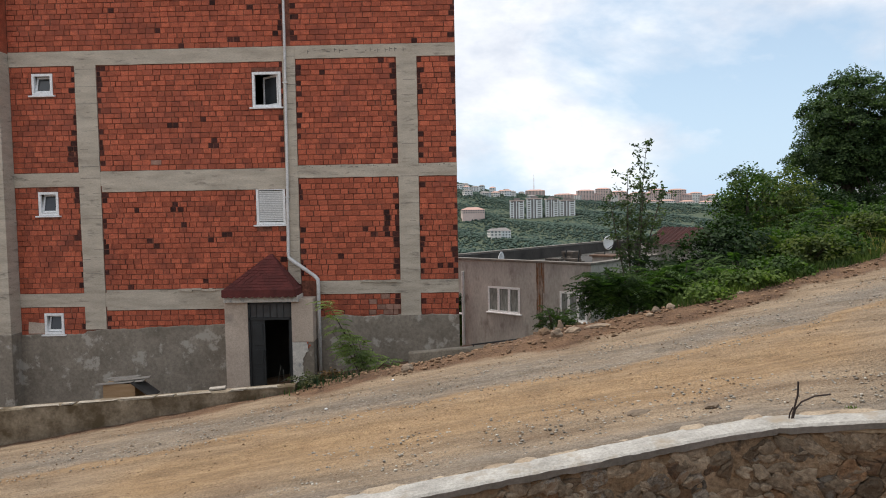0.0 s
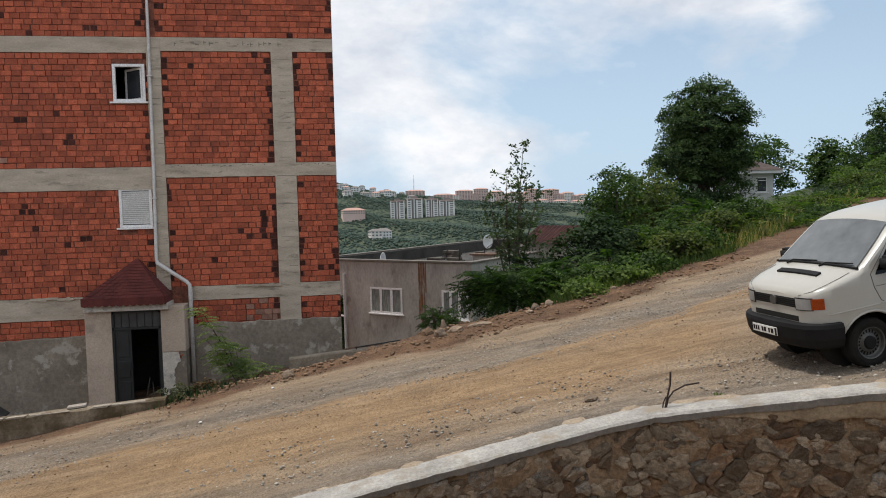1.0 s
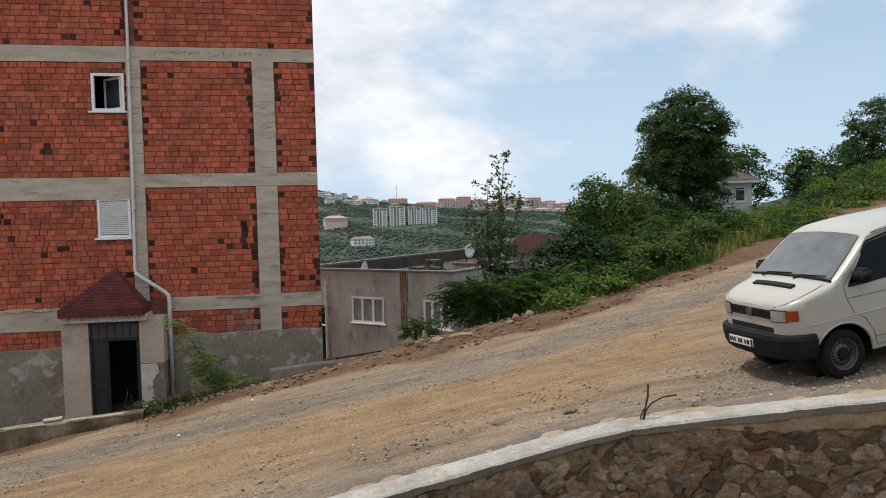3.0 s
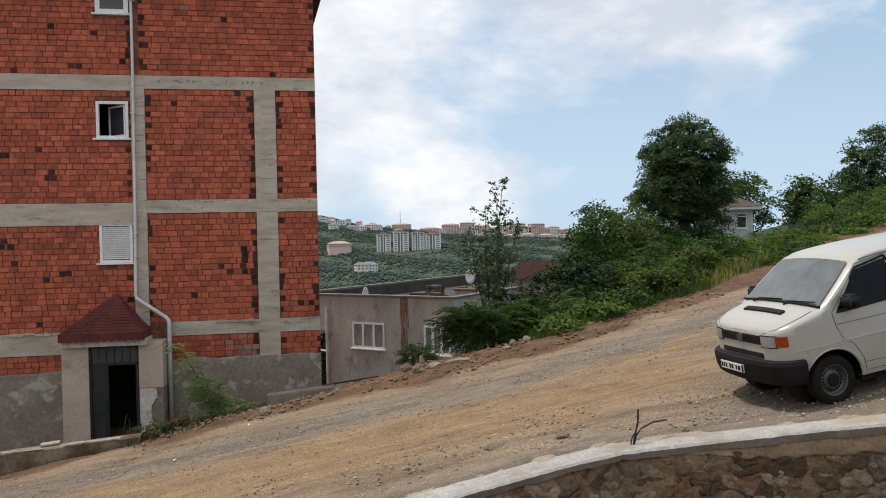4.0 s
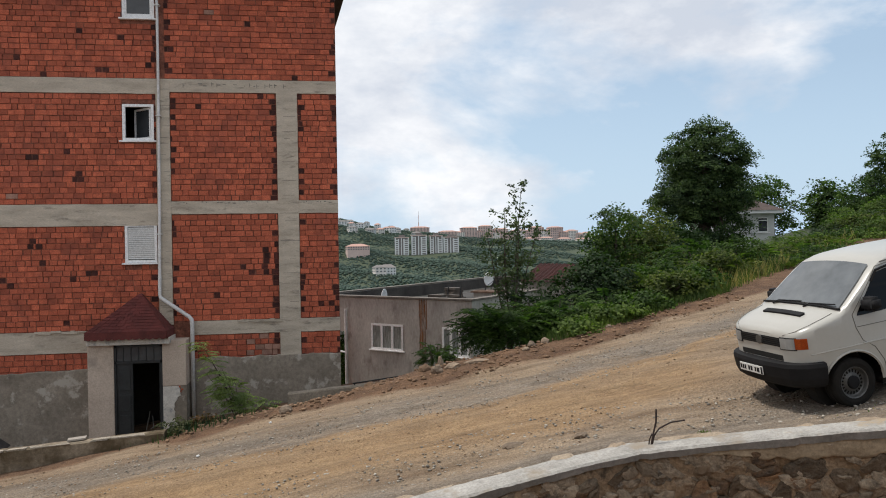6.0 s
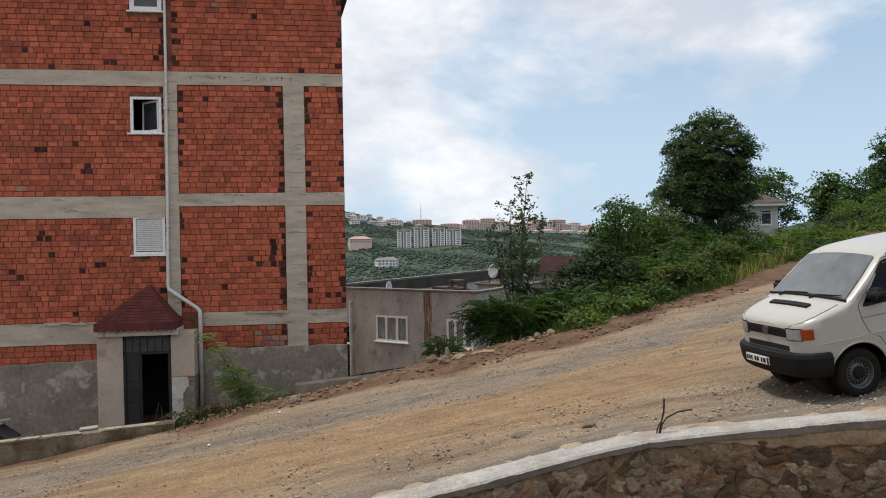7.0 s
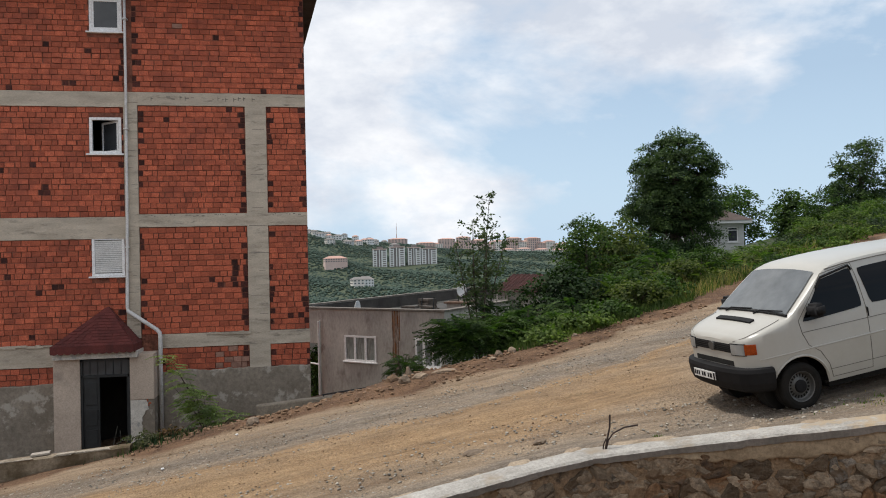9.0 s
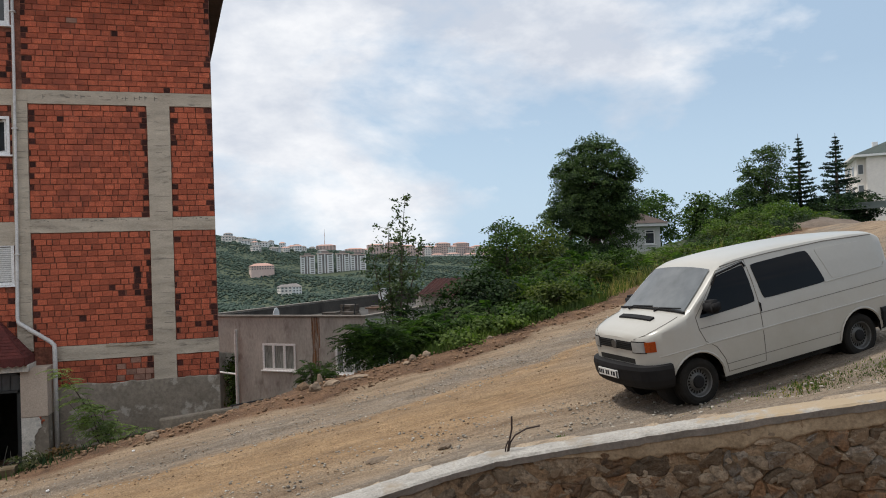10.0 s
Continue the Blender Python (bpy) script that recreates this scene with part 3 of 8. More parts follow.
while x < -3.6:
    w_ = rng.uniform(0.25, 0.9)
    y = float(interp(x + w_ / 2, ROAD_EDGE)) - 0.10
    top = 1.235 + 0.055 * (x + w_ / 2 + 4.4)
    v_ = box(bm, x, x + w_, y - 0.008, y + 0.12, top - rng.uniform(0.0, 0.03), top + rng.uniform(0.004, 0.014))
    for v in v_:
        v.co += Vector((rng.uniform(-0.05, 0.05), rng.uniform(-0.012, 0.012), 0.055 * (v.co.x - x - w_ / 2) + rng.uniform(-0.006, 0.006)))
    x += w_ + rng.choice((0.02, 0.05, 0.4))
part("skin", bm, surface("old_plaster_skin", (0.20, 0.17, 0.13), (0.40, 0.355, 0.29), 3.0, 24.0, 0.93, 0.6, 0.012, contrast=0.4), low_wall, "pale broken plaster skin along the wall's top", kind="stuff")
kerb_wall = thing("kerb_wall", "short low concrete kerb wall at the brick building's corner", "wall", kind="structure")
bm = bmesh.new()
prev = None
for x in np.arange(-0.9, 1.95, 0.15):
    x = float(x)
    top = 1.47 + 0.075 * x + 0.012 * noise.noise((x * 3, 1, 0))
    ring = [bm.verts.new(c) for c in ((x, 17.0, 0.4), (x, 17.01, top - 0.03), (x, 17.03 + 0.01 * noise.noise((x * 5, 7, 0)), top), (x, 17.22, top), (x, 17.24, 0.4))]
    if prev:
        for k in range(5):
            bm.faces.new((prev[k], prev[(k + 1) % 5], ring[(k + 1) % 5], ring[k]))
    else:
        bm.faces.new(ring)
    prev = ring
bm.faces.new(prev[::-1])
bmesh.ops.recalc_face_normals(bm, faces=bm.faces[:])
part("wall_body", bm, surface("kerb_concrete", (0.17, 0.135, 0.095), (0.33, 0.28, 0.215), 2.4, 22.0, 0.93, 0.6, 0.012, contrast=0.35), kerb_wall)

# ---- unfinished brick building ----
FY = 19.0
X0, X1 = -11.56, 0.32
TOP = 12.1
BACK = 29.0
building = thing("brick_building", "unfinished apartment building of red hollow brick in a bare concrete frame", "building")
OPEN = {  # openings in the front: x0, x1, z0, z1
    "bath_a": (-10.94, -10.38, 8.03, 8.60), "bath_b": (-10.91, -10.37, 4.84, 5.47), "bath_c": (-10.90, -10.37, 1.63, 2.20),
    "hall_a": (-5.04, -4.28, 7.60, 8.52), "hall_b": (-5.03, -4.25, 4.50, 5.48), "hall_c": (-5.00, -4.22, 10.70, 11.58)}
DOORWAY = (-5.25, -4.0, -0.4, 2.47)
holes = list(OPEN.values()) + [DOORWAY]
bm = bmesh.new()
panel_with_holes(bm, X0, X1, -0.6, TOP, FY + 0.016, FY + 0.2, holes)
part("front_wall", bm, M_MORTAR, building, "mortar bed behind the brick courses")
bm = bmesh.new()
SIDE = -0.055
for z0, z1, y0, y1 in ((-3.0, TOP, FY + 0.2, BACK),):
    a = [(X1, y0), (X1 + SIDE * (y1 - FY), y1)]
    v = [bm.verts.new((x, y, z)) for z in (z0, z1) for x, y in ((a[0][0], a[0][1]), (a[1][0], a[1][1]), (a[1][0] - 0.2, a[1][1]), (a[0][0] - 0.2, a[0][1]))]
    for q in ((0, 1, 5, 4), (1, 2, 6, 5), (2, 3, 7, 6), (3, 0, 4, 7), (4, 5, 6, 7), (3, 2, 1, 0)):
        bm.faces.new([v[i] for i in q])
part("side_wall", bm, M_BRICK, building)
part("rear_wall", block(X0 - 4.5, X1 - 0.75, BACK - 0.2, BACK, -3.0, TOP), M_BRICK, building)
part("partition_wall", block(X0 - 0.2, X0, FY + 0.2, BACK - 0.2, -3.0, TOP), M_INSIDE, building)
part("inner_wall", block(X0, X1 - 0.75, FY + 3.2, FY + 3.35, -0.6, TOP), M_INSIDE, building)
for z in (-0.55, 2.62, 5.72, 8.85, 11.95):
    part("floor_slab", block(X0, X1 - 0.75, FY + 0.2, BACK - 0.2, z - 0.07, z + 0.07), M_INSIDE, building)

# concrete frame, a little proud of the brick
FRAME = []


def concrete(name, x0, x1, z0, z1, proud=0.018):
    bm = bmesh.new()
    n = max(1, int((x1 - x0) / 0.5)) if x1 - x0 > z1 - z0 else 1
    k = max(1, int((z1 - z0) / 0.5)) if n == 1 else 1
    xs_ = [x0 + (x1 - x0) * i / n for i in range(n + 1)]
    zs_ = [z0 + (z1 - z0) * i / k for i in range(k + 1)]
    box(bm, x0, x1, FY - proud, FY + 0.05, z0, z1)
    bmesh.ops.subdivide_edges(bm, edges=[e for e in bm.edges if e.calc_length() > 1.0], cuts=max(n, k) * 2)
    for v in bm.verts:
        w = noise.noise((v.co.x * 2.7, v.co.z * 2.7, v.co.y * 9)) * 0.011
        v.co += Vector((w if n == 1 else 0, 0, w if n > 1 else 0))
    FRAME.append((x0, x1, z0, z1))
    return part(name, bm, M_CONCRETE, building)


for x0, x1 in ((X0 + 0.02, -4.21), ):
    concrete("beam", x0, x1, 8.79, 9.17)
    concrete("beam", x0, -9.16, 5.60, 5.97)
    concrete("beam", -9.16, x1, 5.44, 5.99)
    concrete("beam", x0, -9.16, 2.37, 2.73)
    concrete("beam", -9.16, -5.76, 2.26, 2.80)
for z0, z1 in ((8.84, 9.17), (5.72, 6.05), (2.62, 2.97)):
    concrete("beam", -3.89 if z0 > 3 else -3.45, X1 + 0.005, z0, z1)
concrete("column", -9.77, -9.20, 1.75, 8.79, 0.022)
concrete("column", -4.22, -3.89, 2.9, 9.17, 0.024)
concrete("column", -1.22, -0.69, 1.75, 8.84, 0.026)
# board marks on the columns
bm = bmesh.new()
rng = random.Random(3)
for x0, x1, y in ((-9.76, -9.18, FY - 0.024), (-1.18, -0.68, FY - 0.028), (-4.19, -3.86, FY - 0.026)):
    z = 3.0
    while z < 8.6:
        z += rng.uniform(0.18, 0.5)
        w = rng.uniform(0.3, 1.0)
        xa = x0 + (x1 - x0) * rng.uniform(0, 1 - w)
        box(bm, xa, xa + (x1 - x0) * w, y - 0.001, y + 0.004, z, z + rng.uniform(0.006, 0.014))
part("board_mark", bm, M_BOARD, building, kind="stuff")
# a scrawl on the upper beam that cannot be read
bm = bmesh.new()
x = -3.55
while x < -1.0:
    w = rng.uniform(0.03, 0.11)
    zc = 9.02 + rng.uniform(-0.03, 0.03)
    box(bm, x, x + w, FY - 0.0225, FY - 0.0195, zc, zc + rng.uniform(0.012, 0.03))
    if rng.random() < 0.5:
        box(bm, x, x + 0.016, FY - 0.0225, FY - 0.0195, zc - 0.05, zc + 0.05)
    x += w + rng.uniform(0.02, 0.2)
x = -3.6
while x < 0.2:
    w = rng.uniform(0.015, 0.08)
    zc = 5.99 + rng.uniform(-0.02, 0.03)
    box(bm, x, x + w, FY - 0.0225, FY - 0.0195, zc, zc + rng.uniform(0.008, 0.03))
    x += w + rng.choice((0.02, 0.04, 0.07, 0.25))
part("scrawl", bm, M_BOARD, building, "unreadable grey scrawl on the beam", kind="stuff")
# spilt mortar lips under the beams
bm = bmesh.new()
for x0, x1, z in ((-7.2, -6.15, 2.79), (-2.3, -1.25, 2.95)):
    x = x0
    while x < x1:
        w = rng.uniform(0.06, 0.22)
        box(bm, x, x + w, FY - 0.05 - rng.uniform(0, 0.03), FY + 0.02, z - rng.uniform(0.01, 0.05), z + rng.uniform(0.01, 0.04))
        x += w
part("mortar_lip", bm, M_CONCRETE, building, kind="stuff")

# plastered foot of the wall, with a ragged upper edge
bm = bmesh.new()
for xa, xb in ((X0 + 0.01, -5.8), (-3.44, X1 + 0.006)):
    n = int((xb - xa) / 0.12)
    prev = None
    for i in range(n + 1):
        x = xa + (xb - xa) * i / n
        t = (1.80 if x < -5 else 2.03) + (0.035 * x + 0.26 if x < -5 else 0.0) + 0.05 * noise.noise((x * 1.6, 0, 2)) + 0.03 * noise.noise((x * 6, 0, 5))
        if x < -9.8:
            t = 1.63 + 0.03 * noise.noise((x * 5, 0, 5))
        ring = [bm.verts.new(c) for c in ((x, FY - 0.034, -0.6), (x, FY - 0.034, t - 0.02), (x, FY - 0.02, t), (x, FY + 0.03, t), (x, FY + 0.03, -0.6))]
        if prev:
            for k in range(5):
                bm.faces.new((prev[k], prev[(k + 1) % 5], ring[(k + 1) % 5], ring[k]))
        else:
            bm.faces.new(ring)
        prev = ring
    bm.faces.new(prev[::-1])
bmesh.ops.recalc_face_normals(bm, faces=bm.faces[:])
part("plaster_base", bm, M_PLASTER, building, "blotchy grey cement plaster at the wall's foot")


# windows
def pvc_window(name, hole, parent, mode, y=FY):
    x0, x1, z0, z1 = hole
    e = new(name)
    e.parent = parent
    tagged(e, {"tilted": "white plastic window tilted open", "ajar": "white plastic window with its sash ajar", "shut": "white plastic window, shut", "blind": "white plastic window with its shutter down"}[mode])
    b = 0.065

    def ring(x0, x1, z0, z1, b, ya, yb):
        bm = bmesh.new()
        for q in ((x0, x1, z0, z0 + b), (x0, x1, z1 - b, z1), (x0, x0 + b, z0 + b, z1 - b), (x1 - b, x1, z0 + b, z1 - b)):
            box(bm, q[0], q[1], ya, yb, q[2], q[3])
        return bm

    part("window_frame", ring(x0, x1, z0, z1, b, y - 0.01, y + 0.07), M_WHITE, e)
    part("window_sill", block(x0 - 0.07, x1 + 0.07, y - 0.075, y + 0.02, z0 - 0.045, z0 - 0.004, 0.006), M_WHITE, e)
    xi0, xi1, zi0, zi1 = x0 + b, x1 - b, z0 + b, z1 - b
    if mode == "blind":
        z = zi0 + 0.02
        while z < zi1 - 0.03:
            part("slat", block(xi0, xi1, y + 0.012, y + 0.03, z, z + 0.042, 0.004), M_BLIND, e)
            z += 0.048
        return e
    if mode == "shut":
        part("sash", ring(xi0, xi1, zi0, zi1, 0.045, y + 0.0, y + 0.05), M_WHITE, e)
        bm = bmesh.new()
        box(bm, xi0 + 0.045, xi1 - 0.045, y + 0.02, y + 0.028, zi0 + 0.045, zi1 - 0.045)
        part("pane", bm, M_GLASS, e)
        return e
    s = part("sash", ring(-(xi1 - xi0) / 2, (xi1 - xi0) / 2, 0, zi1 - zi0, 0.05, -0.02, 0.03), M_WHITE, e)
    bm = bmesh.new()
    box(bm, -(xi1 - xi0) / 2 + 0.05, (xi1 - xi0) / 2 - 0.05, 0.0, 0.008, 0.05, zi1 - zi0 - 0.05)
    g = part("pane", bm, M_GLASS, s)
    if mode == "tilted":
        s.matrix_basis = pose((xi0 + xi1) / 2, y + 0.06, zi0 + 0.01, -13, 0, 0)
    else:
        s.matrix_basis = pose(xi1 - 0.02, y + 0.07, zi0, 0, 0, -38) @ pose(-(xi1 - xi0) / 2, 0, 0)
    return e


for nm, mode in (("bath_a", "tilted"), ("bath_b", "tilted"), ("bath_c", "tilted"), ("hall_a", "ajar"), ("hall_b", "blind"), ("hall_c", "shut")):
    pvc_window("window", OPEN[nm], building, mode)

# rough cement round the lowest bathroom window
bm = bmesh.new()
box(bm, -11.35, -10.93, FY - 0.012, FY + 0.02, 1.66, 1.95)
bmesh.ops.subdivide_edges(bm, edges=bm.edges[:], cuts=4)
for v in bm.verts:
    v.co += Vector((noise.noise(v.co * 6), 0, noise.noise(v.co * 6 + Vector((3, 0, 0))))) * 0.05
part("cement_patch", bm, M_RENDER, building)

# wing that steps forward
wing = new("wing")
wing.parent = building
bm = block(-16.2, X0, FY - 0.43, FY + 0.2, -1.0, TOP)
part("wing_wall", bm, M_BRICK, wing, "brick side wing that stands forward")
part("wing_column", block(-12.6, X0 + 0.012, FY - 0.45, FY + 0.05, -1.0, 9.14, 0.01), M_CONCRETE, wing)
part("wing_plaster", block(-16.2, X0 + 0.022, FY - 0.46, FY + 0.04, -1.0, 1.7, 0.01), M_PLASTER, wing)

# porch with its shingled hip roof
porch = new("porch")
porch.parent = building
tagged(porch, "rendered entrance porch with a dark red shingled hip roof")
PX0, PX1, PY = -5.80, -3.60, 18.45
part("pier", block(PX0, -5.19, PY, FY + 0.02, -0.5, 2.50, 0.012), M_RENDER, porch)
part("pier", block(-4.05, PX1 + 0.115, PY + 0.02, FY + 0.02, 1.43, 2.56, 0.012), M_RENDER, porch)
part("pier_foot", block(-4.05, PX1 + 0.11, PY + 0.045, FY + 0.02, -0.3, 1.428), M_PLASTER, porch, "bare grey cement where the render has fallen off")
# pale limewash left on the pier's foot, with a ragged edge
bm = bmesh.new()
prev = None
for i in range(44):
    z = -0.3 + 1.722 * i / 43
    xr = -3.73 + 0.10 * noise.noise((z * 3.3, 2.0, 0.4)) + 0.06 * noise.noise((z * 9.0, 5.0, 0.4)) + 0.04 * noise.noise((z * 21.0, 7.0, 0.4)) + 0.06 * float(smooth01((z - 1.0) / 0.3))
    dent = 0.006 * noise.noise((z * 4.0, 1.0, 3.0))
    ring = [bm.verts.new(c) for c in ((-4.046, PY + 0.05, z), (-4.046, PY + 0.026, z), (-3.90, PY + 0.024 + dent, z), (xr - 0.01, PY + 0.026, z), (xr, PY + 0.05, z))]
    if prev:
        for k in range(4):
            bm.faces.new((prev[k], prev[k + 1], ring[k + 1], ring[k]))
    prev = ring
bmesh.ops.recalc_face_normals(bm, faces=bm.faces[:])
part("limewash_patch", bm, M_PALE, porch, "ragged pale limewash patch")
bm = bmesh.new()
rng = random.Random(8)
for i in range(7):
    x, z = rng.uniform(-3.70, -3.57), rng.uniform(1.25, 1.38)
    box(bm, x, x + rng.uniform(0.03, 0.08), PY + 0.03, PY + 0.05, z, z + rng.uniform(0.03, 0.06))
part("broken_brick", bm, M_BRICK, porch, kind="stuff")
part("lintel", block(PX0 + 0.02, PX1 - 0.24, PY - 0.12, FY, 2.50, 2.66, 0.012), M_PALE, porch, "pale concrete slab edge under the roof")
AX, AY, AZ = -4.64, 18.86, 3.72
EX0, EX1, EY, EZ = -5.76, -3.88, 18.20, 2.83
bm = bmesh.new()
# shingle courses on the three slopes
corners = [Vector((EX0, FY - 0.03, EZ)), Vector((EX0, EY, EZ)), Vector((EX1, EY, EZ)), Vector((EX1, FY - 0.03, EZ))]
apex = [Vector((AX, FY - 0.03, AZ)), Vector((AX - 0.02, AY, AZ)), Vector((AX + 0.02, AY, AZ)), Vector((AX, FY - 0.03, AZ))]
ROWS_ = 13
for s in range(3):
    a0, a1, b0, b1 = corners[s], corners[s + 1], apex[s], apex[s + 1]
    nrm = (a1 - a0).cross(b0 - a0).normalized()
    for r in range(ROWS_):
        t0, t1 = r / ROWS_, (r + 1.12) / ROWS_
        t1 = min(t1, 1.0)
        p0, p1, q0, q1 = a0.lerp(b0, t0), a1.lerp(b1, t0), a0.lerp(b0, t1), a1.lerp(b1, t1)
        n = max(1, int((p1 - p0).length / 0.16))
        for i in range(n):
            u0, u1 = i / n, (i + 1) / n - 0.012
            lift = nrm * (0.012 + 0.006 * rng.random())
            vs = [p0.lerp(p1, u0) + lift, p0.lerp(p1, u1) + lift, q0.lerp(q1, u1) + nrm * 0.002, q0.lerp(q1, u0) + nrm * 0.002]
            vb = [v - nrm * 0.012 for v in vs]
            A = [bm.verts.new(v) for v in vs]
            B = [bm.verts.new(v) for v in vb]
            bm.faces.new(A)
            for k in range(4):
                bm.faces.new((A[k], B[k], B[(k + 1) % 4], A[(k + 1) % 4]))
part("shingles", bm, M_SHINGLE, porch, "dark red bitumen shingles", kind="stuff")
bm = bmesh.new()
v = [bm.verts.new(c) for c in corners] + [bm.verts.new((AX, AY, AZ - 0.02)), bm.verts.new((AX, FY - 0.03, AZ - 0.02))]
for q in ((0, 1, 4, 5), (1, 2, 4), (2, 3, 5, 4), (3, 2, 1, 0), (0, 5, 3)):
    bm.faces.new([v[i] for i in q])
part("roof_deck", bm, M_SHINGLE, porch)
bm = bmesh.new()
for (xa, ya), (xb, yb) in (((EX0, EY), (EX1, EY)), ((EX1, EY), (EX1, FY - 0.04)), ((EX0, FY - 0.04), (EX0, EY))):
    L = math.hypot(xb - xa, yb - ya)
    n = int(L / 0.15)
    dx, dy = (xb - xa) / L, (yb - ya) / L
    nx_, ny_ = dy, -dx
    for i in range(n):
        c0, c1 = i * L / n, (i + 1) * L / n
        pts = [(c0, 0.0), (c1, 0.0)] + [(c1 - (c1 - c0) * k / 4, -0.17 - 0.035 * math.sin(math.pi * k / 4)) for k in range(5)]
        A = [bm.verts.new((xa + dx * c + nx_ * 0.02, ya + dy * c + ny_ * 0.02, EZ + 0.012 + h)) for c, h in pts]
        B = [bm.verts.new((xa + dx * c, ya + dy * c, EZ + 0.012 + h)) for c, h in pts]
        bm.faces.new(A)
        bm.faces.new(B[::-1])
        for k in range(len(A)):
            bm.faces.new((A[k], B[k], B[(k + 1) % len(A)], A[(k + 1) % len(A)]))
part("scalloped_trim", bm, M_SHINGLE, porch, "scalloped red edge of the porch roof")

# entrance door, half open
door = new("entrance_door")
door.parent = building
tagged(door, "dark steel double door with one leaf standing open")
DX0, DX1, DZ0, DZ1 = -5.19, -4.05, 0.10, 2.47
bm = bmesh.new()
for q in ((DX0, DX0 + 0.05, DZ0, DZ1), (DX1 - 0.05, DX1, DZ0, DZ1), (DX0, DX1, DZ1 - 0.05, DZ1), (DX0, DX1, 2.02, 2.08)):
    box(bm, q[0], q[1], PY + 0.03, PY + 0.12, q[2], q[3])
part("door_frame", bm, M_STEEL, door)
bm = bmesh.new()
box(bm, DX0 + 0.05, DX1 - 0.05, PY + 0.07, PY + 0.08, 2.08, DZ1 - 0.05)
part("transom_pane", bm, M_GLASS, door)
bm = bmesh.new()
for i in range(5):
    x = DX0 + 0.2 + i * 0.18
    box(bm, x, x + 0.016, PY + 0.05, PY + 0.066, 2.08, DZ1 - 0.05)
part("transom_bar", bm, M_STEEL, door)
bm = bmesh.new()
box(bm, DX0 + 0.05, DX0 + 0.43, PY + 0.06, PY + 0.10, DZ0, 2.02)
for z0, z1 in ((0.25, 0.75), (0.85, 1.25), (1.35, 1.9)):
    box(bm, DX0 + 0.11, DX0 + 0.37, PY + 0.045, PY + 0.06, z0, z1)
bmesh.ops.bevel(bm, geom=bm.edges[:], offset=0.006, segments=1, affect="EDGES")
part("door_leaf", bm, M_STEEL, door, "panelled dark steel leaf")
bm = bmesh.new()
box(bm, DX1 - 0.10, DX1 - 0.06, PY + 0.12, PY + 0.80, DZ0, 2.02)
part("door_leaf", bm, M_STEEL, door, "open leaf folded back inside")
bm = bmesh.new()
tube(bm, [(DX0 + 0.40, PY + 0.05, 1.0), (DX0 + 0.40, PY + 0.0, 1.02), (DX0 + 0.40, PY + 0.0, 1.2), (DX0 + 0.40, PY + 0.05, 1.22)], 0.012)
part("door_handle", bm, M_STEEL, door)
bm = bmesh.new()
for xa, za, xb, zb in ((-4.62, 0.5, -4.50, 0.92), (-4.40, 0.5, -4.44, 0.80), (-4.60, 0.62, -4.14, 0.66), (-4.30, 0.5, -4.22, 0.74)):
    tube(bm, [(xa, PY + 0.5, za - 0.4), (xb, PY + 0.55, zb - 0.22)], 0.010, 5)
tagged(part("scrap_sticks", bm, M_BOARD, None), "loose grey sticks and scraps just inside the doorway", "scrap", kind="stuff")
part("step", block(DX0, DX1, PY - 0.25, PY + 0.2, -0.4, 0.10, 0.01), M_LOWWALL, building)

# downpipe
bm = bmesh.new()
tube(bm, [(-4.13, FY - 0.09, TOP), (-4.13, FY - 0.09, 9.5), (-4.155, FY - 0.09, 6.0), (-4.19, FY - 0.09, 3.70), (-4.17, FY - 0.10, 3.60), (-3.48, FY - 0.14, 3.11), (-3.41, FY - 0.15, 3.03), (-3.40, FY - 0.15, 2.9), (-3.40, FY - 0.15, 0.25)],
     [0.034, 0.034, 0.036, 0.042, 0.05, 0.05, 0.052, 0.052, 0.052], 10)
downpipe = part("downpipe", bm, M_PIPE, None, smooth=True)
tagged(downpipe, "white plastic downpipe bent round the porch on the brick wall", "pipe")
for z, x in ((11.0, -4.13), (8.2, -4.14), (5.2, -4.17)):
    bm = bmesh.new()
    box(bm, x - 0.06, x + 0.06, FY - 0.14, FY - 0.01, z, z + 0.03)
    part("pipe_clip", bm, M_PIPE, downpipe)

# roof above the top storey
bm = bmesh.new()
rx0, rx1, ry0, ry1 = -17.0, X1 + 0.56, FY - 0.75, BACK + 0.5
e0 = [bm.verts.new(c) for c in ((rx0, ry0, TOP), (rx1, ry0, TOP), (rx1 - 1.18, ry1, TOP), (rx0, ry1, TOP))]
e1 = [bm.verts.new(c) for c in ((rx0, ry0, TOP + 0.16), (rx1, ry0, TOP + 0.16), (rx1 - 1.18, ry1, TOP + 0.16), (rx0, ry1, TOP + 0.16))]
rg = [bm.verts.new(c) for c in ((-12.5, 24, 14.4), (-4.6, 24, 14.4))]
bm.faces.new(e0[::-1])
for k in range(4):
    bm.faces.new((e0[k], e0[(k + 1) % 4], e1[(k + 1) % 4], e1[k]))
for q in ((e1[0], e1[1], rg[1], rg[0]), (e1[1], e1[2], rg[1]), (e1[2], e1[3], rg[0], rg[1]), (e1[3], e1[0], rg[0])):
    bm.faces.new(q)
part("roof", bm, M_DARKROOF, building, "dark roof with an overhanging eave")

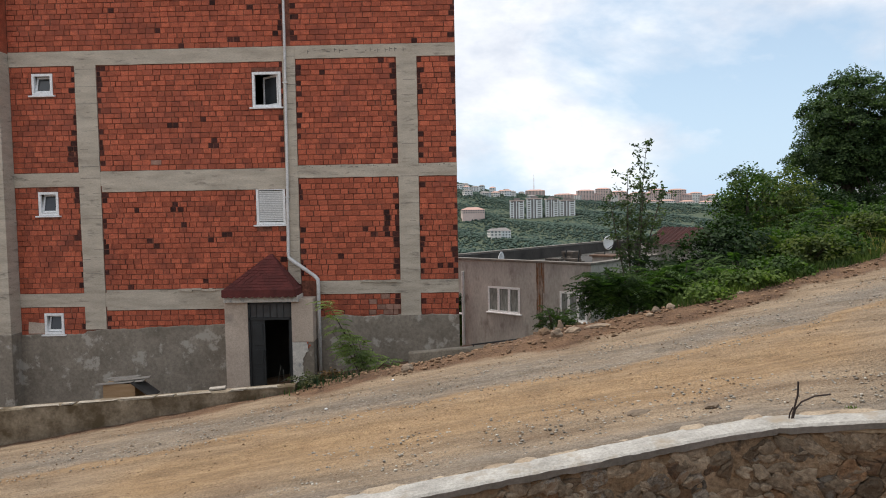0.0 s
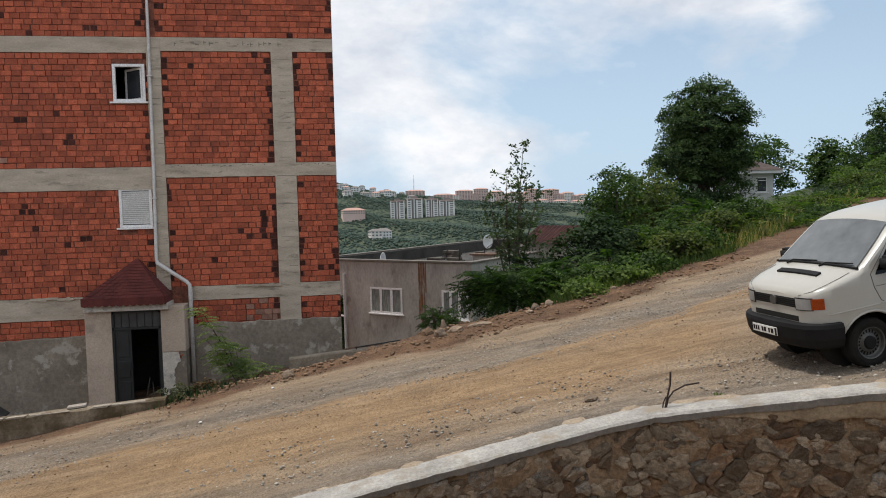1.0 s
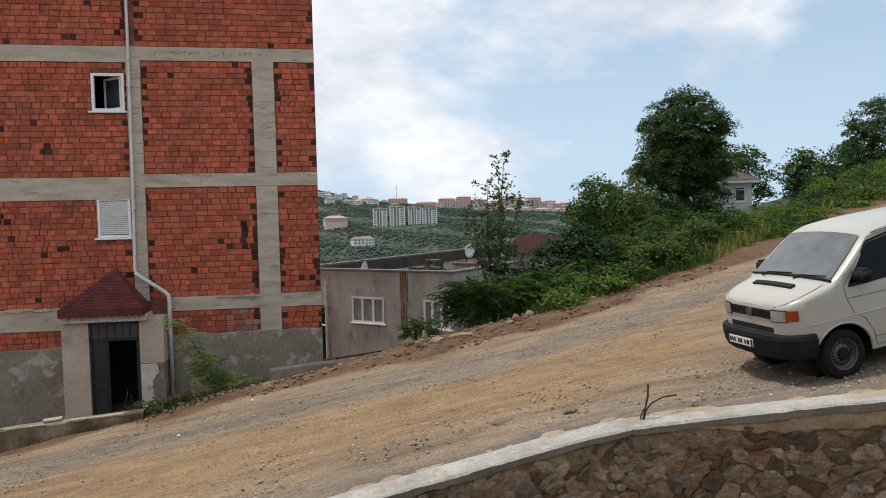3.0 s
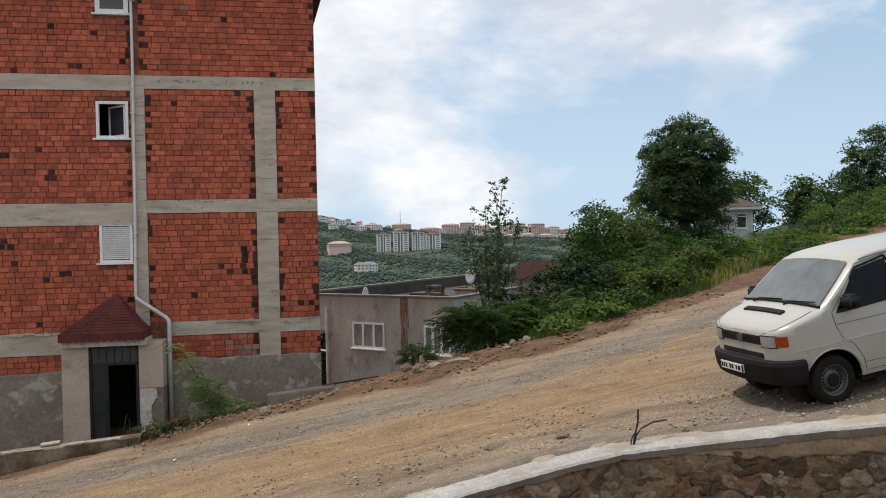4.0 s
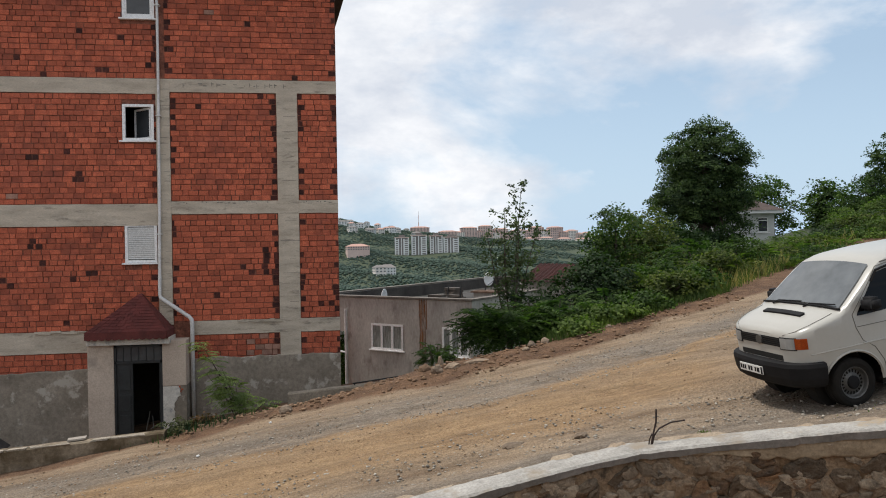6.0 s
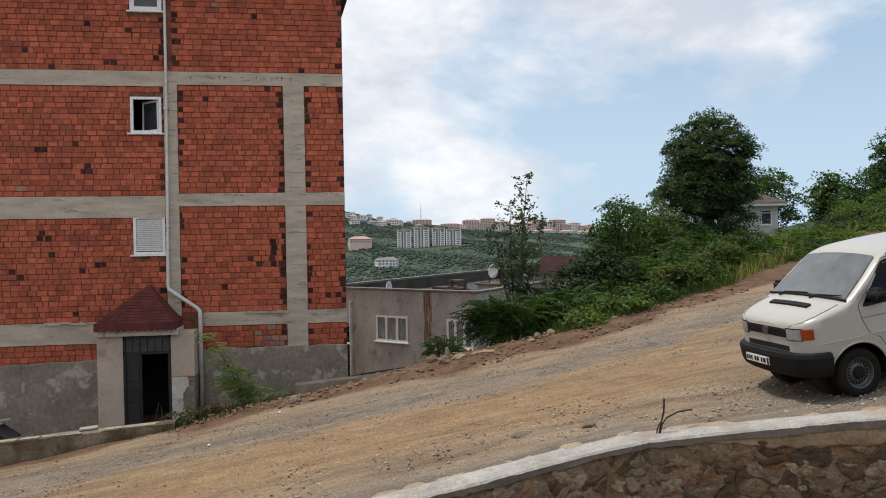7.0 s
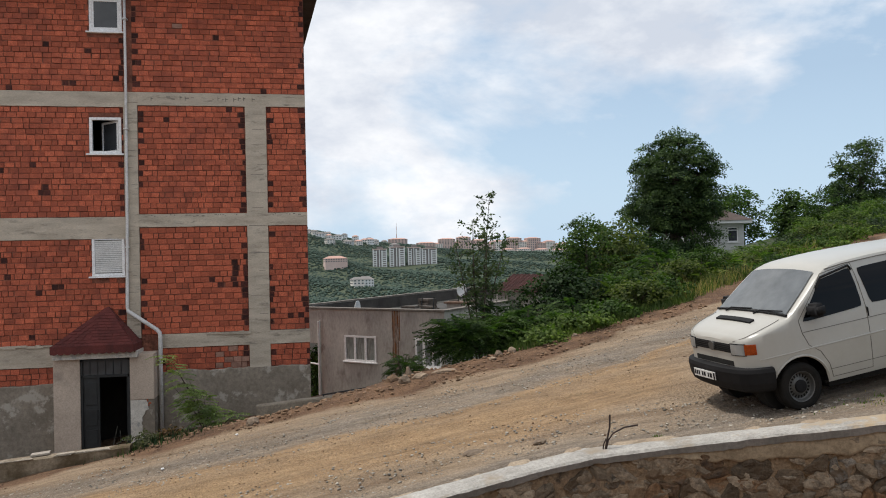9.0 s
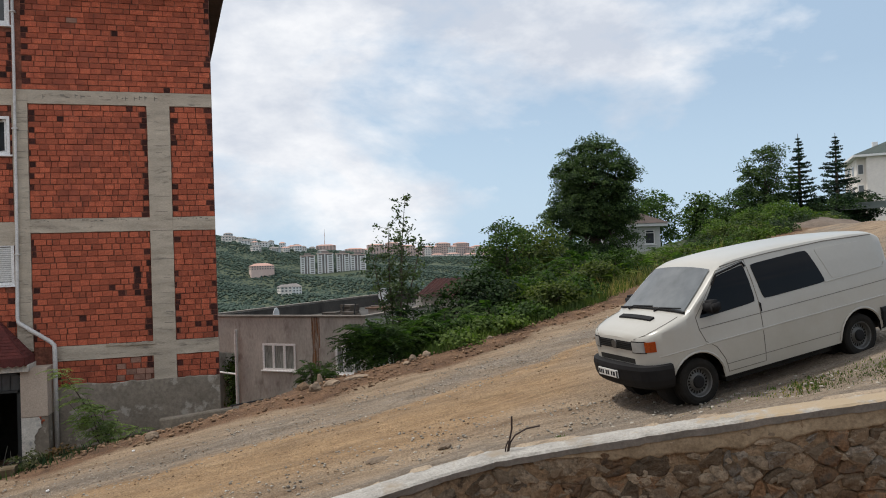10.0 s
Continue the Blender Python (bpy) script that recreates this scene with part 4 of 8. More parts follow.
# ---- grey house below the road ----
GA = Vector((-0.674, 34.057, 0))
GB = Vector((5.607, 28.786, 0))
gd = (GB - GA).normalized()
gn = Vector((gd.y, -gd.x, 0))
GL = (GB - GA).length
GROT = Matrix(((gd.x, -gn.x, 0, GA.x), (gd.y, -gn.y, 0, GA.y), (0, 0, 1, 0), (0, 0, 0, 1)))
# local frame: x along the front, y into the house
grey_house = thing("grey_house", "low grey rendered house with a flat parapet roof", "house", at=GROT)
GZ = 2.57
GD = 17.5


W0 = (0.25, 1.42, -4.0, 0.89)
W1 = (2.95, 4.70, 0.19, 1.34)
W2 = (6.73, 8.02, 0.14, 1.34)
bm = bmesh.new()
panel_with_holes(bm, 0, GL, -4.0, GZ - 0.09, 0, 0.25, [W0, W1, W2])
part("front_wall", bm, M_GREYWALL, grey_house)
bm = bmesh.new()
box(bm, 0, 0.25, 0.25, GD, -4.0, GZ)
box(bm, GL - 0.25, GL, 0.25, GD, -4.0, GZ - 0.09)
box(bm, 0.25, GL - 0.25, GD - 0.25, GD, -4.0, GZ)
part("side_wall", bm, M_GREYWALL, grey_house)
part("inner_wall", block(1.9, GL - 0.25, 3.5, 3.6, -4.0, GZ - 0.75), M_INSIDE, grey_house)
part("recess_wall", block(1.45, 1.60, 0.25, GD - 0.30, -4.0, GZ - 0.76), M_GREYWALL, grey_house)
part("roof_slab", block(1.45, GL - 0.25, 0.25, GD - 0.25, GZ - 0.75, GZ - 0.62), M_DARKROOF, grey_house)
part("parapet_cap", block(-0.04, GL + 0.04, -0.04, 0.29, GZ - 0.09, GZ, 0.015), M_CAP, grey_house)
# Thin boxes in the dark roof colour over the parapet's inner faces.
bm = bmesh.new()
box(bm, 0.255, 0.275, 0.3, GD - 0.3, GZ - 0.62, GZ - 0.03)
box(bm, 0.28, GL - 0.26, GD - 0.28, GD - 0.255, GZ - 0.62, GZ - 0.03)
part("parapet_lining", bm, M_DARKROOF, grey_house, "dark inner face of the parapet")
part("parapet_cap", block(-0.03, 0.28, 0.30, GD, GZ, GZ + 0.06), M_CAP, grey_house)
part("parapet_cap", block(GL - 0.29, GL + 0.04, 0.30, GD, GZ - 0.09, GZ - 0.01), M_CAP, grey_house)
part("parapet_cap", block(0.29, GL - 0.30, GD - 0.28, GD + 0.03, GZ, GZ + 0.06), M_CAP, grey_house)
bm = bmesh.new()
for x, w, z in ((5.56, 0.10, 0.2), (5.68, 0.22, -0.3), (5.92, 0.05, 1.2)):
    box(bm, x, x + w, -0.004, 0.0005, z, GZ - 0.09)
part("rust_stain", bm, M_RUST, grey_house, "rust run down the wall", kind="stuff")


def house_window(hole, parent):
    x0, x1, z0, z1 = hole
    w = new("window")
    w.parent = parent
    tagged(w, "three-part white window with pale curtains")
    b = 0.085
    bm = bmesh.new()
    t = (x1 - x0) / 3
    for q in ((x0, x1, z0, z0 + b), (x0, x1, z1 - b, z1), (x0, x0 + b, z0 + b, z1 - b), (x1 - b, x1, z0 + b, z1 - b), (x0 + t - 0.055, x0 + t + 0.055, z0 + b, z1 - b), (x0 + 2 * t - 0.055, x0 + 2 * t + 0.055, z0 + b, z1 - b)):
        box(bm, q[0], q[1], -0.015, 0.05, q[2], q[3])
    part("window_frame", bm, M_WHITE, w)
    for i in range(3):
        bm = bmesh.new()
        box(bm, x0 + i * t + 0.04, x0 + (i + 1) * t - 0.04, 0.02, 0.026, z0 + b, z1 - b)
        part("pane", bm, M_CURTAIN, w, "window pane with a pale curtain close behind it")
    part("window_sill", block(x0 - 0.08, x1 + 0.08, -0.07, 0.1, z0 - 0.06, z0 - 0.005, 0.008), M_WHITE, w)


house_window(W1, grey_house)
house_window(W2, grey_house)
bm = bmesh.new()
tube(bm, [(1.53, -0.08, 1.93), (1.53, -0.08, -1.9)], 0.06, 8)
tube(bm, [(0.3, -0.06, 0.02), (1.5, -0.08, -0.05)], 0.045, 8)
part("drainpipe", bm, M_PIPE, grey_house)
p_ = GROT @ Vector((0.98, 0.62, 0))
GREEN_AT = (p_.x, p_.y)
# dishes and clutter on the roof


def dish(m, r=0.42):
    e = thing("satellite_dish", "white satellite dish on a short mast on the flat roof", "satellite dish", "dishes on the flat roof", at=m)
    bm = bmesh.new()
    rings = []
    for i in range(5):
        a = r * i / 4
        rings.append([bm.verts.new((a * math.cos(k * math.pi / 8), -0.35 * a * a / r, 0.55 + a * 1.1 * math.sin(k * math.pi / 8))) for k in range(16)])
    for r0, r1 in zip(rings, rings[1:]):
        for k in range(16):
            bm.faces.new((r0[k], r0[(k + 1) % 16], r1[(k + 1) % 16], r1[k]))
    bmesh.ops.remove_doubles(bm, verts=bm.verts[:], dist=1e-4)
    bmesh.ops.solidify(bm, geom=bm.faces[:], thickness=0.015)
    part("reflector", bm, M_WHITE, e, smooth=True)
    bm = bmesh.new()
    tube(bm, [(0, 0.05, 0), (0, 0.05, 0.6)], 0.025)
    part("mast", bm, M_STEEL, e)
    bm = bmesh.new()
    tube(bm, [(0, 0.0, 0.2), (0, -0.5, 0.5)], 0.012)
    part("feed_arm", bm, M_STEEL, e)
    return e


dish(GROT @ pose(3.10, 0.55, GZ - 0.62, 0, 14, 104), 0.34)
dish(GROT @ pose(6.83, 3.7, GZ + 0.08, 0, 10, 70), 0.30)
M_ROOFRUST = surface("rusty_cap", (0.10, 0.055, 0.035), (0.20, 0.13, 0.09), 3.0, 20.0, 0.95, 0.2)
roof_box = thing("roof_block", "low brick chimney block on the flat roof", "chimney", at=GROT @ pose(6.83, 3.8, GZ - 0.62))
part("stack", block(-0.5, 0.5, -0.4, 0.4, 0, 0.62, 0.02), M_GREYWALL, roof_box)
part("cap", block(-0.6, 0.6, -0.5, 0.5, 0.62, 0.70, 0.01), M_ROOFRUST, roof_box)
# rusty-roofed shed behind
shed = thing("shed", "small rendered shed with a rusty red sheet roof", "shed", at=pose(10.9, 34.9, -0.25, 0, 0, -52))
part("wall", block(-1.2, 1.6, -1.2, 1.6, -4, 3.25), M_GREYWALL, shed)
bm = bmesh.new()
for i in range(11):
    xa = -1.0 + i * 0.24
    for y0, z0, y1, z1 in ((-1.6, 3.15, 0.2, 4.0), (0.2, 4.0, 2.0, 3.15)):
        v = [bm.verts.new(c) for c in ((xa, y0, z0), (xa + 0.12, y0, z0 + 0.05), (xa + 0.24, y0, z0), (xa + 0.24, y1, z1), (xa + 0.12, y1, z1 + 0.05), (xa, y1, z1))]
        bm.faces.new((v[0], v[1], v[4], v[5]))
        bm.faces.new((v[1], v[2], v[3], v[4]))
bmesh.ops.solidify(bm, geom=bm.faces[:], thickness=0.02)
M_REDROOF = surface("rusty_red_sheet", (0.045, 0.014, 0.012), (0.095, 0.026, 0.022), 1.5, 14.0, 0.8, 0.3)
part("roof", bm, M_REDROOF, shed, "rusty red corrugated sheet roof", kind="stuff")

# things left on the flat roof
M_OLDTIMBER = surface("old_timber", (0.05, 0.042, 0.035), (0.12, 0.10, 0.082), 4.0, 30.0, 0.95, 0.4)
for gx, gy, w_, d_, h_, turn in ((4.9, 2.6, 0.7, 0.5, 0.55, 12), (3.2, 6.8, 0.8, 0.6, 0.60, -20), (2.3, 8.2, 0.9, 0.4, 0.45, 5), (6.4, 4.0, 0.45, 0.45, 0.75, 30), (5.4, 3.4, 0.8, 0.3, 0.50, -8), (6.1, 6.4, 1.1, 0.5, 0.60, 22)):
    heap = thing("roof_clutter", "stack of old dark timber and rubble on the flat roof", "rubble", "clutter on the flat roof", at=GROT @ pose(gx, gy, GZ - 0.62, 0, 0, turn))
    for k in range(5):
        b_ = part("board", block(-w_ / 2, w_ / 2, -d_ / 2, d_ / 2, 0, h_ / 5 - 0.004, 0.006), M_OLDTIMBER, heap)
        b_.matrix_basis = pose(0.05 * math.sin(3.1 * k + gx), 0.04 * math.cos(2.3 * k), k * h_ / 5, 0, 0, 9 * math.sin(k * 1.9 + gy))
for gx, gy, hh in ((3.8, 5.2, 0.75), (5.9, 2.9, 0.95)):
    bm = bmesh.new()
    tube(bm, [(0, 0, 0), (0.02, 0, hh * 0.7), (0.06, 0.02, hh)], 0.03, 6)
    post = part("roof_post", bm, M_STEEL, None)
    post.matrix_world = GROT @ pose(gx, gy, GZ - 0.62)
    tagged(post, "thin dark post standing on the flat roof", "post", "posts on the flat roof")

# plain unseen wall added behind the camera to cut sky light from the south
bm = bmesh.new()
box(bm, -10.0, 13.0, -1.55, -1.25, -1.2, 6.4)
tagged(part("wall_south", bm, M_RENDER, None), "unseen plain wall added to hold back sky light from the south", "wall", kind="structure")

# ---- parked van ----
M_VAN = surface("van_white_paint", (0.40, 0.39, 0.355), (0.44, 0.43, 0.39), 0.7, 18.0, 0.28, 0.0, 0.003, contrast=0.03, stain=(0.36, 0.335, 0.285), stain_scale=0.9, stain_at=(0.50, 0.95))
M_BUMPER = surface("black_plastic", (0.006, 0.006, 0.007), (0.013, 0.013, 0.014), 4.0, 80.0, 0.75, 0.2, 0.003)
M_TYRE = surface("tyre_rubber", (0.007, 0.007, 0.006), (0.018, 0.016, 0.014), 6.0, 40.0, 0.9, 0.4, 0.005)
M_RIM = surface("grey_steel_rim", (0.075, 0.075, 0.072), (0.125, 0.125, 0.12), 5.0, 30.0, 0.5, 0.1, metal=0.4)
M_ORANGE = surface("orange_lens", (0.50, 0.085, 0.015), (0.62, 0.13, 0.025), 8.0, 60.0, 0.2, 0.1)
M_LAMP = glass_material("headlamp_glass", (0.26, 0.265, 0.26), 0.08)
M_TINT = glass_material("tinted_glass", (0.004, 0.004, 0.005), 0.05)
M_TINT.node_tree.nodes["Principled BSDF"].inputs["Specular IOR Level"].default_value = 0.16
M_SCREEN = glass_material("windscreen_glass", (0.13, 0.14, 0.145), 0.05)
for m_ in (M_BUMPER, M_TYRE):
    m_.node_tree.nodes["Principled BSDF"].inputs["Specular IOR Level"].default_value = 0.25
M_PLATE = surface("number_plate", (0.62, 0.62, 0.60), (0.70, 0.70, 0.68), 4.0, 30.0, 0.4, 0.02)
M_SEAM = surface("panel_gap", (0.10, 0.095, 0.08), (0.15, 0.14, 0.12), 4.0, 30.0, 0.8, 0.0)
M_CHASSIS = surface("underbody", (0.006, 0.006, 0.005), (0.016, 0.015, 0.013), 4.0, 30.0, 0.95, 0.2)

VX = Vector((2.88, 0.165, 0.435)).normalized()
VY = Vector((0, 0, 1)).cross(VX).normalized()
VZ = VX.cross(VY)
VR = Matrix((VX, VY, VZ)).transposed()
VO = Vector((6.95, 8.41, 2.98)) - VR @ Vector((0, -0.80, 0.32))
VAN_M = Matrix.Translation(VO) @ VR.to_4x4()
van = thing("van", "white panel van with black bumpers parked on the dirt road", "van", at=VAN_M)
WB = 2.92

TOPLINE = [(-0.70, 1.00), (-0.67, 1.04), (-0.55, 1.10), (-0.35, 1.165), (-0.12, 1.225), (-0.05, 1.25), (0.10, 1.36), (0.30, 1.515), (0.50, 1.67), (0.60, 1.745), (0.68, 1.79), (0.80, 1.825), (1.0, 1.85), (1.5, 1.87), (2.4, 1.86), (3.1, 1.83), (3.52, 1.785), (3.66, 1.725), (3.74, 1.64)]
PLAN = [(-0.70, 0.44), (-0.688, 0.52), (-0.66, 0.60), (-0.60, 0.69), (-0.48, 0.765), (-0.3, 0.815), (0.0, 0.842), (0.4, 0.85), (3.0, 0.85), (3.5, 0.835), (3.68, 0.80), (3.74, 0.74)]
WIDTH = [(0.25, 0.955), (0.45, 0.99), (0.70, 1.0), (0.84, 1.0), (1.0, 0.995), (1.2, 0.972), (1.5, 0.915), (1.70, 0.855), (1.78, 0.82), (1.9, 0.77)]


def van_half(x, z):
    """Half the body's width at a place along it and a height."""
    return float(interp(x, PLAN) * interp(z, WIDTH))


def arch(x):
    z = 0.30 if x > -0.41 else 0.46
    for xh in (0.0, WB):
        if abs(x - xh) < 0.40:
            z = max(z, 0.32 + math.sqrt(0.40 ** 2 - (x - xh) ** 2))
    return z


xs_v = sorted({round(v, 3) for v in np.concatenate([np.linspace(-0.70, -0.42, 9), np.linspace(-0.41, 0.41, 21), np.linspace(0.5, 2.5, 14), np.linspace(WB - 0.41, WB + 0.41, 21), np.linspace(3.4, 3.74, 7)])})
LEVELS = [0.45, 0.62, 0.76, 0.80, 0.84, 0.95, 1.08, 1.2, 1.32, 1.45, 1.6, 1.72, 1.80]
bm = bmesh.new()
prev = None
for x in xs_v:
    zt = float(interp(x, TOPLINE))
    zb = arch(x)
    half = []
    zs_ = [zb] + [max(zb + 0.002 * i, min(l, zt - 0.05)) for i, l in enumerate(LEVELS)]
    for z in zs_:
        half.append((van_half(x, z) + (0.006 if 0.77 < z < 0.83 else 0), z))
    we = van_half(x, zt - 0.05)
    crown = 0.035 if x < 0.7 else 0.03
    half += [(we - 0.02, zt - 0.022), (we - 0.065, zt - 0.004), (we * 0.72, zt + crown * 0.5), (we * 0.38, zt + crown * 0.85), (0.0, zt + crown)]
    # slack hood in front of the screen: its edge bends down to the wings
    full = [(-y, z) for y, z in half] + [(y, z) for y, z in half[-2::-1]]
    ring = [bm.verts.new((x, y, z)) for y, z in full]
    if prev:
        for k in range(len(ring) - 1):
            bm.faces.new((prev[k], ring[k], ring[k + 1], prev[k + 1]))
    else:
        m = len(ring)
        for k in range(m // 2):
            if k + 1 < m - 2 - k + 1:
                try:
                    bm.faces.new((ring[k], ring[k + 1], ring[m - 2 - k], ring[m - 1 - k]) if k + 1 != m - 2 - k else (ring[k], ring[k + 1], ring[m - 1 - k]))
                except ValueError:
                    pass
    prev = ring
m = len(prev)
for k in range(m // 2):
    try:
        bm.faces.new((prev[m - 1 - k], prev[m - 2 - k], prev[k + 1], prev[k]) if k + 1 != m - 2 - k else (prev[m - 1 - k], prev[k + 1], prev[k]))
    except ValueError:
        pass
bmesh.ops.remove_doubles(bm, verts=bm.verts[:], dist=0.0015)
bmesh.ops.recalc_face_normals(bm, faces=bm.faces[:])
body = part("body", bm, M_VAN, van, "white painted body, dusty along its sides", smooth=True)
mod = body.modifiers.new("edges", "EDGE_SPLIT")
mod.split_angle = radians(32)
# wheel housings, floor and a low box added to deepen the shade below
bm = bmesh.new()
box(bm, -0.56, 3.65, -0.58, 0.58, 0.30, 0.40)
box(bm, 0.42, 2.50, -0.74, 0.74, 0.27, 0.299)
box(bm, 0.5, 2.4, -0.70, 0.70, 0.19, 0.268)
for xh in (0.0, WB):
    for s in (-1, 1):
        tube(bm, [(xh, s * 0.34, 0.34), (xh, s * 0.55, 0.34)], 0.41, 24)
part("underbody", bm, M_CHASSIS, van, "dark underbody and wheel housings, with a low box added for shade")


def side_panel(name, pts, material, parent, out=0.006, side=-1, label="", thick=0.008):
    """A panel that follows the body's side; pts are its four corners (x, z): lower front, upper front, upper rear, lower rear."""
    bm = bmesh.new()
    a, b, c, d = (Vector(p) for p in pts)
    N = 10
    rows = []
    for i in range(N + 1):
        v_ = i / N
        row = []
        for k in range(N + 1):
            u_ = k / N
            # the corners are drawn in a little
            cu, cv = 2 * u_ - 1, 2 * v_ - 1
            r_ = 1 - 0.012 * (abs(cu) ** 8) * (abs(cv) ** 8) * 3
            uu, vv = (cu * r_ + 1) / 2, (cv * r_ + 1) / 2
            p = a.lerp(d, uu).lerp(b.lerp(c, uu), vv)
            row.append(bm.verts.new((p.x, side * (van_half(p.x, p.y) + out), p.y)))
        rows.append(row)
    for r0, r1 in zip(rows, rows[1:]):
        for k in range(N):
            bm.faces.new((r0[k], r0[k + 1], r1[k + 1], r1[k]))
    rim = rows[0] + [r[-1] for r in rows[1:]] + rows[-1][-2::-1] + [r[0] for r in rows[-2:0:-1]]
    low = [bm.verts.new((v.co.x, v.co.y - side * thick, v.co.z)) for v in rim]
    for k in range(len(rim)):
        bm.faces.new((rim[k], rim[(k + 1) % len(rim)], low[(k + 1) % len(rim)], low[k]))
    bmesh.ops.recalc_face_normals(bm, faces=bm.faces[:])
    ob = part(name, bm, material, parent, label, smooth=True)
    m_ = ob.modifiers.new("edges", "EDGE_SPLIT")
    m_.split_angle = radians(40)
    return ob


def side_line(name, pts, r, material, parent, side=-1, out=0.001, label=""):
    bm = bmesh.new()
    dense = []
    for (xa, za), (xb, zb) in zip(pts, pts[1:]):
        n = max(2, int(math.hypot(xb - xa, zb - za) / 0.12))
        dense += [(xa + (xb - xa) * i / n, za + (zb - za) * i / n) for i in range(n)]
    dense.append(pts[-1])
    tube(bm, [(x, side * (van_half(x, z) + out), z) for x, z in dense], r, 5)
    return part(name, bm, material, parent, label)


for s in (-1, 1):
    side_panel("front_side_window", [(0.12, 1.16), (0.555, 1.655), (1.07, 1.735), (1.10, 1.205)], M_TINT, van, 0.007, s, "dark tinted door window")
    if s == -1:
        side_panel("rear_side_window", [(1.25, 1.215), (1.18, 1.715), (2.22, 1.735), (2.40, 1.235)], M_TINT, van, 0.007, s, "dark tinted sliding window")
    side_panel("quarter_panel", [(2.53, 1.25), (2.36, 1.725), (3.36, 1.68), (3.58, 1.27)], M_VAN, van, 0.004, s)
    side_line("wind_deflector", [(0.46, 1.56), (0.58, 1.685), (1.07, 1.765), (1.09, 1.70)], 0.016, M_TINT, van, s, 0.012, "black wind deflector over the door window")
    side_line("door_gap", [(0.08, 1.19), (0.10, 1.02), (0.17, 0.85), (0.33, 0.74), (0.44, 0.55), (0.48, 0.36), (1.12, 0.36), (1.15, 1.2), (1.12, 1.79), (0.60, 1.73), (0.08, 1.19)], 0.005, M_SEAM, van, s)
    side_line("sill_gap", [(0.46, 0.47), (2.50, 0.47)], 0.004, M_SEAM, van, s)
    side_line("belt_gap", [(0.12, 1.03), (3.62, 1.05)], 0.004, M_SEAM, van, s)
    side_line("crease", [(0.17, 0.812), (1.6, 0.825), (3.40, 0.83)], 0.011, M_VAN, van, s, 0.006)
    side_line("crease", [(-0.52, 0.775), (-0.30, 0.795), (0.15, 0.808)], 0.010, M_VAN, van, s, 0.003)
    side_line("crease", [(3.36, 0.83), (3.66, 0.83)], 0.011, M_VAN, van, s, 0.003)
    side_line("door_rail", [(2.38, 1.235), (3.54, 1.255), (3.60, 1.31)], 0.010, M_VAN, van, s, 0.006)
    side_line("roof_gutter", [(0.70, 1.775), (1.0, 1.80), (1.6, 1.81), (2.6, 1.80), (3.52, 1.742)], 0.008, M_SEAM, van, s, 0.001)
    side_line("arch_lip", [(0.42 * math.cos(a), 0.32 + 0.42 * math.sin(a)) for a in np.linspace(0.05, math.pi - 0.1, 14)], 0.016, M_VAN, van, s, 0.004)
    side_line("arch_lip", [(WB + 0.42 * math.cos(a), 0.32 + 0.42 * math.sin(a)) for a in np.linspace(0.1, math.pi - 0.05, 14)], 0.016, M_VAN, van, s, 0.004)
    bm = bmesh.new()
    hy = s * (van_half(1.16, 1.12) + 0.012)
    box(bm, 1.145, 1.185, min(hy, hy - s * 0.03), max(hy, hy - s * 0.03), 1.04, 1.18)
    bmesh.ops.bevel(bm, geom=bm.edges[:], offset=0.012, segments=2, affect="EDGES")
    part("door_handle", bm, M_BUMPER, van, "black door handle")
    bm = bmesh.new()
    my = s * (van_half(0.36, 1.2) + 0.10)
    box(bm, 0.20, 0.38, my - 0.11, my + 0.11, 1.215, 1.395)
    bmesh.ops.bevel(bm, geom=bm.edges[:], offset=0.04, segments=3, affect="EDGES")
    tube(bm, [(0.34, s * 0.78, 1.25), (0.30, my, 1.27)], 0.03, 6)
    part("wing_mirror", bm, M_BUMPER, van, "black wing mirror", smooth=True)


def nose_x(y, z):
    """Where the body's nose lies for a place across it."""
    xs_ = np.linspace(-0.70, 0.4, 400)
    w = interp(xs_, PLAN) * interp(z, WIDTH)
    i = int(np.argmax(w >= abs(y)))
    return float(xs_[i])


# windscreen
bm = bmesh.new()
grid = []
for i in range(9):
    t = i / 8
    x = -0.015 + (0.60 + 0.015) * t
    zt = float(interp(x, TOPLINE))
    we = van_half(x, zt - 0.05) - 0.085 - 0.02 * t
    row = []
    for k in range(11):
        u = -1 + 2 * k / 10
        zc = zt + 0.035 * (1 - abs(u) ** 2.2) + 0.004
        row.append(bm.verts.new((x - 0.012, u * we, zc + 0.008)))
    grid.append(row)
for r0, r1 in zip(grid, grid[1:]):
    for k in range(10):
        bm.faces.new((r0[k], r0[k + 1], r1[k + 1], r1[k]))
part("windscreen", bm, M_SCREEN, van, "sloping windscreen reflecting the sky", smooth=True)
bm = bmesh.new()
we0 = van_half(-0.03, 1.2) - 0.06
tube(bm, [(-0.035, -we0, 1.278), (-0.05, -0.4, 1.30), (-0.05, 0.4, 1.30), (-0.035, we0, 1.278)], 0.016, 6)
part("screen_seal", bm, M_BUMPER, van)
for y0 in (-0.15, 0.48):
    bm = bmesh.new()
    tube(bm, [(-0.09, y0, 1.275), (-0.045, y0 - 0.08, 1.318), (-0.02, y0 - 0.52, 1.33)], [0.014, 0.011, 0.009], 5)
    part("wiper", bm, M_BUMPER, van, "black wiper resting on the windscreen")
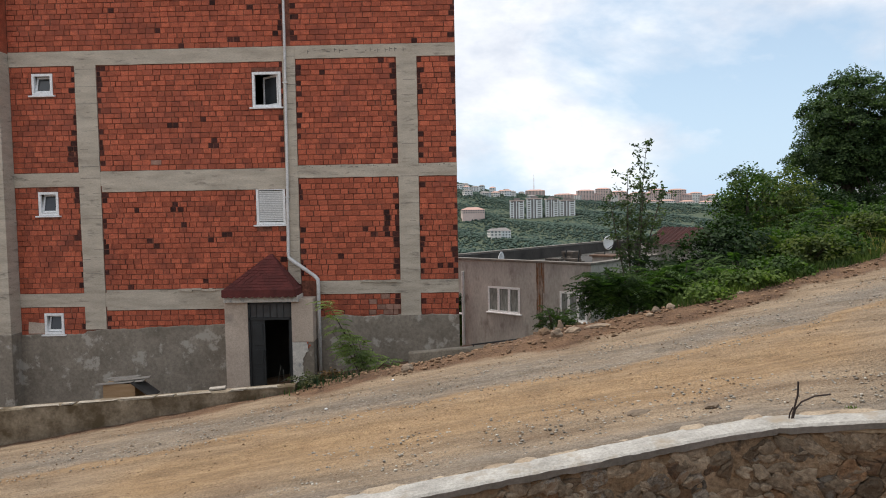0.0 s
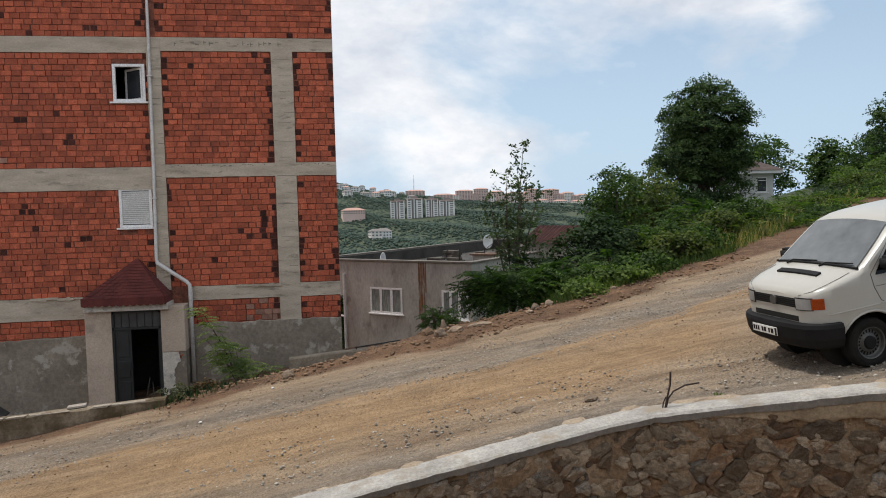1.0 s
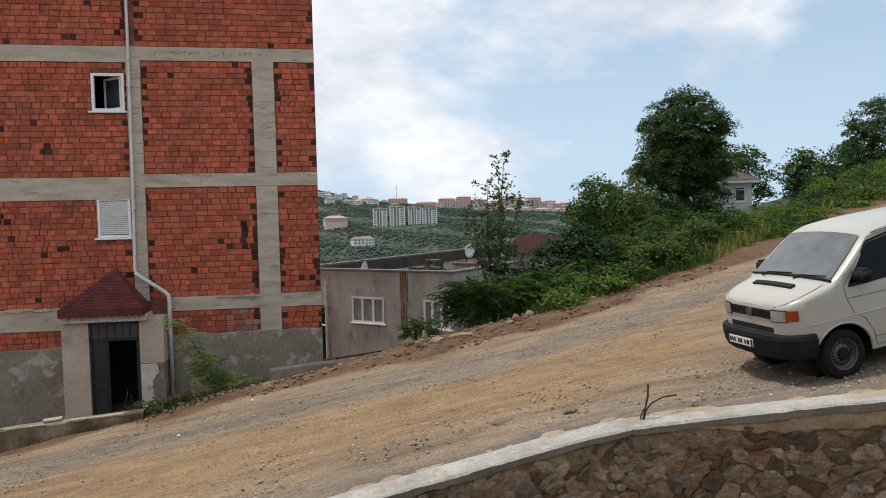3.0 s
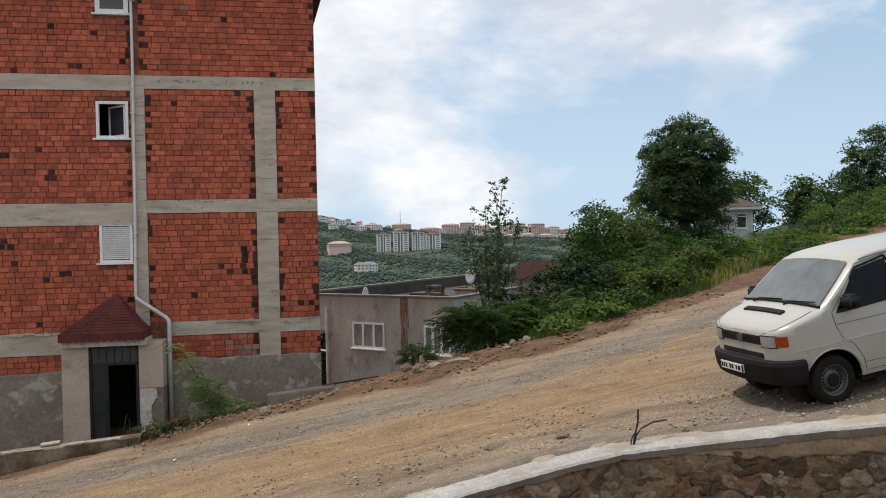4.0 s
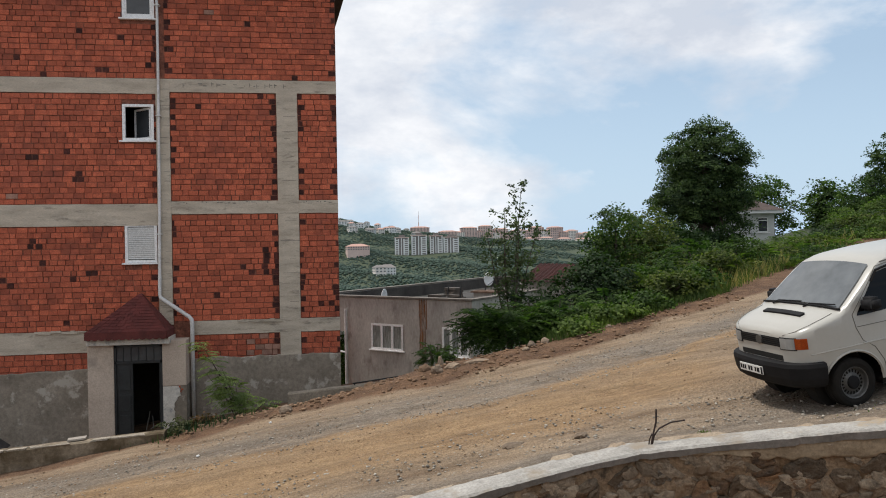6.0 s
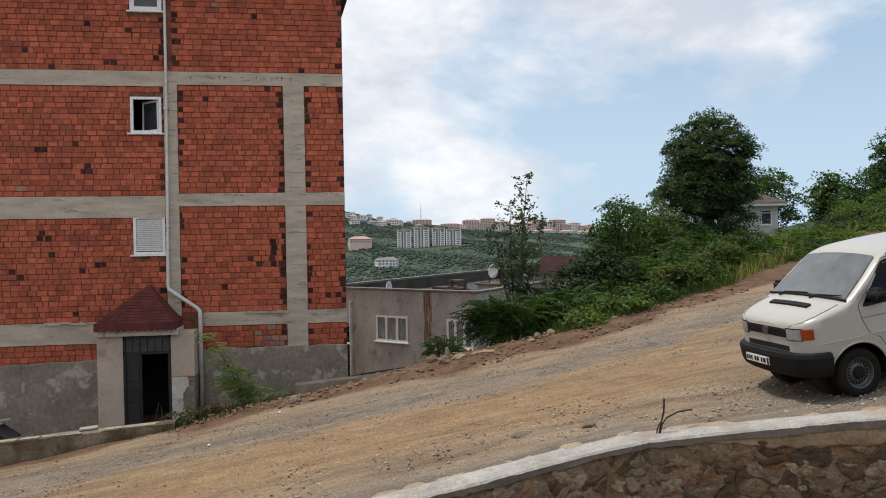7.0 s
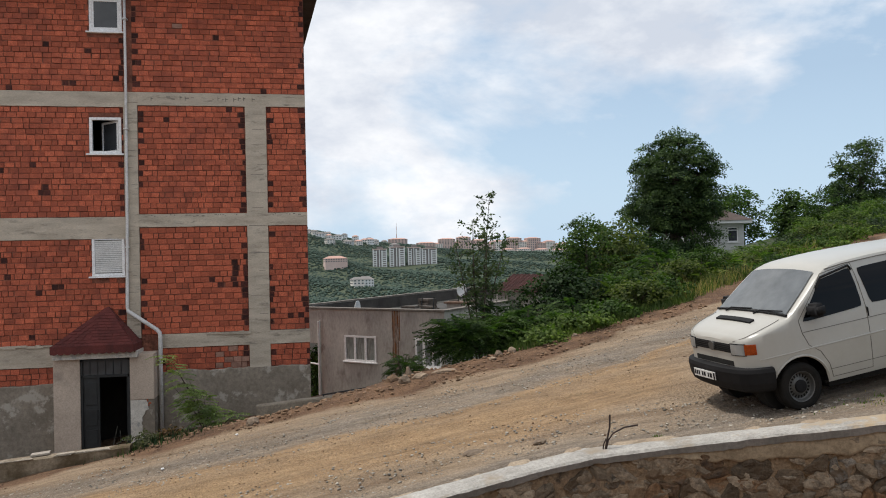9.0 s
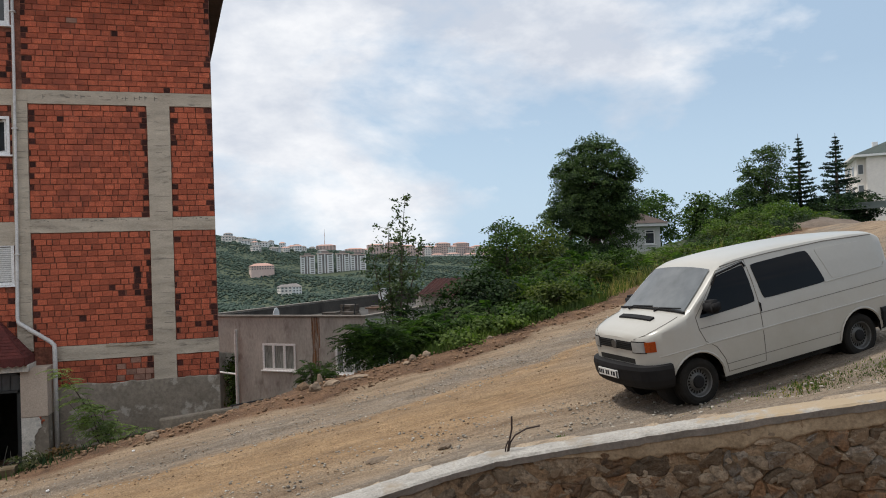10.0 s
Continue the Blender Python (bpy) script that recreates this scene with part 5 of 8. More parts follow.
# bonnet slot and gap
bm = bmesh.new()
for k in range(6):
    y = -0.38 + k * 0.127
    box(bm, -0.335, -0.255, y, y + 0.13, 1.192, 1.226)
for v in bm.verts:
    v.co.z += 0.30 * (v.co.x + 0.29) + 0.016 * (1 - (v.co.y / 0.5) ** 2)
bmesh.ops.remove_doubles(bm, verts=bm.verts[:], dist=0.001)
part("bonnet_vent", bm, M_BUMPER, van, "black slot across the bonnet")
for s in (-1, 1):
    bm = bmesh.new()
    pts = []
    for i in range(8):
        x = -0.69 + 0.58 * i / 7
        zt = float(interp(x, TOPLINE))
        pts.append((x, s * (van_half(x, zt - 0.05) - 0.055 - 0.06 * i / 7), zt + 0.006))
    tube(bm, pts, 0.0035, 5)
    part("bonnet_gap", bm, M_SEAM, van)


def nose_part(name, y0, y1, z0, z1, material, parent, out=0.012, steps=8, depth=0.03, label=""):
    bm = bmesh.new()
    rows = []
    for i in range(steps + 1):
        y = y0 + (y1 - y0) * i / steps
        rows.append([bm.verts.new((nose_x(y, (z0 + z1) / 2) - o, y, z)) for o, z in ((out, z0), (out, z1), (out - depth, z1), (out - depth, z0))])
    for r0, r1 in zip(rows, rows[1:]):
        for k in range(4):
            bm.faces.new((r0[k], r0[(k + 1) % 4], r1[(k + 1) % 4], r1[k]))
    bm.faces.new(rows[0])
    bm.faces.new(rows[-1][::-1])
    bmesh.ops.recalc_face_normals(bm, faces=bm.faces[:])
    return part(name, bm, material, parent, label)


grille = nose_part("grille", -0.41, 0.41, 0.865, 0.985, M_BUMPER, van, 0.006, label="black slatted grille with a round badge")
for z in (0.882, 0.908, 0.934, 0.960):
    nose_part("slat", -0.40, 0.40, z, z + 0.010, M_CHASSIS, grille, 0.016, depth=0.012)
bm = bmesh.new()
tube(bm, [(nose_x(0, 0.9) - 0.03, 0, 0.925), (nose_x(0, 0.9) - 0.005, 0, 0.925)], 0.062, 20)
part("badge", bm, M_RIM, grille, "plain round grey badge")
nose_part("lower_intake", -0.43, 0.43, 0.685, 0.755, M_CHASSIS, van, 0.006, label="dark slot below the grille")
for s in (-1, 1):
    nose_part("headlamp_surround", s * 0.405, s * 0.640, 0.835, 0.998, M_BUMPER, van, 0.008)
    nose_part("headlamp", s * 0.42, s * 0.625, 0.847, 0.986, M_LAMP, van, 0.014, label="clear rectangular headlamp")
    # turn signal wraps round the corner
    bm = bmesh.new()
    rows = []
    for i in range(7):
        t = i / 6
        if t < 0.35:
            y = s * (0.63 + (0.69 - 0.63) * t / 0.35)
            x = nose_x(y, 0.88) - 0.012
        else:
            x = nose_x(0.69, 0.88) + (t - 0.35) / 0.65 * 0.055
            y = s * (van_half(x, 0.88) + 0.010)
        rows.append([bm.verts.new((x, y, z)) for z in (0.85, 0.99)])
    for r0, r1 in zip(rows, rows[1:]):
        bm.faces.new((r0[0], r1[0], r1[1], r0[1]))
    bmesh.ops.solidify(bm, geom=bm.faces[:], thickness=0.02)
    part("turn_signal", bm, M_ORANGE, van, "orange corner turn signal")


def bumper(name, plan, z0, z1, label):
    bm = bmesh.new()
    rows = []
    for x, y, nx_, ny_ in plan:
        prof = ((-0.05, z0 - 0.02), (0.0, z0 + 0.02), (0.035, z0 + 0.11), (0.05, z1 - 0.06), (0.035, z1 - 0.01), (0.0, z1), (-0.08, z1), (-0.08, z0 + 0.03))
        rows.append([bm.verts.new((x + nx_ * o, y + ny_ * o, z)) for o, z in prof])
    for r0, r1 in zip(rows, rows[1:]):
        for k in range(8):
            bm.faces.new((r0[k], r0[(k + 1) % 8], r1[(k + 1) % 8], r1[k]))
    bm.faces.new(rows[0][::-1])
    bm.faces.new(rows[-1])
    bmesh.ops.recalc_face_normals(bm, faces=bm.faces[:])
    return part(name, bm, M_BUMPER, van, label, smooth=False)


half_plan = [(-0.40, 0.815, -0.1, 1), (-0.50, 0.78, -0.25, 0.97), (-0.60, 0.725, -0.5, 0.87), (-0.67, 0.655, -0.75, 0.66), (-0.72, 0.57, -0.9, 0.45), (-0.755, 0.43, -0.98, 0.2), (-0.775, 0.22, -1, 0.08)]
fplan = [(x, -y, a, -b) for x, y, a, b in half_plan] + [(-0.785, 0, -1, 0)] + half_plan[::-1]
bumper("front_bumper", fplan, 0.36, 0.675, "black plastic front bumper")
rplan = [(WB + 0.41, 0.835, 0, 1), (3.55, 0.815, 0.1, 0.99), (3.70, 0.76, 0.6, 0.8), (3.77, 0.65, 0.95, 0.3), (3.79, 0.3, 1, 0.05)]
bumper("rear_bumper", [(x, -y, a, -b) for x, y, a, b in rplan] + [(3.79, 0, 1, 0)] + rplan[::-1], 0.33, 0.66, "black plastic rear bumper")
plate = part("number_plate", block(-0.847, -0.833, -0.16, 0.34, 0.475, 0.585, 0.004), M_PLATE, van, "white number plate with plain dark bars")
bm = bmesh.new()
box(bm, -0.8485, -0.8455, -0.155, -0.12, 0.48, 0.58)
for a, b in ((-0.07, -0.02), (0.0, 0.03), (0.08, 0.12), (0.135, 0.17), (0.22, 0.25), (0.265, 0.295), (0.31, 0.345)):
    box(bm, -0.8495, -0.8455, a - 0.02, b - 0.02, 0.50, 0.56)
part("plate_mark", bm, M_BUMPER, plate, kind="stuff")


def lathe(bm, prof, axis_y, seg=36, cx=0.0, cz=0.32, s=1):
    rings = []
    for r, o in prof:
        rings.append([bm.verts.new((cx + r * math.cos(2 * math.pi * k / seg), axis_y + s * o, cz + r * math.sin(2 * math.pi * k / seg))) for k in range(seg)])
    for r0, r1 in zip(rings, rings[1:]):
        for k in range(seg):
            bm.faces.new((r0[k], r0[(k + 1) % seg], r1[(k + 1) % seg], r1[k]))
    return rings


for xh in (0.0, WB):
    for s in (-1, 1):
        wheel = new("wheel")
        wheel.parent = van
        tagged(wheel, "steel wheel with round holes and a black hub")
        yc = s * 0.71
        bm = bmesh.new()
        lathe(bm, [(0.205, -0.09), (0.25, -0.105), (0.295, -0.10), (0.316, -0.08), (0.32, -0.05), (0.313, -0.045), (0.313, -0.035), (0.32, -0.03), (0.32, 0.03), (0.313, 0.035), (0.313, 0.045), (0.32, 0.05), (0.316, 0.08), (0.295, 0.10), (0.25, 0.105), (0.205, 0.09), (0.20, 0.07)], yc, 40, xh, 0.32, s)
        bmesh.ops.recalc_face_normals(bm, faces=bm.faces[:])
        part("tyre", bm, M_TYRE, wheel, smooth=False)
        bm = bmesh.new()
        rings = lathe(bm, [(0.208, 0.085), (0.203, 0.092), (0.19, 0.085), (0.178, 0.045), (0.165, 0.032), (0.125, 0.040), (0.10, 0.058), (0.085, 0.062), (0.0, 0.062)], yc, 40, xh, 0.32, s)
        kill = [f for f in bm.faces if 0.126 < (Vector((f.calc_center_median().x - xh, f.calc_center_median().z - 0.32))).length < 0.163 and int((math.atan2(f.calc_center_median().z - 0.32, f.calc_center_median().x - xh) + math.pi) / (2 * math.pi) * 40) % 2 == 0]
        bmesh.ops.delete(bm, geom=kill, context="FACES")
        bmesh.ops.remove_doubles(bm, verts=bm.verts[:], dist=0.0005)
        part("rim", bm, M_RIM, wheel, "grey steel rim with a ring of holes")
        bm = bmesh.new()
        lathe(bm, [(0.185, 0.01), (0.06, 0.01), (0.0, 0.01)], yc, 24, xh, 0.32, s)
        part("brake_drum", bm, M_CHASSIS, wheel)
        bm = bmesh.new()
        lathe(bm, [(0.088, 0.06), (0.084, 0.078), (0.07, 0.088), (0.03, 0.092), (0.0, 0.092)], yc, 20, xh, 0.32, s)
        part("hub_cap", bm, M_BUMPER, wheel, "black hub cap")
for s in (-1, 1):
    bm = bmesh.new()
    box(bm, 3.66, 3.745, min(s * 0.64, s * 0.74), max(s * 0.64, s * 0.74), 0.75, 1.10)
    part("tail_lamp", bm, surface("red_lens", (0.35, 0.02, 0.015), (0.45, 0.03, 0.02), 6, 40, 0.2, 0.05), van, "red tail lamp")
bm = bmesh.new()
box(bm, 3.66, 3.722, -0.62, 0.62, 1.22, 1.68)
part("rear_window", bm, M_TINT, van)

# ---- plants ----
nprng = np.random.default_rng(12)


def leaves(centres, size, rng_, droop=0.3, slim=0.42, spread=0.3, facing=None):
    """Diamond leaves, four corners each, at the given centres, turned at random or with their faces to a direction."""
    n = len(centres)
    d = rng_.normal(size=(n, 3))
    d[:, 2] = d[:, 2] * 0.6 - droop
    d /= np.linalg.norm(d, axis=1)[:, None] + 1e-9
    s = np.cross(d, rng_.normal(size=(n, 3)) if facing is None else facing)
    s /= np.linalg.norm(s, axis=1)[:, None] + 1e-9
    ln = size * (1 + spread * rng_.uniform(-1, 1, n))[:, None]
    a, b = centres - d * ln * 0.5, centres + d * ln * 0.5
    mid = centres - d * ln * 0.08
    return np.stack([a, mid + s * ln * slim, b, mid - s * ln * slim], 1).reshape(-1, 3)


def clump_points(centre, radii, clumps, per, tight, rng_, hollow=0.45, floor=-1.0):
    """Leaf centres in clumps spread over an uneven rounded crown."""
    c = rng_.normal(size=(clumps, 3))
    c /= np.linalg.norm(c, axis=1)[:, None]
    c[:, 2] = np.maximum(c[:, 2], floor)
    lump = 1 + 0.08 * np.sin(3.1 * c[:, 0] + centre[0]) + 0.07 * np.sin(4.3 * c[:, 2] + centre[1]) + 0.07 * np.sin(6.1 * c[:, 1])
    r = (hollow + (1 - hollow) * rng_.uniform(0, 1, clumps) ** 0.5) * lump
    p = np.asarray(centre) + c * r[:, None] * np.asarray(radii)
    o = rng_.normal(size=(clumps * per, 3))
    o *= np.minimum(1.0, 1.55 / (np.linalg.norm(o, axis=1)[:, None] + 1e-9))
    o[:, 2] = 0.6 * np.abs(o[:, 2]) - 0.35 * (o[:, 0] ** 2 + o[:, 1] ** 2) * 0.5 + 0.15 * rng_.normal(size=clumps * per)
    size_ = np.repeat(rng_.uniform(0.6, 1.35, clumps), per)[:, None]
    q = np.repeat(p, per, 0) + o * tight * size_ * 1.15
    out = np.repeat(c, per, 0) * 0.5 + o * 0.35 + np.array([0, 0, 0.75]) + rng_.normal(size=o.shape) * 0.35
    return p, q, out


def branches(bm, base, targets, rng_, r0, lift=0.5, sides=5):
    base = Vector(base)
    for t in targets:
        t = Vector(t)
        m_ = base.lerp(t, 0.5) + Vector((rng_.normal() * 0.08, rng_.normal() * 0.08, lift * rng_.uniform(0, 0.4))) * (t - base).length * 0.4
        tube(bm, [base, m_, t], [r0, r0 * 0.6, r0 * 0.2], sides)


def tree(name, label, x, y, top, radii, trunk_r, mat, clumps, per, leaf, tight, base_z=None, split=0.35, category="tree", group="", hollow=0.45, extra=()):
    z0 = land_z(x, y) - 0.15 if base_z is None else base_z
    e = thing(name, label, category, group, at=pose(x, y, z0))
    cz = top - z0 - radii[2]
    leaf, per = leaf * 0.74, int(per * 1.6)
    cen, pts, face = clump_points((0, 0, cz), radii, clumps, per, tight, nprng, hollow)
    for ex, ey, ez, rx, ry, rz, k in extra:
        c2, p2, f2 = clump_points((ex, ey, ez - z0), (rx, ry, rz), k, per, tight, nprng, hollow)
        cen, pts, face = np.concatenate([cen, c2]), np.concatenate([pts, p2]), np.concatenate([face, f2])
    keep = pts[:, 2] > 0.05
    pts, face = pts[keep], face[keep]
    bm = bmesh.new()
    fork = max(0.3, cz - radii[2] * split)
    tube(bm, [(0, 0, -0.2), (0.03 * cz, 0.0, fork * 0.5), (0, 0.02 * cz, fork), (0.0, 0.0, cz + radii[2] * 0.55)], [trunk_r * 1.25, trunk_r, trunk_r * 0.8, trunk_r * 0.15], 8)
    pick = cen[nprng.choice(len(cen), min(len(cen), 26), replace=False)]
    for p in pick:
        f = Vector((0, 0.02 * cz, nprng.uniform(fork * 0.8, max(fork, cz))))
        branches(bm, f, [tuple(p)], nprng, trunk_r * 0.32)
    part("trunk", bm, M_BARK, e)
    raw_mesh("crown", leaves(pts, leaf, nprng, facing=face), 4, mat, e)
    return e


def frond(base, d, length, pairs, leaflet, rng_):
    """A feathered leaf: pairs of leaflets along an arching midrib."""
    d = np.asarray(d, float)
    d /= np.linalg.norm(d)
    side = np.cross(d, (0, 0, 1))
    side /= np.linalg.norm(side) + 1e-9
    t = np.linspace(0.15, 1, pairs)
    mid = np.asarray(base) + d * (t * length)[:, None] + np.array([0, 0, -1]) * (t ** 2 * length * 0.35)[:, None]
    out = []
    for sgn in (-1, 1):
        ax = side * sgn * 0.9 + d * 0.35 + np.array([0, 0, -0.35])
        ax = ax + rng_.normal(size=(pairs, 3)) * 0.12
        ax /= np.linalg.norm(ax, axis=1)[:, None]
        ln = (leaflet * (1 - 0.45 * np.abs(t - 0.45)))[:, None]
        w = np.cross(ax, np.cross(d, side))
        w /= np.linalg.norm(w, axis=1)[:, None] + 1e-9
        a, b = mid, mid + ax * ln
        m_ = mid + ax * ln * 0.45
        out.append(np.stack([a, m_ + w * ln * 0.17, b, m_ - w * ln * 0.17], 1))
    return np.concatenate(out).reshape(-1, 3)


def frond_bush(name, label, x, y, top, radii, n, length, pairs, leaflet, mat, stems=7, category="bush", group=""):
    z0 = land_z(x, y) - 0.05
    e = thing(name, label, category, group, at=pose(x, y, z0))
    h = top - z0
    out = []
    for i in range(n):
        a = nprng.uniform(0, 2 * math.pi)
        el = nprng.uniform(-0.6, 0.9)
        rr = nprng.uniform(0.45, 1.0)
        p = np.array([math.cos(a) * math.cos(el) * radii[0] * rr, math.sin(a) * math.cos(el) * radii[1] * rr, h * 0.5 + math.sin(el) * h * 0.46 * rr])
        p *= np.array([1, 1, 1]) + 0.10 * math.sin(5 * a + x)
        d = np.array([math.cos(a), math.sin(a), nprng.uniform(-0.2, 0.55)]) + nprng.normal(size=3) * 0.3
        if p[2] > 0.1:
            out.append(frond(p, d, length * nprng.uniform(0.7, 1.2), pairs, leaflet, nprng))
    bm = bmesh.new()
    for i in range(stems):
        a = 2 * math.pi * i / stems
        tube(bm, [(0.1 * math.cos(a), 0.1 * math.sin(a), -0.1), (0.4 * radii[0] * math.cos(a), 0.4 * radii[1] * math.sin(a), h * 0.5), (0.62 * radii[0] * math.cos(a), 0.62 * radii[1] * math.sin(a), h * 0.82)], [0.035, 0.022, 0.008], 5)
    part("stems", bm, M_BARK, e)
    raw_mesh("foliage", np.concatenate(out), 4, mat, e)
    return e


def blades(n, where, height, mat, name, label, lean=0.35, width=0.012):
    """Grass blades on the ground, three corners each; where gives n places."""
    xy = where(n)
    z = np.array([land_z(a, b) for a, b in xy]) + bumps(xy[:, 0], xy[:, 1]) - 0.02
    base = np.column_stack([xy, z])
    a = nprng.uniform(0, 2 * math.pi, n)
    s = np.column_stack([np.cos(a), np.sin(a), 0 * a]) * width * nprng.uniform(0.6, 1.6, n)[:, None]
    h = height * nprng.uniform(0.35, 1.1, n)
    b = nprng.uniform(0, 2 * math.pi, n)
    tip = base + np.column_stack([np.cos(b) * h * lean, np.sin(b) * h * lean, h]) * nprng.uniform(0.6, 1.1, n)[:, None]
    return tagged(raw_mesh(name, np.stack([base - s, base + s, tip], 1).reshape(-1, 3), 3, mat), label, "grass", kind="stuff")


def near(cx, cy, sx, sy):
    return lambda n: np.column_stack([cx + nprng.normal(size=n) * sx, cy + nprng.normal(size=n) * sy])


def along_edge(x0, x1, d0, d1):
    def f(n):
        x = nprng.uniform(x0, x1, n)
        return np.column_stack([x, interp(x, ROAD_EDGE) + nprng.uniform(d0, d1, n)])
    return f


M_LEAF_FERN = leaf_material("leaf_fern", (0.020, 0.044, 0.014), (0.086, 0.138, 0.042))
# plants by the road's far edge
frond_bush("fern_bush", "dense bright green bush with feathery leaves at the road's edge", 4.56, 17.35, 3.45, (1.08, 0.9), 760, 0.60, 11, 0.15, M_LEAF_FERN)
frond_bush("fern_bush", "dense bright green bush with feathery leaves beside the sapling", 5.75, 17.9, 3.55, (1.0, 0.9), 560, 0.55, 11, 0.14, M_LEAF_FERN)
frond_bush("small_bush", "small dark bush among stones at the road's edge", 2.52, 16.2, 2.66, (0.34, 0.34), 150, 0.24, 8, 0.09, M_LEAF_MID, 5)
frond_bush("sumac_bush", "green sumac shrub with long feathered leaves", 10.3, 20.8, 4.15, (1.15, 1.0), 260, 0.75, 12, 0.17, M_LEAF_MID)
frond_bush("sumac_bush", "green sumac shrub beside taller bushes", 8.6, 20.0, 3.75, (0.9, 0.8), 200, 0.7, 12, 0.16, M_LEAF_LIGHT)

for bx, by, bt, br, bn, bm_ in ((11.9, 20.6, 4.25, 0.95, 150, M_LEAF_OLIVE), (13.5, 22.0, 4.55, 0.9, 140, M_LEAF_LIGHT), (12.6, 23.2, 4.9, 1.0, 170, M_LEAF_MID), (7.7, 18.2, 3.55, 0.8, 130, M_LEAF_MID), (9.4, 18.9, 3.75, 0.75, 120, M_LEAF_OLIVE)):
    frond_bush("sumac_bush", "sumac shrub with long feathered leaves among other bushes", bx, by, bt, (br, br * 0.9), bn, 0.75, 12, 0.18, bm_)

# tall thin sapling
sx, sy = 4.92, 18.9
sz = land_z(sx, sy) - 0.1
sap = thing("sapling", "tall thin young tree with sparse leaves", "tree", at=pose(sx, sy, sz))
bm = bmesh.new()
H = 6.47 - sz
stems = [((0, 0, 0), (0.12, 0, H * 0.5), (0.36, 0.05, H)), ((0, 0, 0.2), (-0.15, 0, H * 0.5), (-0.12, 0.1, H * 0.86)), ((0, 0, 0.3), (0.4, 0.1, H * 0.45), (0.78, 0.1, H * 0.74)), ((0, 0, 0.2), (-0.35, 0, H * 0.4), (-0.62, 0.0, H * 0.70)), ((0, 0, 0.3), (0.1, -0.3, H * 0.45), (0.15, -0.45, H * 0.76))]
pts = []
for st in stems:
    P = [np.array(p, float) for p in st]
    tube(bm, [tuple(p) for p in P], [0.035, 0.02, 0.006], 5)
    for i in range(26):
        t = nprng.uniform(0.22, 1.0)
        p = (1 - t) ** 2 * P[0] + 2 * t * (1 - t) * P[1] + t * t * P[2]
        d = nprng.normal(size=3) * np.array([1, 1, 0.4]) + np.array([0, 0, 0.7])
        d /= np.linalg.norm(d)
        ln = nprng.uniform(0.3, 0.85) * (1.2 - 0.65 * t)
        tube(bm, [tuple(p), tuple(p + d * ln)], [0.007, 0.003], 4)
        k = int(26 * (1.15 - 0.4 * t))
        u = nprng.uniform(0.2, 1.1, k)[:, None]
        pts.append(p + d * ln * u + nprng.normal(size=(k, 3)) * 0.05)
part("trunk", bm, M_BARK, sap)
raw_mesh("crown", leaves(np.concatenate(pts), 0.105, nprng, droop=-0.25, slim=0.26), 4, leaf_material("leaf_sapling", (0.038, 0.062, 0.034), (0.11, 0.138, 0.082)), sap)

GB_ = "bushes on the bank"
tree("bush", "green bush growing in the gap beside the grey house", GREEN_AT[0], GREEN_AT[1], 0.95, (0.36, 0.40, 1.7), 0.05, M_LEAF_MID, 120, 24, 0.14, 0.2, category="bush", group=GB_, hollow=0.2)
tree("bush", "dense dark green leafy bush below the road", 7.55, 20.0, 4.5, (1.3, 1.1, 1.5), 0.06, M_LEAF_DARK, 260, 26, 0.14, 0.20, category="bush", group=GB_, hollow=0.3)
tree("bush", "dense dark green leafy bush below the road", 9.4, 20.8, 4.1, (1.2, 1.0, 1.3), 0.05, M_LEAF_OLIVE, 200, 26, 0.14, 0.20, category="bush", group=GB_, hollow=0.3)
tree("bush", "dark undergrowth in the shade of the big tree", 12.8, 25.0, 4.4, (1.9, 1.6, 1.7), 0.06, M_LEAF_DARK, 260, 24, 0.17, 0.26, category="bush", group=GB_, hollow=0.3)
tree("bush", "leafy bush with whitish flower heads on the bank", 15.6, 25.6, 4.45, (1.7, 1.4, 1.3), 0.06, M_LEAF_GREY, 230, 24, 0.17, 0.22, category="bush", group=GB_, hollow=0.3)
tree("bush", "dry brownish bush on the bank", 16.9, 25.0, 4.25, (0.9, 0.8, 0.8), 0.05, M_LEAF_BROWN, 70, 20, 0.13, 0.2, category="bush", group=GB_, hollow=0.3)
tree("bush", "leafy green bush beside the van's uphill bank", 20.6, 26.6, 4.75, (1.2, 1.2, 1.0), 0.06, M_LEAF_MID, 170, 24, 0.17, 0.24, category="bush", group=GB_, hollow=0.3)
tree("tree", "slender leafy tree on the slope beyond the road", 12.3, 30.0, 6.6, (1.25, 1.2, 2.3), 0.09, M_LEAF_MID, 130, 34, 0.16, 0.24, hollow=0.3)
tree("tree", "leafy tree on the slope beyond the road", 15.0, 34.0, 6.7, (1.9, 1.8, 2.7), 0.12, M_LEAF_OLIVE, 260, 26, 0.20, 0.32, hollow=0.3)
tree("tree", "broad green tree filling the slope below the big tree", 17.6, 37.0, 6.0, (2.6, 2.0, 2.8), 0.14, M_LEAF_DARK, 300, 26, 0.22, 0.36, hollow=0.3)
tree("big_tree", "large dark green broadleaf tree with a rounded crown", 24.9, 46.0, 13.15, (2.55, 2.5, 3.4), 0.42, M_LEAF_TREE, 330, 70, 0.18, 0.31, hollow=0.48, split=0.6,
     extra=((0.0, 0, 9.6, 3.05, 2.9, 2.1, 150), (-0.1, 0, 7.7, 3.5, 3.1, 1.9, 210), (-0.3, 0, 5.6, 3.45, 2.8, 2.0, 130), (-1.0, -0.5, 3.5, 3.5, 2.6, 1.9, 120), (-2.6, -1.0, 3.6, 1.9, 1.8, 2.0, 70)))
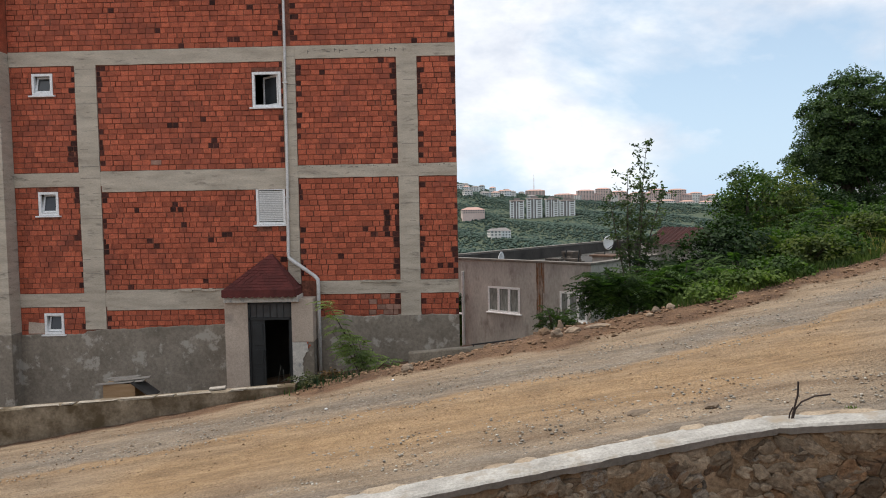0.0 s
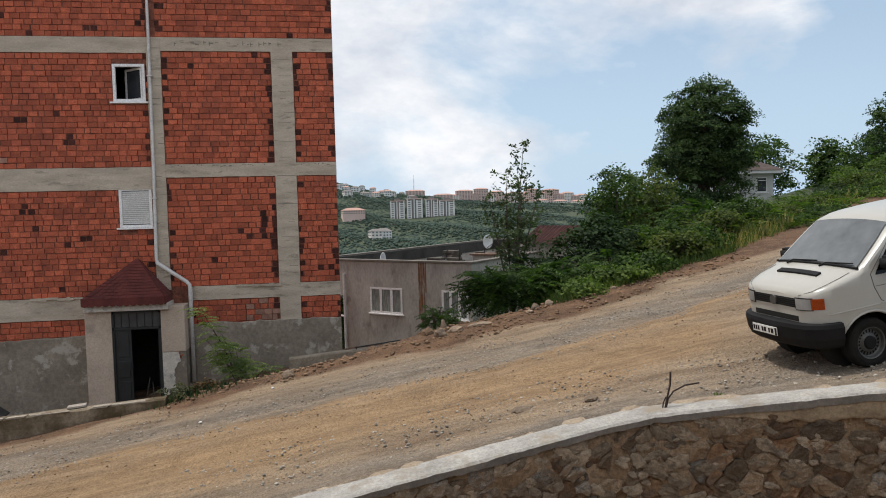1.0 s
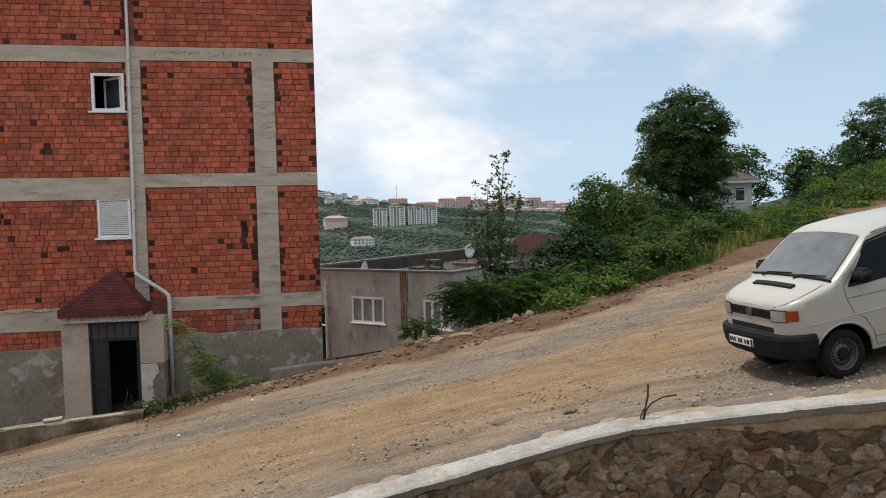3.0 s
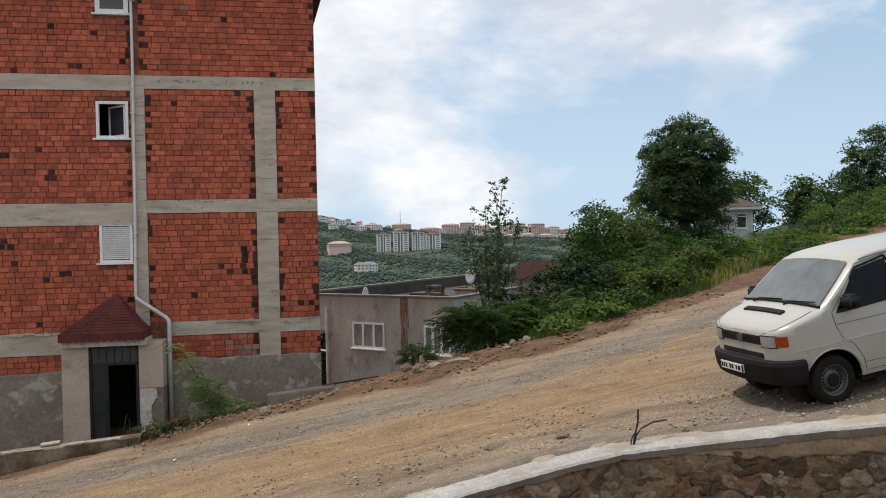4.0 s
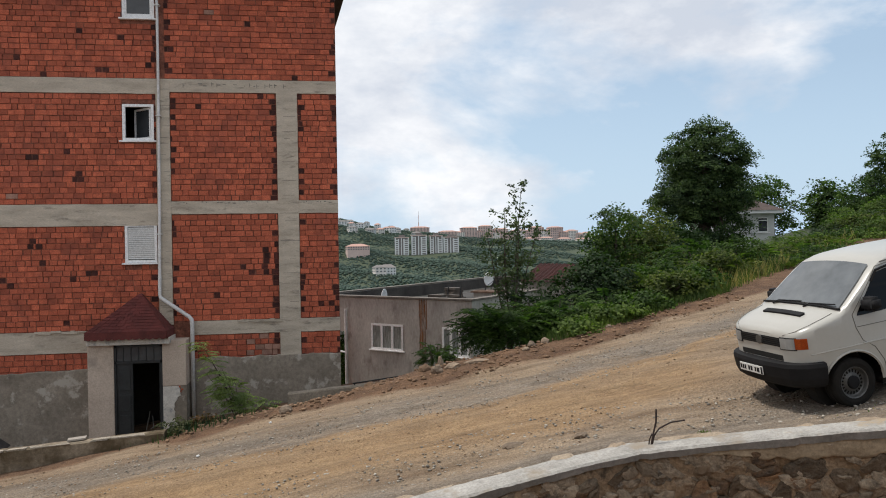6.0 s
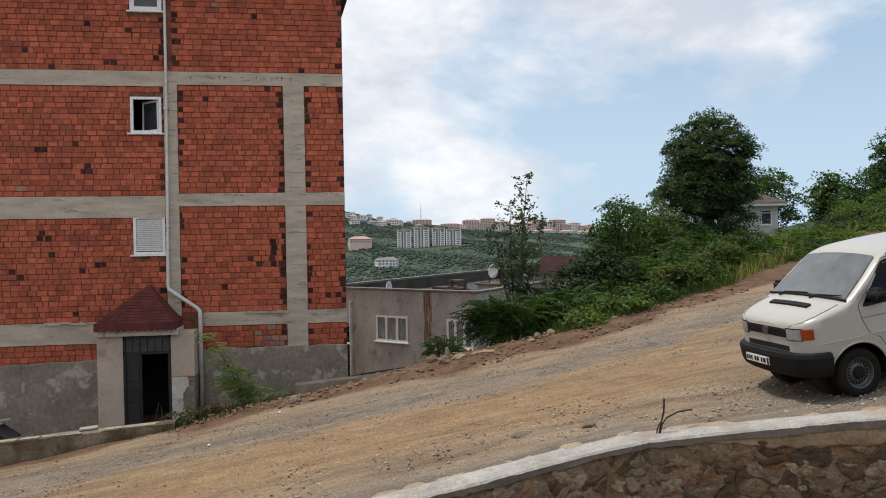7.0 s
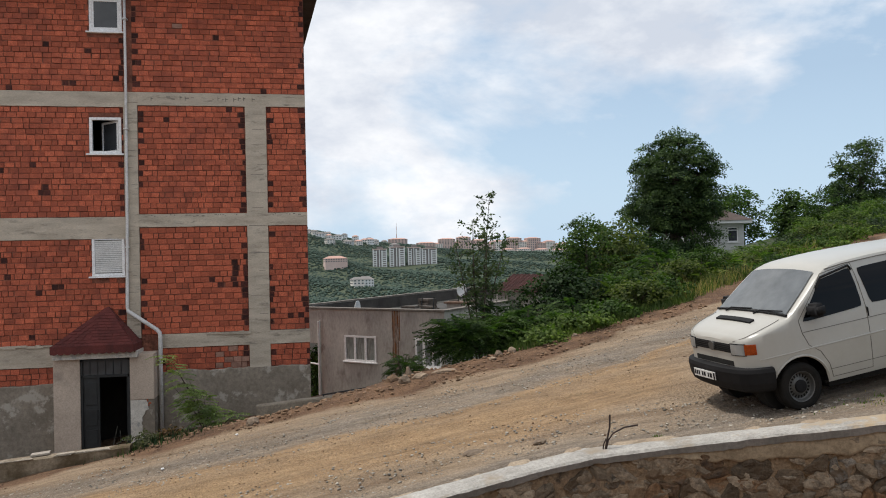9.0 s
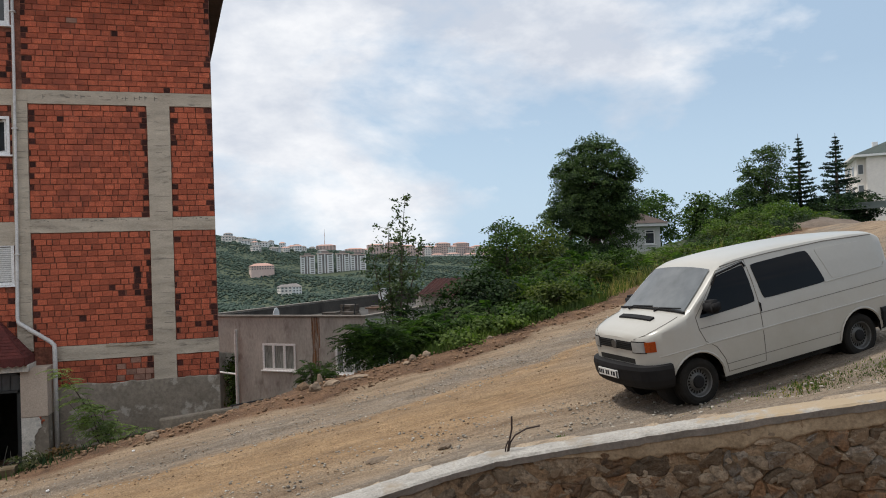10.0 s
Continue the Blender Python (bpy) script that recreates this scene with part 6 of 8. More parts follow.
tree("tree", "bright green tree behind the pale house", 39.2, 62.0, 10.6, (3.2, 3.0, 3.0), 0.25, M_LEAF_MID, 160, 30, 0.34, 0.5, hollow=0.3)
tree("tree", "leafy green tree with upright shoots by the pale house", 23.9, 32.0, 8.0, (0.95, 0.95, 2.6), 0.10, M_LEAF_MID, 230, 28, 0.18, 0.24, hollow=0.3)
tree("tree", "leafy green tree near the uphill bank", 27.6, 35.0, 7.0, (1.6, 1.5, 1.6), 0.10, M_LEAF_OLIVE, 170, 26, 0.20, 0.3, hollow=0.3)
tree("tree", "leafy green tree near the uphill bank", 23.4, 31.0, 5.4, (1.3, 1.2, 1.3), 0.10, M_LEAF_MID, 170, 26, 0.20, 0.3, hollow=0.3)
tree("dark_tree", "tall narrow dark tree on the skyline", 34.6, 40.0, 11.9, (1.65, 1.6, 3.7), 0.16, M_LEAF_TREE, 320, 40, 0.17, 0.25, hollow=0.25, split=0.9)
tree("dark_tree", "lower dark shrub tree beside the tall dark tree", 32.4, 39.5, 9.2, (0.9, 0.9, 2.1), 0.10, M_LEAF_DARK, 80, 50, 0.14, 0.24, hollow=0.25, split=0.9)
tree("bush", "dark bush at the foot of the conifers", 43.5, 41.5, 8.6, (1.7, 1.5, 1.3), 0.08, M_LEAF_DARK, 130, 26, 0.2, 0.3, category="bush", group=GB_, hollow=0.3)
tree("bush", "dark bush at the foot of the conifers", 38.6, 39.0, 8.0, (2.4, 1.6, 1.2), 0.08, M_LEAF_DARK, 150, 26, 0.2, 0.3, category="bush", group=GB_, hollow=0.3)


def conifer(x, y, top, base, reach):
    z0 = base
    e = thing("conifer", "tall cedar with drooping tiers and a pointed top", "tree", "conifers", at=pose(x, y, z0))
    H_ = top - z0
    bm = bmesh.new()
    tube(bm, [(0, 0, -0.5), (0, 0, H_ * 0.6), (0, 0, H_)], [0.16, 0.09, 0.015], 7)
    pts_ = []
    z = 0.5
    while z < H_ - 0.15:
        r = reach * (1 - z / H_) ** 1.25 * nprng.uniform(0.75, 1.15) + 0.10
        for k in range(6):
            a = nprng.uniform(0, 2 * math.pi)
            ln = r * nprng.uniform(0.6, 1.1)
            n = max(6, int(ln * 80))
            t = nprng.uniform(0.1, 1, n)
            rad = t * ln
            pts_.append(np.column_stack([np.cos(a) * rad, np.sin(a) * rad, z - 0.10 * rad + 0.18 * t ** 2 * ln]) + nprng.normal(size=(n, 3)) * np.array([0.07, 0.07, 0.045]) * (0.4 + ln * 0.6))
            tube(bm, [(0, 0, z), (math.cos(a) * ln * 0.9, math.sin(a) * ln * 0.9, z + 0.04 * ln)], [0.025, 0.006], 4)
        z += nprng.uniform(0.18, 0.34) * (1.25 - 0.5 * z / H_)
    part("trunk", bm, M_BARK, e)
    raw_mesh("foliage", leaves(np.concatenate(pts_), 0.17, nprng, droop=0.2, slim=0.19), 4, M_CONIFER, e)


conifer(37.4, 40.0, 12.45, 5.9, 2.5)
conifer(40.5, 40.0, 12.55, 5.9, 3.2)

# low greenery and grass
for x, d, top, rx, m_ in ((6.9, 1.0, 0.55, 0.9, M_LEAF_LIGHT), (8.0, 1.1, 0.65, 0.8, M_LEAF_MID), (9.1, 1.3, 0.9, 0.9, M_LEAF_OLIVE), (10.2, 1.2, 0.7, 0.8, M_LEAF_MID), (9.6, 2.3, 1.2, 1.0, M_LEAF_MID), (11.6, 2.2, 1.0, 1.0, M_LEAF_OLIVE), (5.9, 0.9, 0.4, 0.6, M_LEAF_LIGHT), (13.0, 2.6, 1.2, 1.1, M_LEAF_MID), (15.0, 2.4, 0.55, 0.9, M_LEAF_OLIVE), (16.8, 2.2, 0.45, 0.8, M_LEAF_LIGHT), (18.6, 2.0, 0.45, 0.9, M_LEAF_MID), (20.6, 2.2, 0.8, 1.0, M_LEAF_OLIVE), (22.6, 2.4, 1.2, 1.1, M_LEAF_LIGHT), (24.4, 3.0, 1.2, 1.0, M_LEAF_MID), (26.5, 3.6, 1.3, 1.1, M_LEAF_LIGHT), (21.6, 1.4, 0.8, 0.8, M_LEAF_OLIVE), (23.4, 1.6, 1.0, 0.9, M_LEAF_LIGHT), (25.4, 2.0, 1.2, 1.0, M_LEAF_LIGHT), (23.0, 4.2, 1.9, 1.2, M_LEAF_MID), (25.0, 5.0, 2.2, 1.3, M_LEAF_MID), (28.5, 3.0, 1.5, 1.2, M_LEAF_LIGHT), (29.8, 5.0, 1.8, 1.3, M_LEAF_MID)):
    y = float(interp(x, ROAD_EDGE)) + d
    tree("shrub", "low bright green shrub along the road's edge", x, y, land_z(x, y) + top, (rx, 0.55, top * 0.55), 0.03, m_, 70, 24, 0.12, 0.15, category="shrub", group="shrubs along the road", hollow=0.2)
blades(5200, along_edge(5.0, 10.6, 0.35, 1.6), 0.30, M_GRASS, "grass_strip", "green grass and weeds along the road's edge")
blades(650, along_edge(10.2, 14.2, 0.4, 2.2), 0.60, M_GRASS, "tall_grass", "tall green grass on the bank")
blades(620, along_edge(10.4, 14.0, 0.5, 1.9), 0.62, M_STRAW, "straw_grass", "dry straw-coloured tall grass on the bank")
blades(4200, along_edge(13.5, 30.0, 0.5, 5.0), 0.28, M_GRASS, "bank_grass", "green grass between the shrubs of the uphill bank", width=0.02)
blades(420, along_edge(15.5, 24.0, 0.4, 2.5), 0.6, M_STRAW, "straw_grass_patch", "dry straw-coloured grass on the uphill bank", width=0.018)
bank_rng = random.Random(61)
for i in range(46):
    x = 13.6 + 15.0 * i / 45 + bank_rng.uniform(-0.4, 0.4)
    d = bank_rng.choice((0.7, 1.2, 1.9, 2.7, 3.6))
    y = float(interp(x, ROAD_EDGE)) + d
    h_ = (0.55 + 0.20 * d) * bank_rng.uniform(0.8, 1.35) * (0.42 if x < 20.3 else 0.8)
    mat_ = bank_rng.choice((M_LEAF_MID, M_LEAF_LIGHT, M_LEAF_OLIVE, M_LEAF_LIGHT, M_LEAF_GREY))
    if bank_rng.random() < 0.35:
        frond_bush("sumac_bush", "sumac shrub with long feathered leaves on the uphill bank", x, y, land_z(x, y) + h_, (0.75, 0.6), 70, 0.6, 9, 0.16, mat_, 5, group="sumacs on the bank")
    else:
        tree("shrub", "leafy shrub on the uphill bank", x, y, land_z(x, y) + h_, (bank_rng.uniform(0.6, 1.0), 0.6, h_ * 0.55), 0.03, mat_, 60, 24, 0.13, 0.17, category="shrub", group="shrubs on the uphill bank", hollow=0.2)
blades(1700, near(8.9, 7.75, 0.9, 0.24), 0.065, M_GRASS, "weed_patch", "thin green weeds beside the parked van")
blades(1500, near(9.9, 7.35, 0.8, 0.26), 0.075, M_LEAF_OLIVE, "weed_patch_uphill", "thin green weeds at the foot of the coping")
blades(600, near(8.7, 7.65, 1.0, 0.26), 0.06, M_STRAW, "dry_weeds", "dry weeds beside the parked van")
blades(40, near(4.9, 8.45, 0.04, 0.03), 0.07, M_GRASS, "weed_tuft", "small weed tuft by the coping")
blades(900, near(-2.9, 14.75, 0.65, 0.22), 0.22, M_LEAF_GREY, "weeds_by_porch", "grey-green weeds growing by the porch")
for x, y, r_, h_, mat_ in ((-3.35, 14.75, 0.26, 0.20, M_LEAF_WEED), (-2.85, 14.8, 0.30, 0.24, M_LEAF_WEED), (-2.35, 14.9, 0.24, 0.18, M_LEAF_BROWN), (-3.05, 15.3, 0.28, 0.26, M_LEAF_WEED)):
    tree("weed_clump", "low grey-green weeds growing from the soil by the porch", x, y, land_z(x, y) + h_, (r_, r_ * 0.8, h_ * 0.6), 0.012, mat_, 26, 20, 0.075, 0.09, category="weeds", group="weeds by the porch", hollow=0.2)
blades(500, near(-1.9, 16.6, 0.8, 0.4), 0.25, M_GRASS, "weeds_by_wall", "sparse green weeds at the foot of the wall")

# young tree leaning on the plastered wall
wx, wy_ = -2.05, 17.2
wz = land_z(wx, wy_) - 0.05
young = thing("young_tree", "small light green sapling before the plastered wall", "tree", at=pose(wx, wy_, wz))
bm = bmesh.new()
pts = []
for tx, tz, n in ((-0.86, 2.10, 26), (-0.66, 1.72, 24), (-0.36, 1.42, 24), (-0.08, 1.15, 22), (0.28, 0.90, 20), (0.70, 0.66, 14), (-0.42, 0.95, 14), (0.05, 0.6, 8), (1.05, 0.45, 10), (-0.75, 1.35, 14)):
    tube(bm, [(0.1, 0, -0.1), (tx * 0.45 + 0.05, 0, tz * 0.55), (tx, 0.02, tz)], [0.016, 0.011, 0.004], 5)
    for i in range(n):
        t = nprng.uniform(0.35, 1.0)
        p = np.array([0.1 + (tx - 0.1) * t, nprng.normal() * 0.05, tz * t])
        d = np.array([nprng.normal(), nprng.normal() * 0.7, 0.15])
        pts.append(frond(p, d, nprng.uniform(0.28, 0.46), 9, 0.13, nprng))
part("trunk", bm, M_BARK, young)
raw_mesh("foliage", np.concatenate(pts), 4, M_LEAF_YOUNG, young)


# ---- stones, clods and litter ----
def pebbles(name, label, n, where, lo, hi, mat, sink=0.3):
    ico = bmesh.new()
    bmesh.ops.create_icosphere(ico, subdivisions=1, radius=1.0)
    V = np.array([v.co[:] for v in ico.verts])
    ico.faces.ensure_lookup_table()
    F = np.array([[v.index for v in f.verts] for f in ico.faces])
    ico.free()
    xy = where(n)
    z = land(xy[:, 0], xy[:, 1]) + bumps(xy[:, 0], xy[:, 1])
    r = lo + (hi - lo) * nprng.uniform(0, 1, n) ** 3
    out = []
    for k in range(n):
        a = nprng.uniform(0, 2 * math.pi)
        W = V * (1 + 0.22 * nprng.normal(size=(len(V), 1))) * np.array([1.2, 0.9, 0.62]) * r[k]
        c, s = math.cos(a), math.sin(a)
        W = np.column_stack([W[:, 0] * c - W[:, 1] * s, W[:, 0] * s + W[:, 1] * c, W[:, 2]]) + np.array([xy[k, 0], xy[k, 1], z[k] + r[k] * (0.62 - sink)])
        out.append(W[F].reshape(-1, 3))
    ob = raw_mesh(name, np.concatenate(out), 3, mat)
    me = ob.data
    bm = bmesh.new()
    bm.from_mesh(me)
    bmesh.ops.remove_doubles(bm, verts=bm.verts[:], dist=1e-5)
    bm.to_mesh(me)
    bm.free()
    return tagged(ob, label, "gravel", kind="stuff")


pebbles("road_gravel", "loose grey gravel in bands along the dirt road", 5200, along_edge(-9, 14, -3.2, -1.0), 0.005, 0.022, M_GRAVEL)
pebbles("near_gravel", "loose gravel between the road and the coping", 3600, lambda n: np.column_stack([(q := nprng.uniform(-2, 9, n)), interp(q, WALL_LINE) + 0.3 + nprng.uniform(0, 1, n) ** 1.6 * 2.2]), 0.004, 0.026, M_GRAVEL)
pebbles("berm_clods", "reddish clods and soil lumps along the berm", 1800, along_edge(-3.0, 10.5, -0.5, 1.0), 0.008, 0.05, M_CLOD)
pebbles("slope_clods", "reddish soil lumps on the slope down to the brick wall", 900, along_edge(-3.0, 1.5, 0.0, 3.4), 0.01, 0.07, M_CLOD)
pebbles("road_clods", "small clay lumps scattered over the dirt road", 3200, along_edge(-9, 14, -6.2, -0.3), 0.005, 0.02, M_CLOD)


def rock(x, y, sx_, sy_, sz_, mat, turn, seed, label):
    bm = bmesh.new()
    bmesh.ops.create_icosphere(bm, subdivisions=2, radius=1.0)
    for v in bm.verts:
        k = noise.noise(v.co * 1.4 + Vector((seed, 0, 0))) * 0.42
        v.co *= 1 + k
        v.co.z = max(v.co.z, -0.55)
        v.co = Vector((v.co.x * sx_, v.co.y * sy_, v.co.z * sz_))
    ob = part("rock", bm, mat, None)
    z = land_z(x, y) + float(bumps(x, y))
    ob.matrix_world = pose(x, y, z + sz_ * 0.35, 0, -7, turn)
    return tagged(ob, label, "rock", "rocks on the berm")


for i, (x, y, a, b, c, turn, pale) in enumerate(((2.38, 14.95, 0.13, 0.12, 0.12, 20, 1), (2.72, 15.05, 0.17, 0.11, 0.08, 5, 1), (3.25, 15.15, 0.23, 0.12, 0.05, 0, 1), (2.15, 15.3, 0.16, 0.13, 0.10, 60, 0), (2.52, 15.5, 0.06, 0.06, 0.15, 0, 1), (-0.72, 14.35, 0.14, 0.11, 0.09, 10, 1), (4.6, 15.6, 0.12, 0.09, 0.08, 40, 1), (4.95, 15.7, 0.14, 0.1, 0.08, 80, 1), (4.4, 15.35, 0.10, 0.07, 0.05, 0, 1), (0.95, 15.2, 0.11, 0.08, 0.06, 15, 0), (3.0, 16.0, 0.14, 0.12, 0.1, 50, 0), (5.6, 16.0, 0.10, 0.09, 0.06, 0, 1), (6.6, 16.1, 0.09, 0.07, 0.05, 30, 1), (-1.5, 15.3, 0.10, 0.08, 0.06, 30, 0), (3.6, 9.3, 0.10, 0.07, 0.04, 10, 1), (2.7, 9.5, 0.16, 0.10, 0.035, 5, 1))):
    rock(x, y, a, b, c, M_ROCK if pale else M_CLOD, turn, i * 3.7, "pale angular rock lying on the berm" if pale else "earth-stained rock lying on the berm")
for x, y in ((-0.96, 13.8), (-2.02, 12.5)):
    bm = bmesh.new()
    box(bm, -0.026, 0.026, -0.02, 0.02, 0, 0.024)
    bmesh.ops.bevel(bm, geom=bm.edges[:], offset=0.007, segments=2, affect="EDGES")
    ob = part("white_scrap", bm, M_WHITE, None)
    ob.matrix_world = pose(x, y, land_z(x, y) + float(bumps(x, y)) + 0.01, 8, -9, 30)
    tagged(ob, "small white scrap lying on the dirt road", "litter", "scraps on the road")

# bent reinforcing bars in the coping
rebar = thing("rebar", "bent rusty reinforcing bars sticking out of the coping", "rebar", at=pose(4.06, 8.08, coping_z(3.98)))
bm = bmesh.new()
tube(bm, [(-0.03, 0, -0.05), (0.01, 0, 0.14), (0.045, 0, 0.28), (0.05, 0, 0.43)], 0.011, 6)
part("bar", bm, M_REBAR, rebar)
bm = bmesh.new()
tube(bm, [(-0.02, 0.0, -0.05), (0.02, 0, 0.12), (0.09, 0.01, 0.20), (0.24, 0.02, 0.26), (0.42, 0.03, 0.275)], 0.010, 6)
part("bar", bm, M_REBAR, rebar)
bm = bmesh.new()
tube(bm, [(-0.045, 0.02, -0.05), (-0.03, 0.02, 0.07), (0.0, 0.01, 0.14)], 0.008, 6)
part("bar", bm, M_REBAR, rebar)

# crate behind the low wall and a plank on it
cz = land_z(-7.95, 17.4)
crate = thing("crate", "plywood crate with weathered boards laid on top, by the wall", "crate", at=pose(-7.95, 17.5, cz))
part("side_panel", block(-0.50, 0.30, -0.30, 0.30, 0, 0.68 - cz, 0.01), M_WOOD, crate)
for dx, dy, dz, a, l_ in ((-0.10, -0.22, 0.0, 3, 0.58), (0.06, 0.02, 0.03, -6, 0.50), (0.16, -0.10, 0.062, 9, 0.42), (-0.2, 0.2, 0.03, 2, 0.40)):
    b_ = part("board", block(-l_, l_, -0.10, 0.09, 0, 0.024, 0.004), M_WOODGREY, crate)
    b_.matrix_basis = pose(dx, dy, 0.69 - cz + dz, 0, -4, a)
b_ = part("sheet", block(-0.02, 0.02, -0.28, 0.28, 0, 0.62, 0.006), M_DARKROOF, crate, "dark bent sheet leaning on the crate")
b_.matrix_basis = pose(0.72, -0.1, 0.35 - cz, 0, -52, 4)
b_ = part("board", block(-0.02, 0.02, -0.3, 0.3, 0, 0.6, 0.004), M_WOODGREY, crate, "grey board leaning on the crate")
b_.matrix_basis = pose(0.75, 0.05, 0.0, 0, -32, 8)
pl = part("plank", block(-0.16, 0.16, -0.09, 0.09, 0, 0.035, 0.005), M_WOODGREY, None)
pl.matrix_world = pose(-4.62, 14.42, 1.236, 0, -3.2, 12)
tagged(pl, "short weathered plank lying on the low wall", "plank")
# handrail stub at the corner
bm = bmesh.new()
tube(bm, [(0.62, 17.12, 1.56), (1.9, 17.14, 1.70)], 0.018, 6)
tube(bm, [(0.66, 17.12, 1.40), (0.66, 17.12, 1.56)], 0.014, 6)
tube(bm, [(1.85, 17.14, 1.45), (1.85, 17.14, 1.69)], 0.014, 6)
rail = part("handrail", bm, M_STEEL, None)
tagged(rail, "dark metal handrail between the brick building and the slope", "handrail")

# ---- far side of the valley ----
M_TOWER = surface("tower_white", (0.72, 0.72, 0.71), (0.80, 0.80, 0.79), 0.05, 0.4, 0.8, 0.0, contrast=0.06)
M_TOWERBACK = surface("tower_grey_recess", (0.17, 0.155, 0.15), (0.25, 0.225, 0.21), 0.05, 0.4, 0.8, 0.0, contrast=0.06)
# Far terracotta and roof red are paled, distance haze in the colour.
M_PINK = surface("tower_terracotta", (0.58, 0.41, 0.36), (0.70, 0.54, 0.48), 0.05, 0.4, 0.8, 0.0, contrast=0.06)
M_CREAM = surface("facade_cream", (0.76, 0.70, 0.64), (0.84, 0.78, 0.72), 0.2, 3.0, 0.85, 0.05, contrast=0.08)
M_PALEWALL = surface("pale_house_render", (0.46, 0.465, 0.46), (0.56, 0.565, 0.55), 0.5, 6.0, 0.88, 0.1, contrast=0.1)
M_FARPANE = surface("far_window", (0.10, 0.11, 0.12), (0.16, 0.17, 0.18), 0.1, 1.0, 0.3, 0.0)
M_ROOFBROWN = surface("old_tile_roof", (0.055, 0.038, 0.032), (0.10, 0.070, 0.058), 1.5, 12.0, 0.9, 0.4, 0.02)
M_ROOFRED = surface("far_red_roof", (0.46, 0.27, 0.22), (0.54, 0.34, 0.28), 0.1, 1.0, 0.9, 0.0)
M_ROOFGREEN = surface("green_sheet_roof", (0.026, 0.038, 0.030), (0.05, 0.066, 0.054), 1.0, 8.0, 0.7, 0.2)


def white_tower(x, y, z, w, h, turn):
    e = thing("apartment_tower", "tall white apartment tower with dark recessed bays across the valley", "apartment tower", "white towers", at=pose(x, y, z, 0, 0, turn))
    part("core", block(-w / 2, w / 2, 0, 16, -12, h), M_TOWERBACK, e)
    part("roof", block(-w / 2 - 0.4, w / 2 + 0.4, -1.2, 16.4, h, h + 1.2), M_PINK, e)
    part("roof_house", block(-w * 0.2, w * 0.22, 3, 12, h + 1.2, h + 4.2), M_TOWERBACK, e)
    for i, (xa, xb) in enumerate(((-0.5, -0.42), (-0.27, -0.20), (-0.07, 0.0), (0.10, 0.20), (0.42, 0.5))):
        part("pilaster", block(xa * w, xb * w, -1.0, 0.0, -12, h - 1.5 * (i % 2)), M_TOWER, e)
    bm = bmesh.new()
    for k in range(int(h / 3)):
        for xa, xb in ((-0.42, -0.27), (0.20, 0.42)):
            box(bm, xa * w, xb * w, -0.6, 0.0, k * 3.0, k * 3.0 + 1.3)
    part("balcony", bm, M_TOWER, e, kind="stuff")
    bm = bmesh.new()
    for k in range(int(h / 3)):
        for i in range(4):
            box(bm, -w / 2 - 0.06, -w / 2, 1.5 + i * 3.6, 3.6 + i * 3.6, k * 3.0 + 0.9, k * 3.0 + 2.3)
    part("window", bm, M_FARPANE, e, kind="stuff")


for x, w, h_ in ((79.5, 20, 34.0), (104.0, 22, 36.5), (128.5, 18, 35.5), (150, 22, 33.5)):
    white_tower(x, 1000, -19, w, h_, -3)


def block_house(name, label, x, y, z, w, d, h, wall, roof, turn, cols, floors, group, category="apartment building", pitch=2.5):
    e = thing(name, label, category, group, at=pose(x, y, z, 0, 0, turn))
    part("wall", block(-w / 2, w / 2, 0, d, -14, h), wall, e)
    bm = bmesh.new()
    v = [bm.verts.new(c) for c in ((-w / 2 - 0.6, -0.6, h), (w / 2 + 0.6, -0.6, h), (w / 2 + 0.6, d + 0.6, h), (-w / 2 - 0.6, d + 0.6, h), (-w / 4, d / 2, h + pitch), (w / 4, d / 2, h + pitch))]
    for q in ((0, 1, 5, 4), (1, 2, 5), (2, 3, 4, 5), (3, 0, 4), (3, 2, 1, 0)):
        bm.faces.new([v[i] for i in q])
    part("roof", bm, roof, e)
    fh = h / floors
    bm = bmesh.new()
    for k in range(floors):
        for i in range(cols):
            xa = -w / 2 + w * (i + 0.25) / cols
            box(bm, xa, xa + w / cols * 0.5, -0.12, -0.02, k * fh + fh * 0.3, k * fh + fh * 0.8)
            if i < 3:
                ya = d * (i + 0.25) / 3
                box(bm, -w / 2 - 0.12, -w / 2 - 0.02, ya, ya + d / 6, k * fh + fh * 0.3, k * fh + fh * 0.8)
    part("window", bm, M_FARPANE, e, kind="stuff")
    return e


far_rng = random.Random(4)
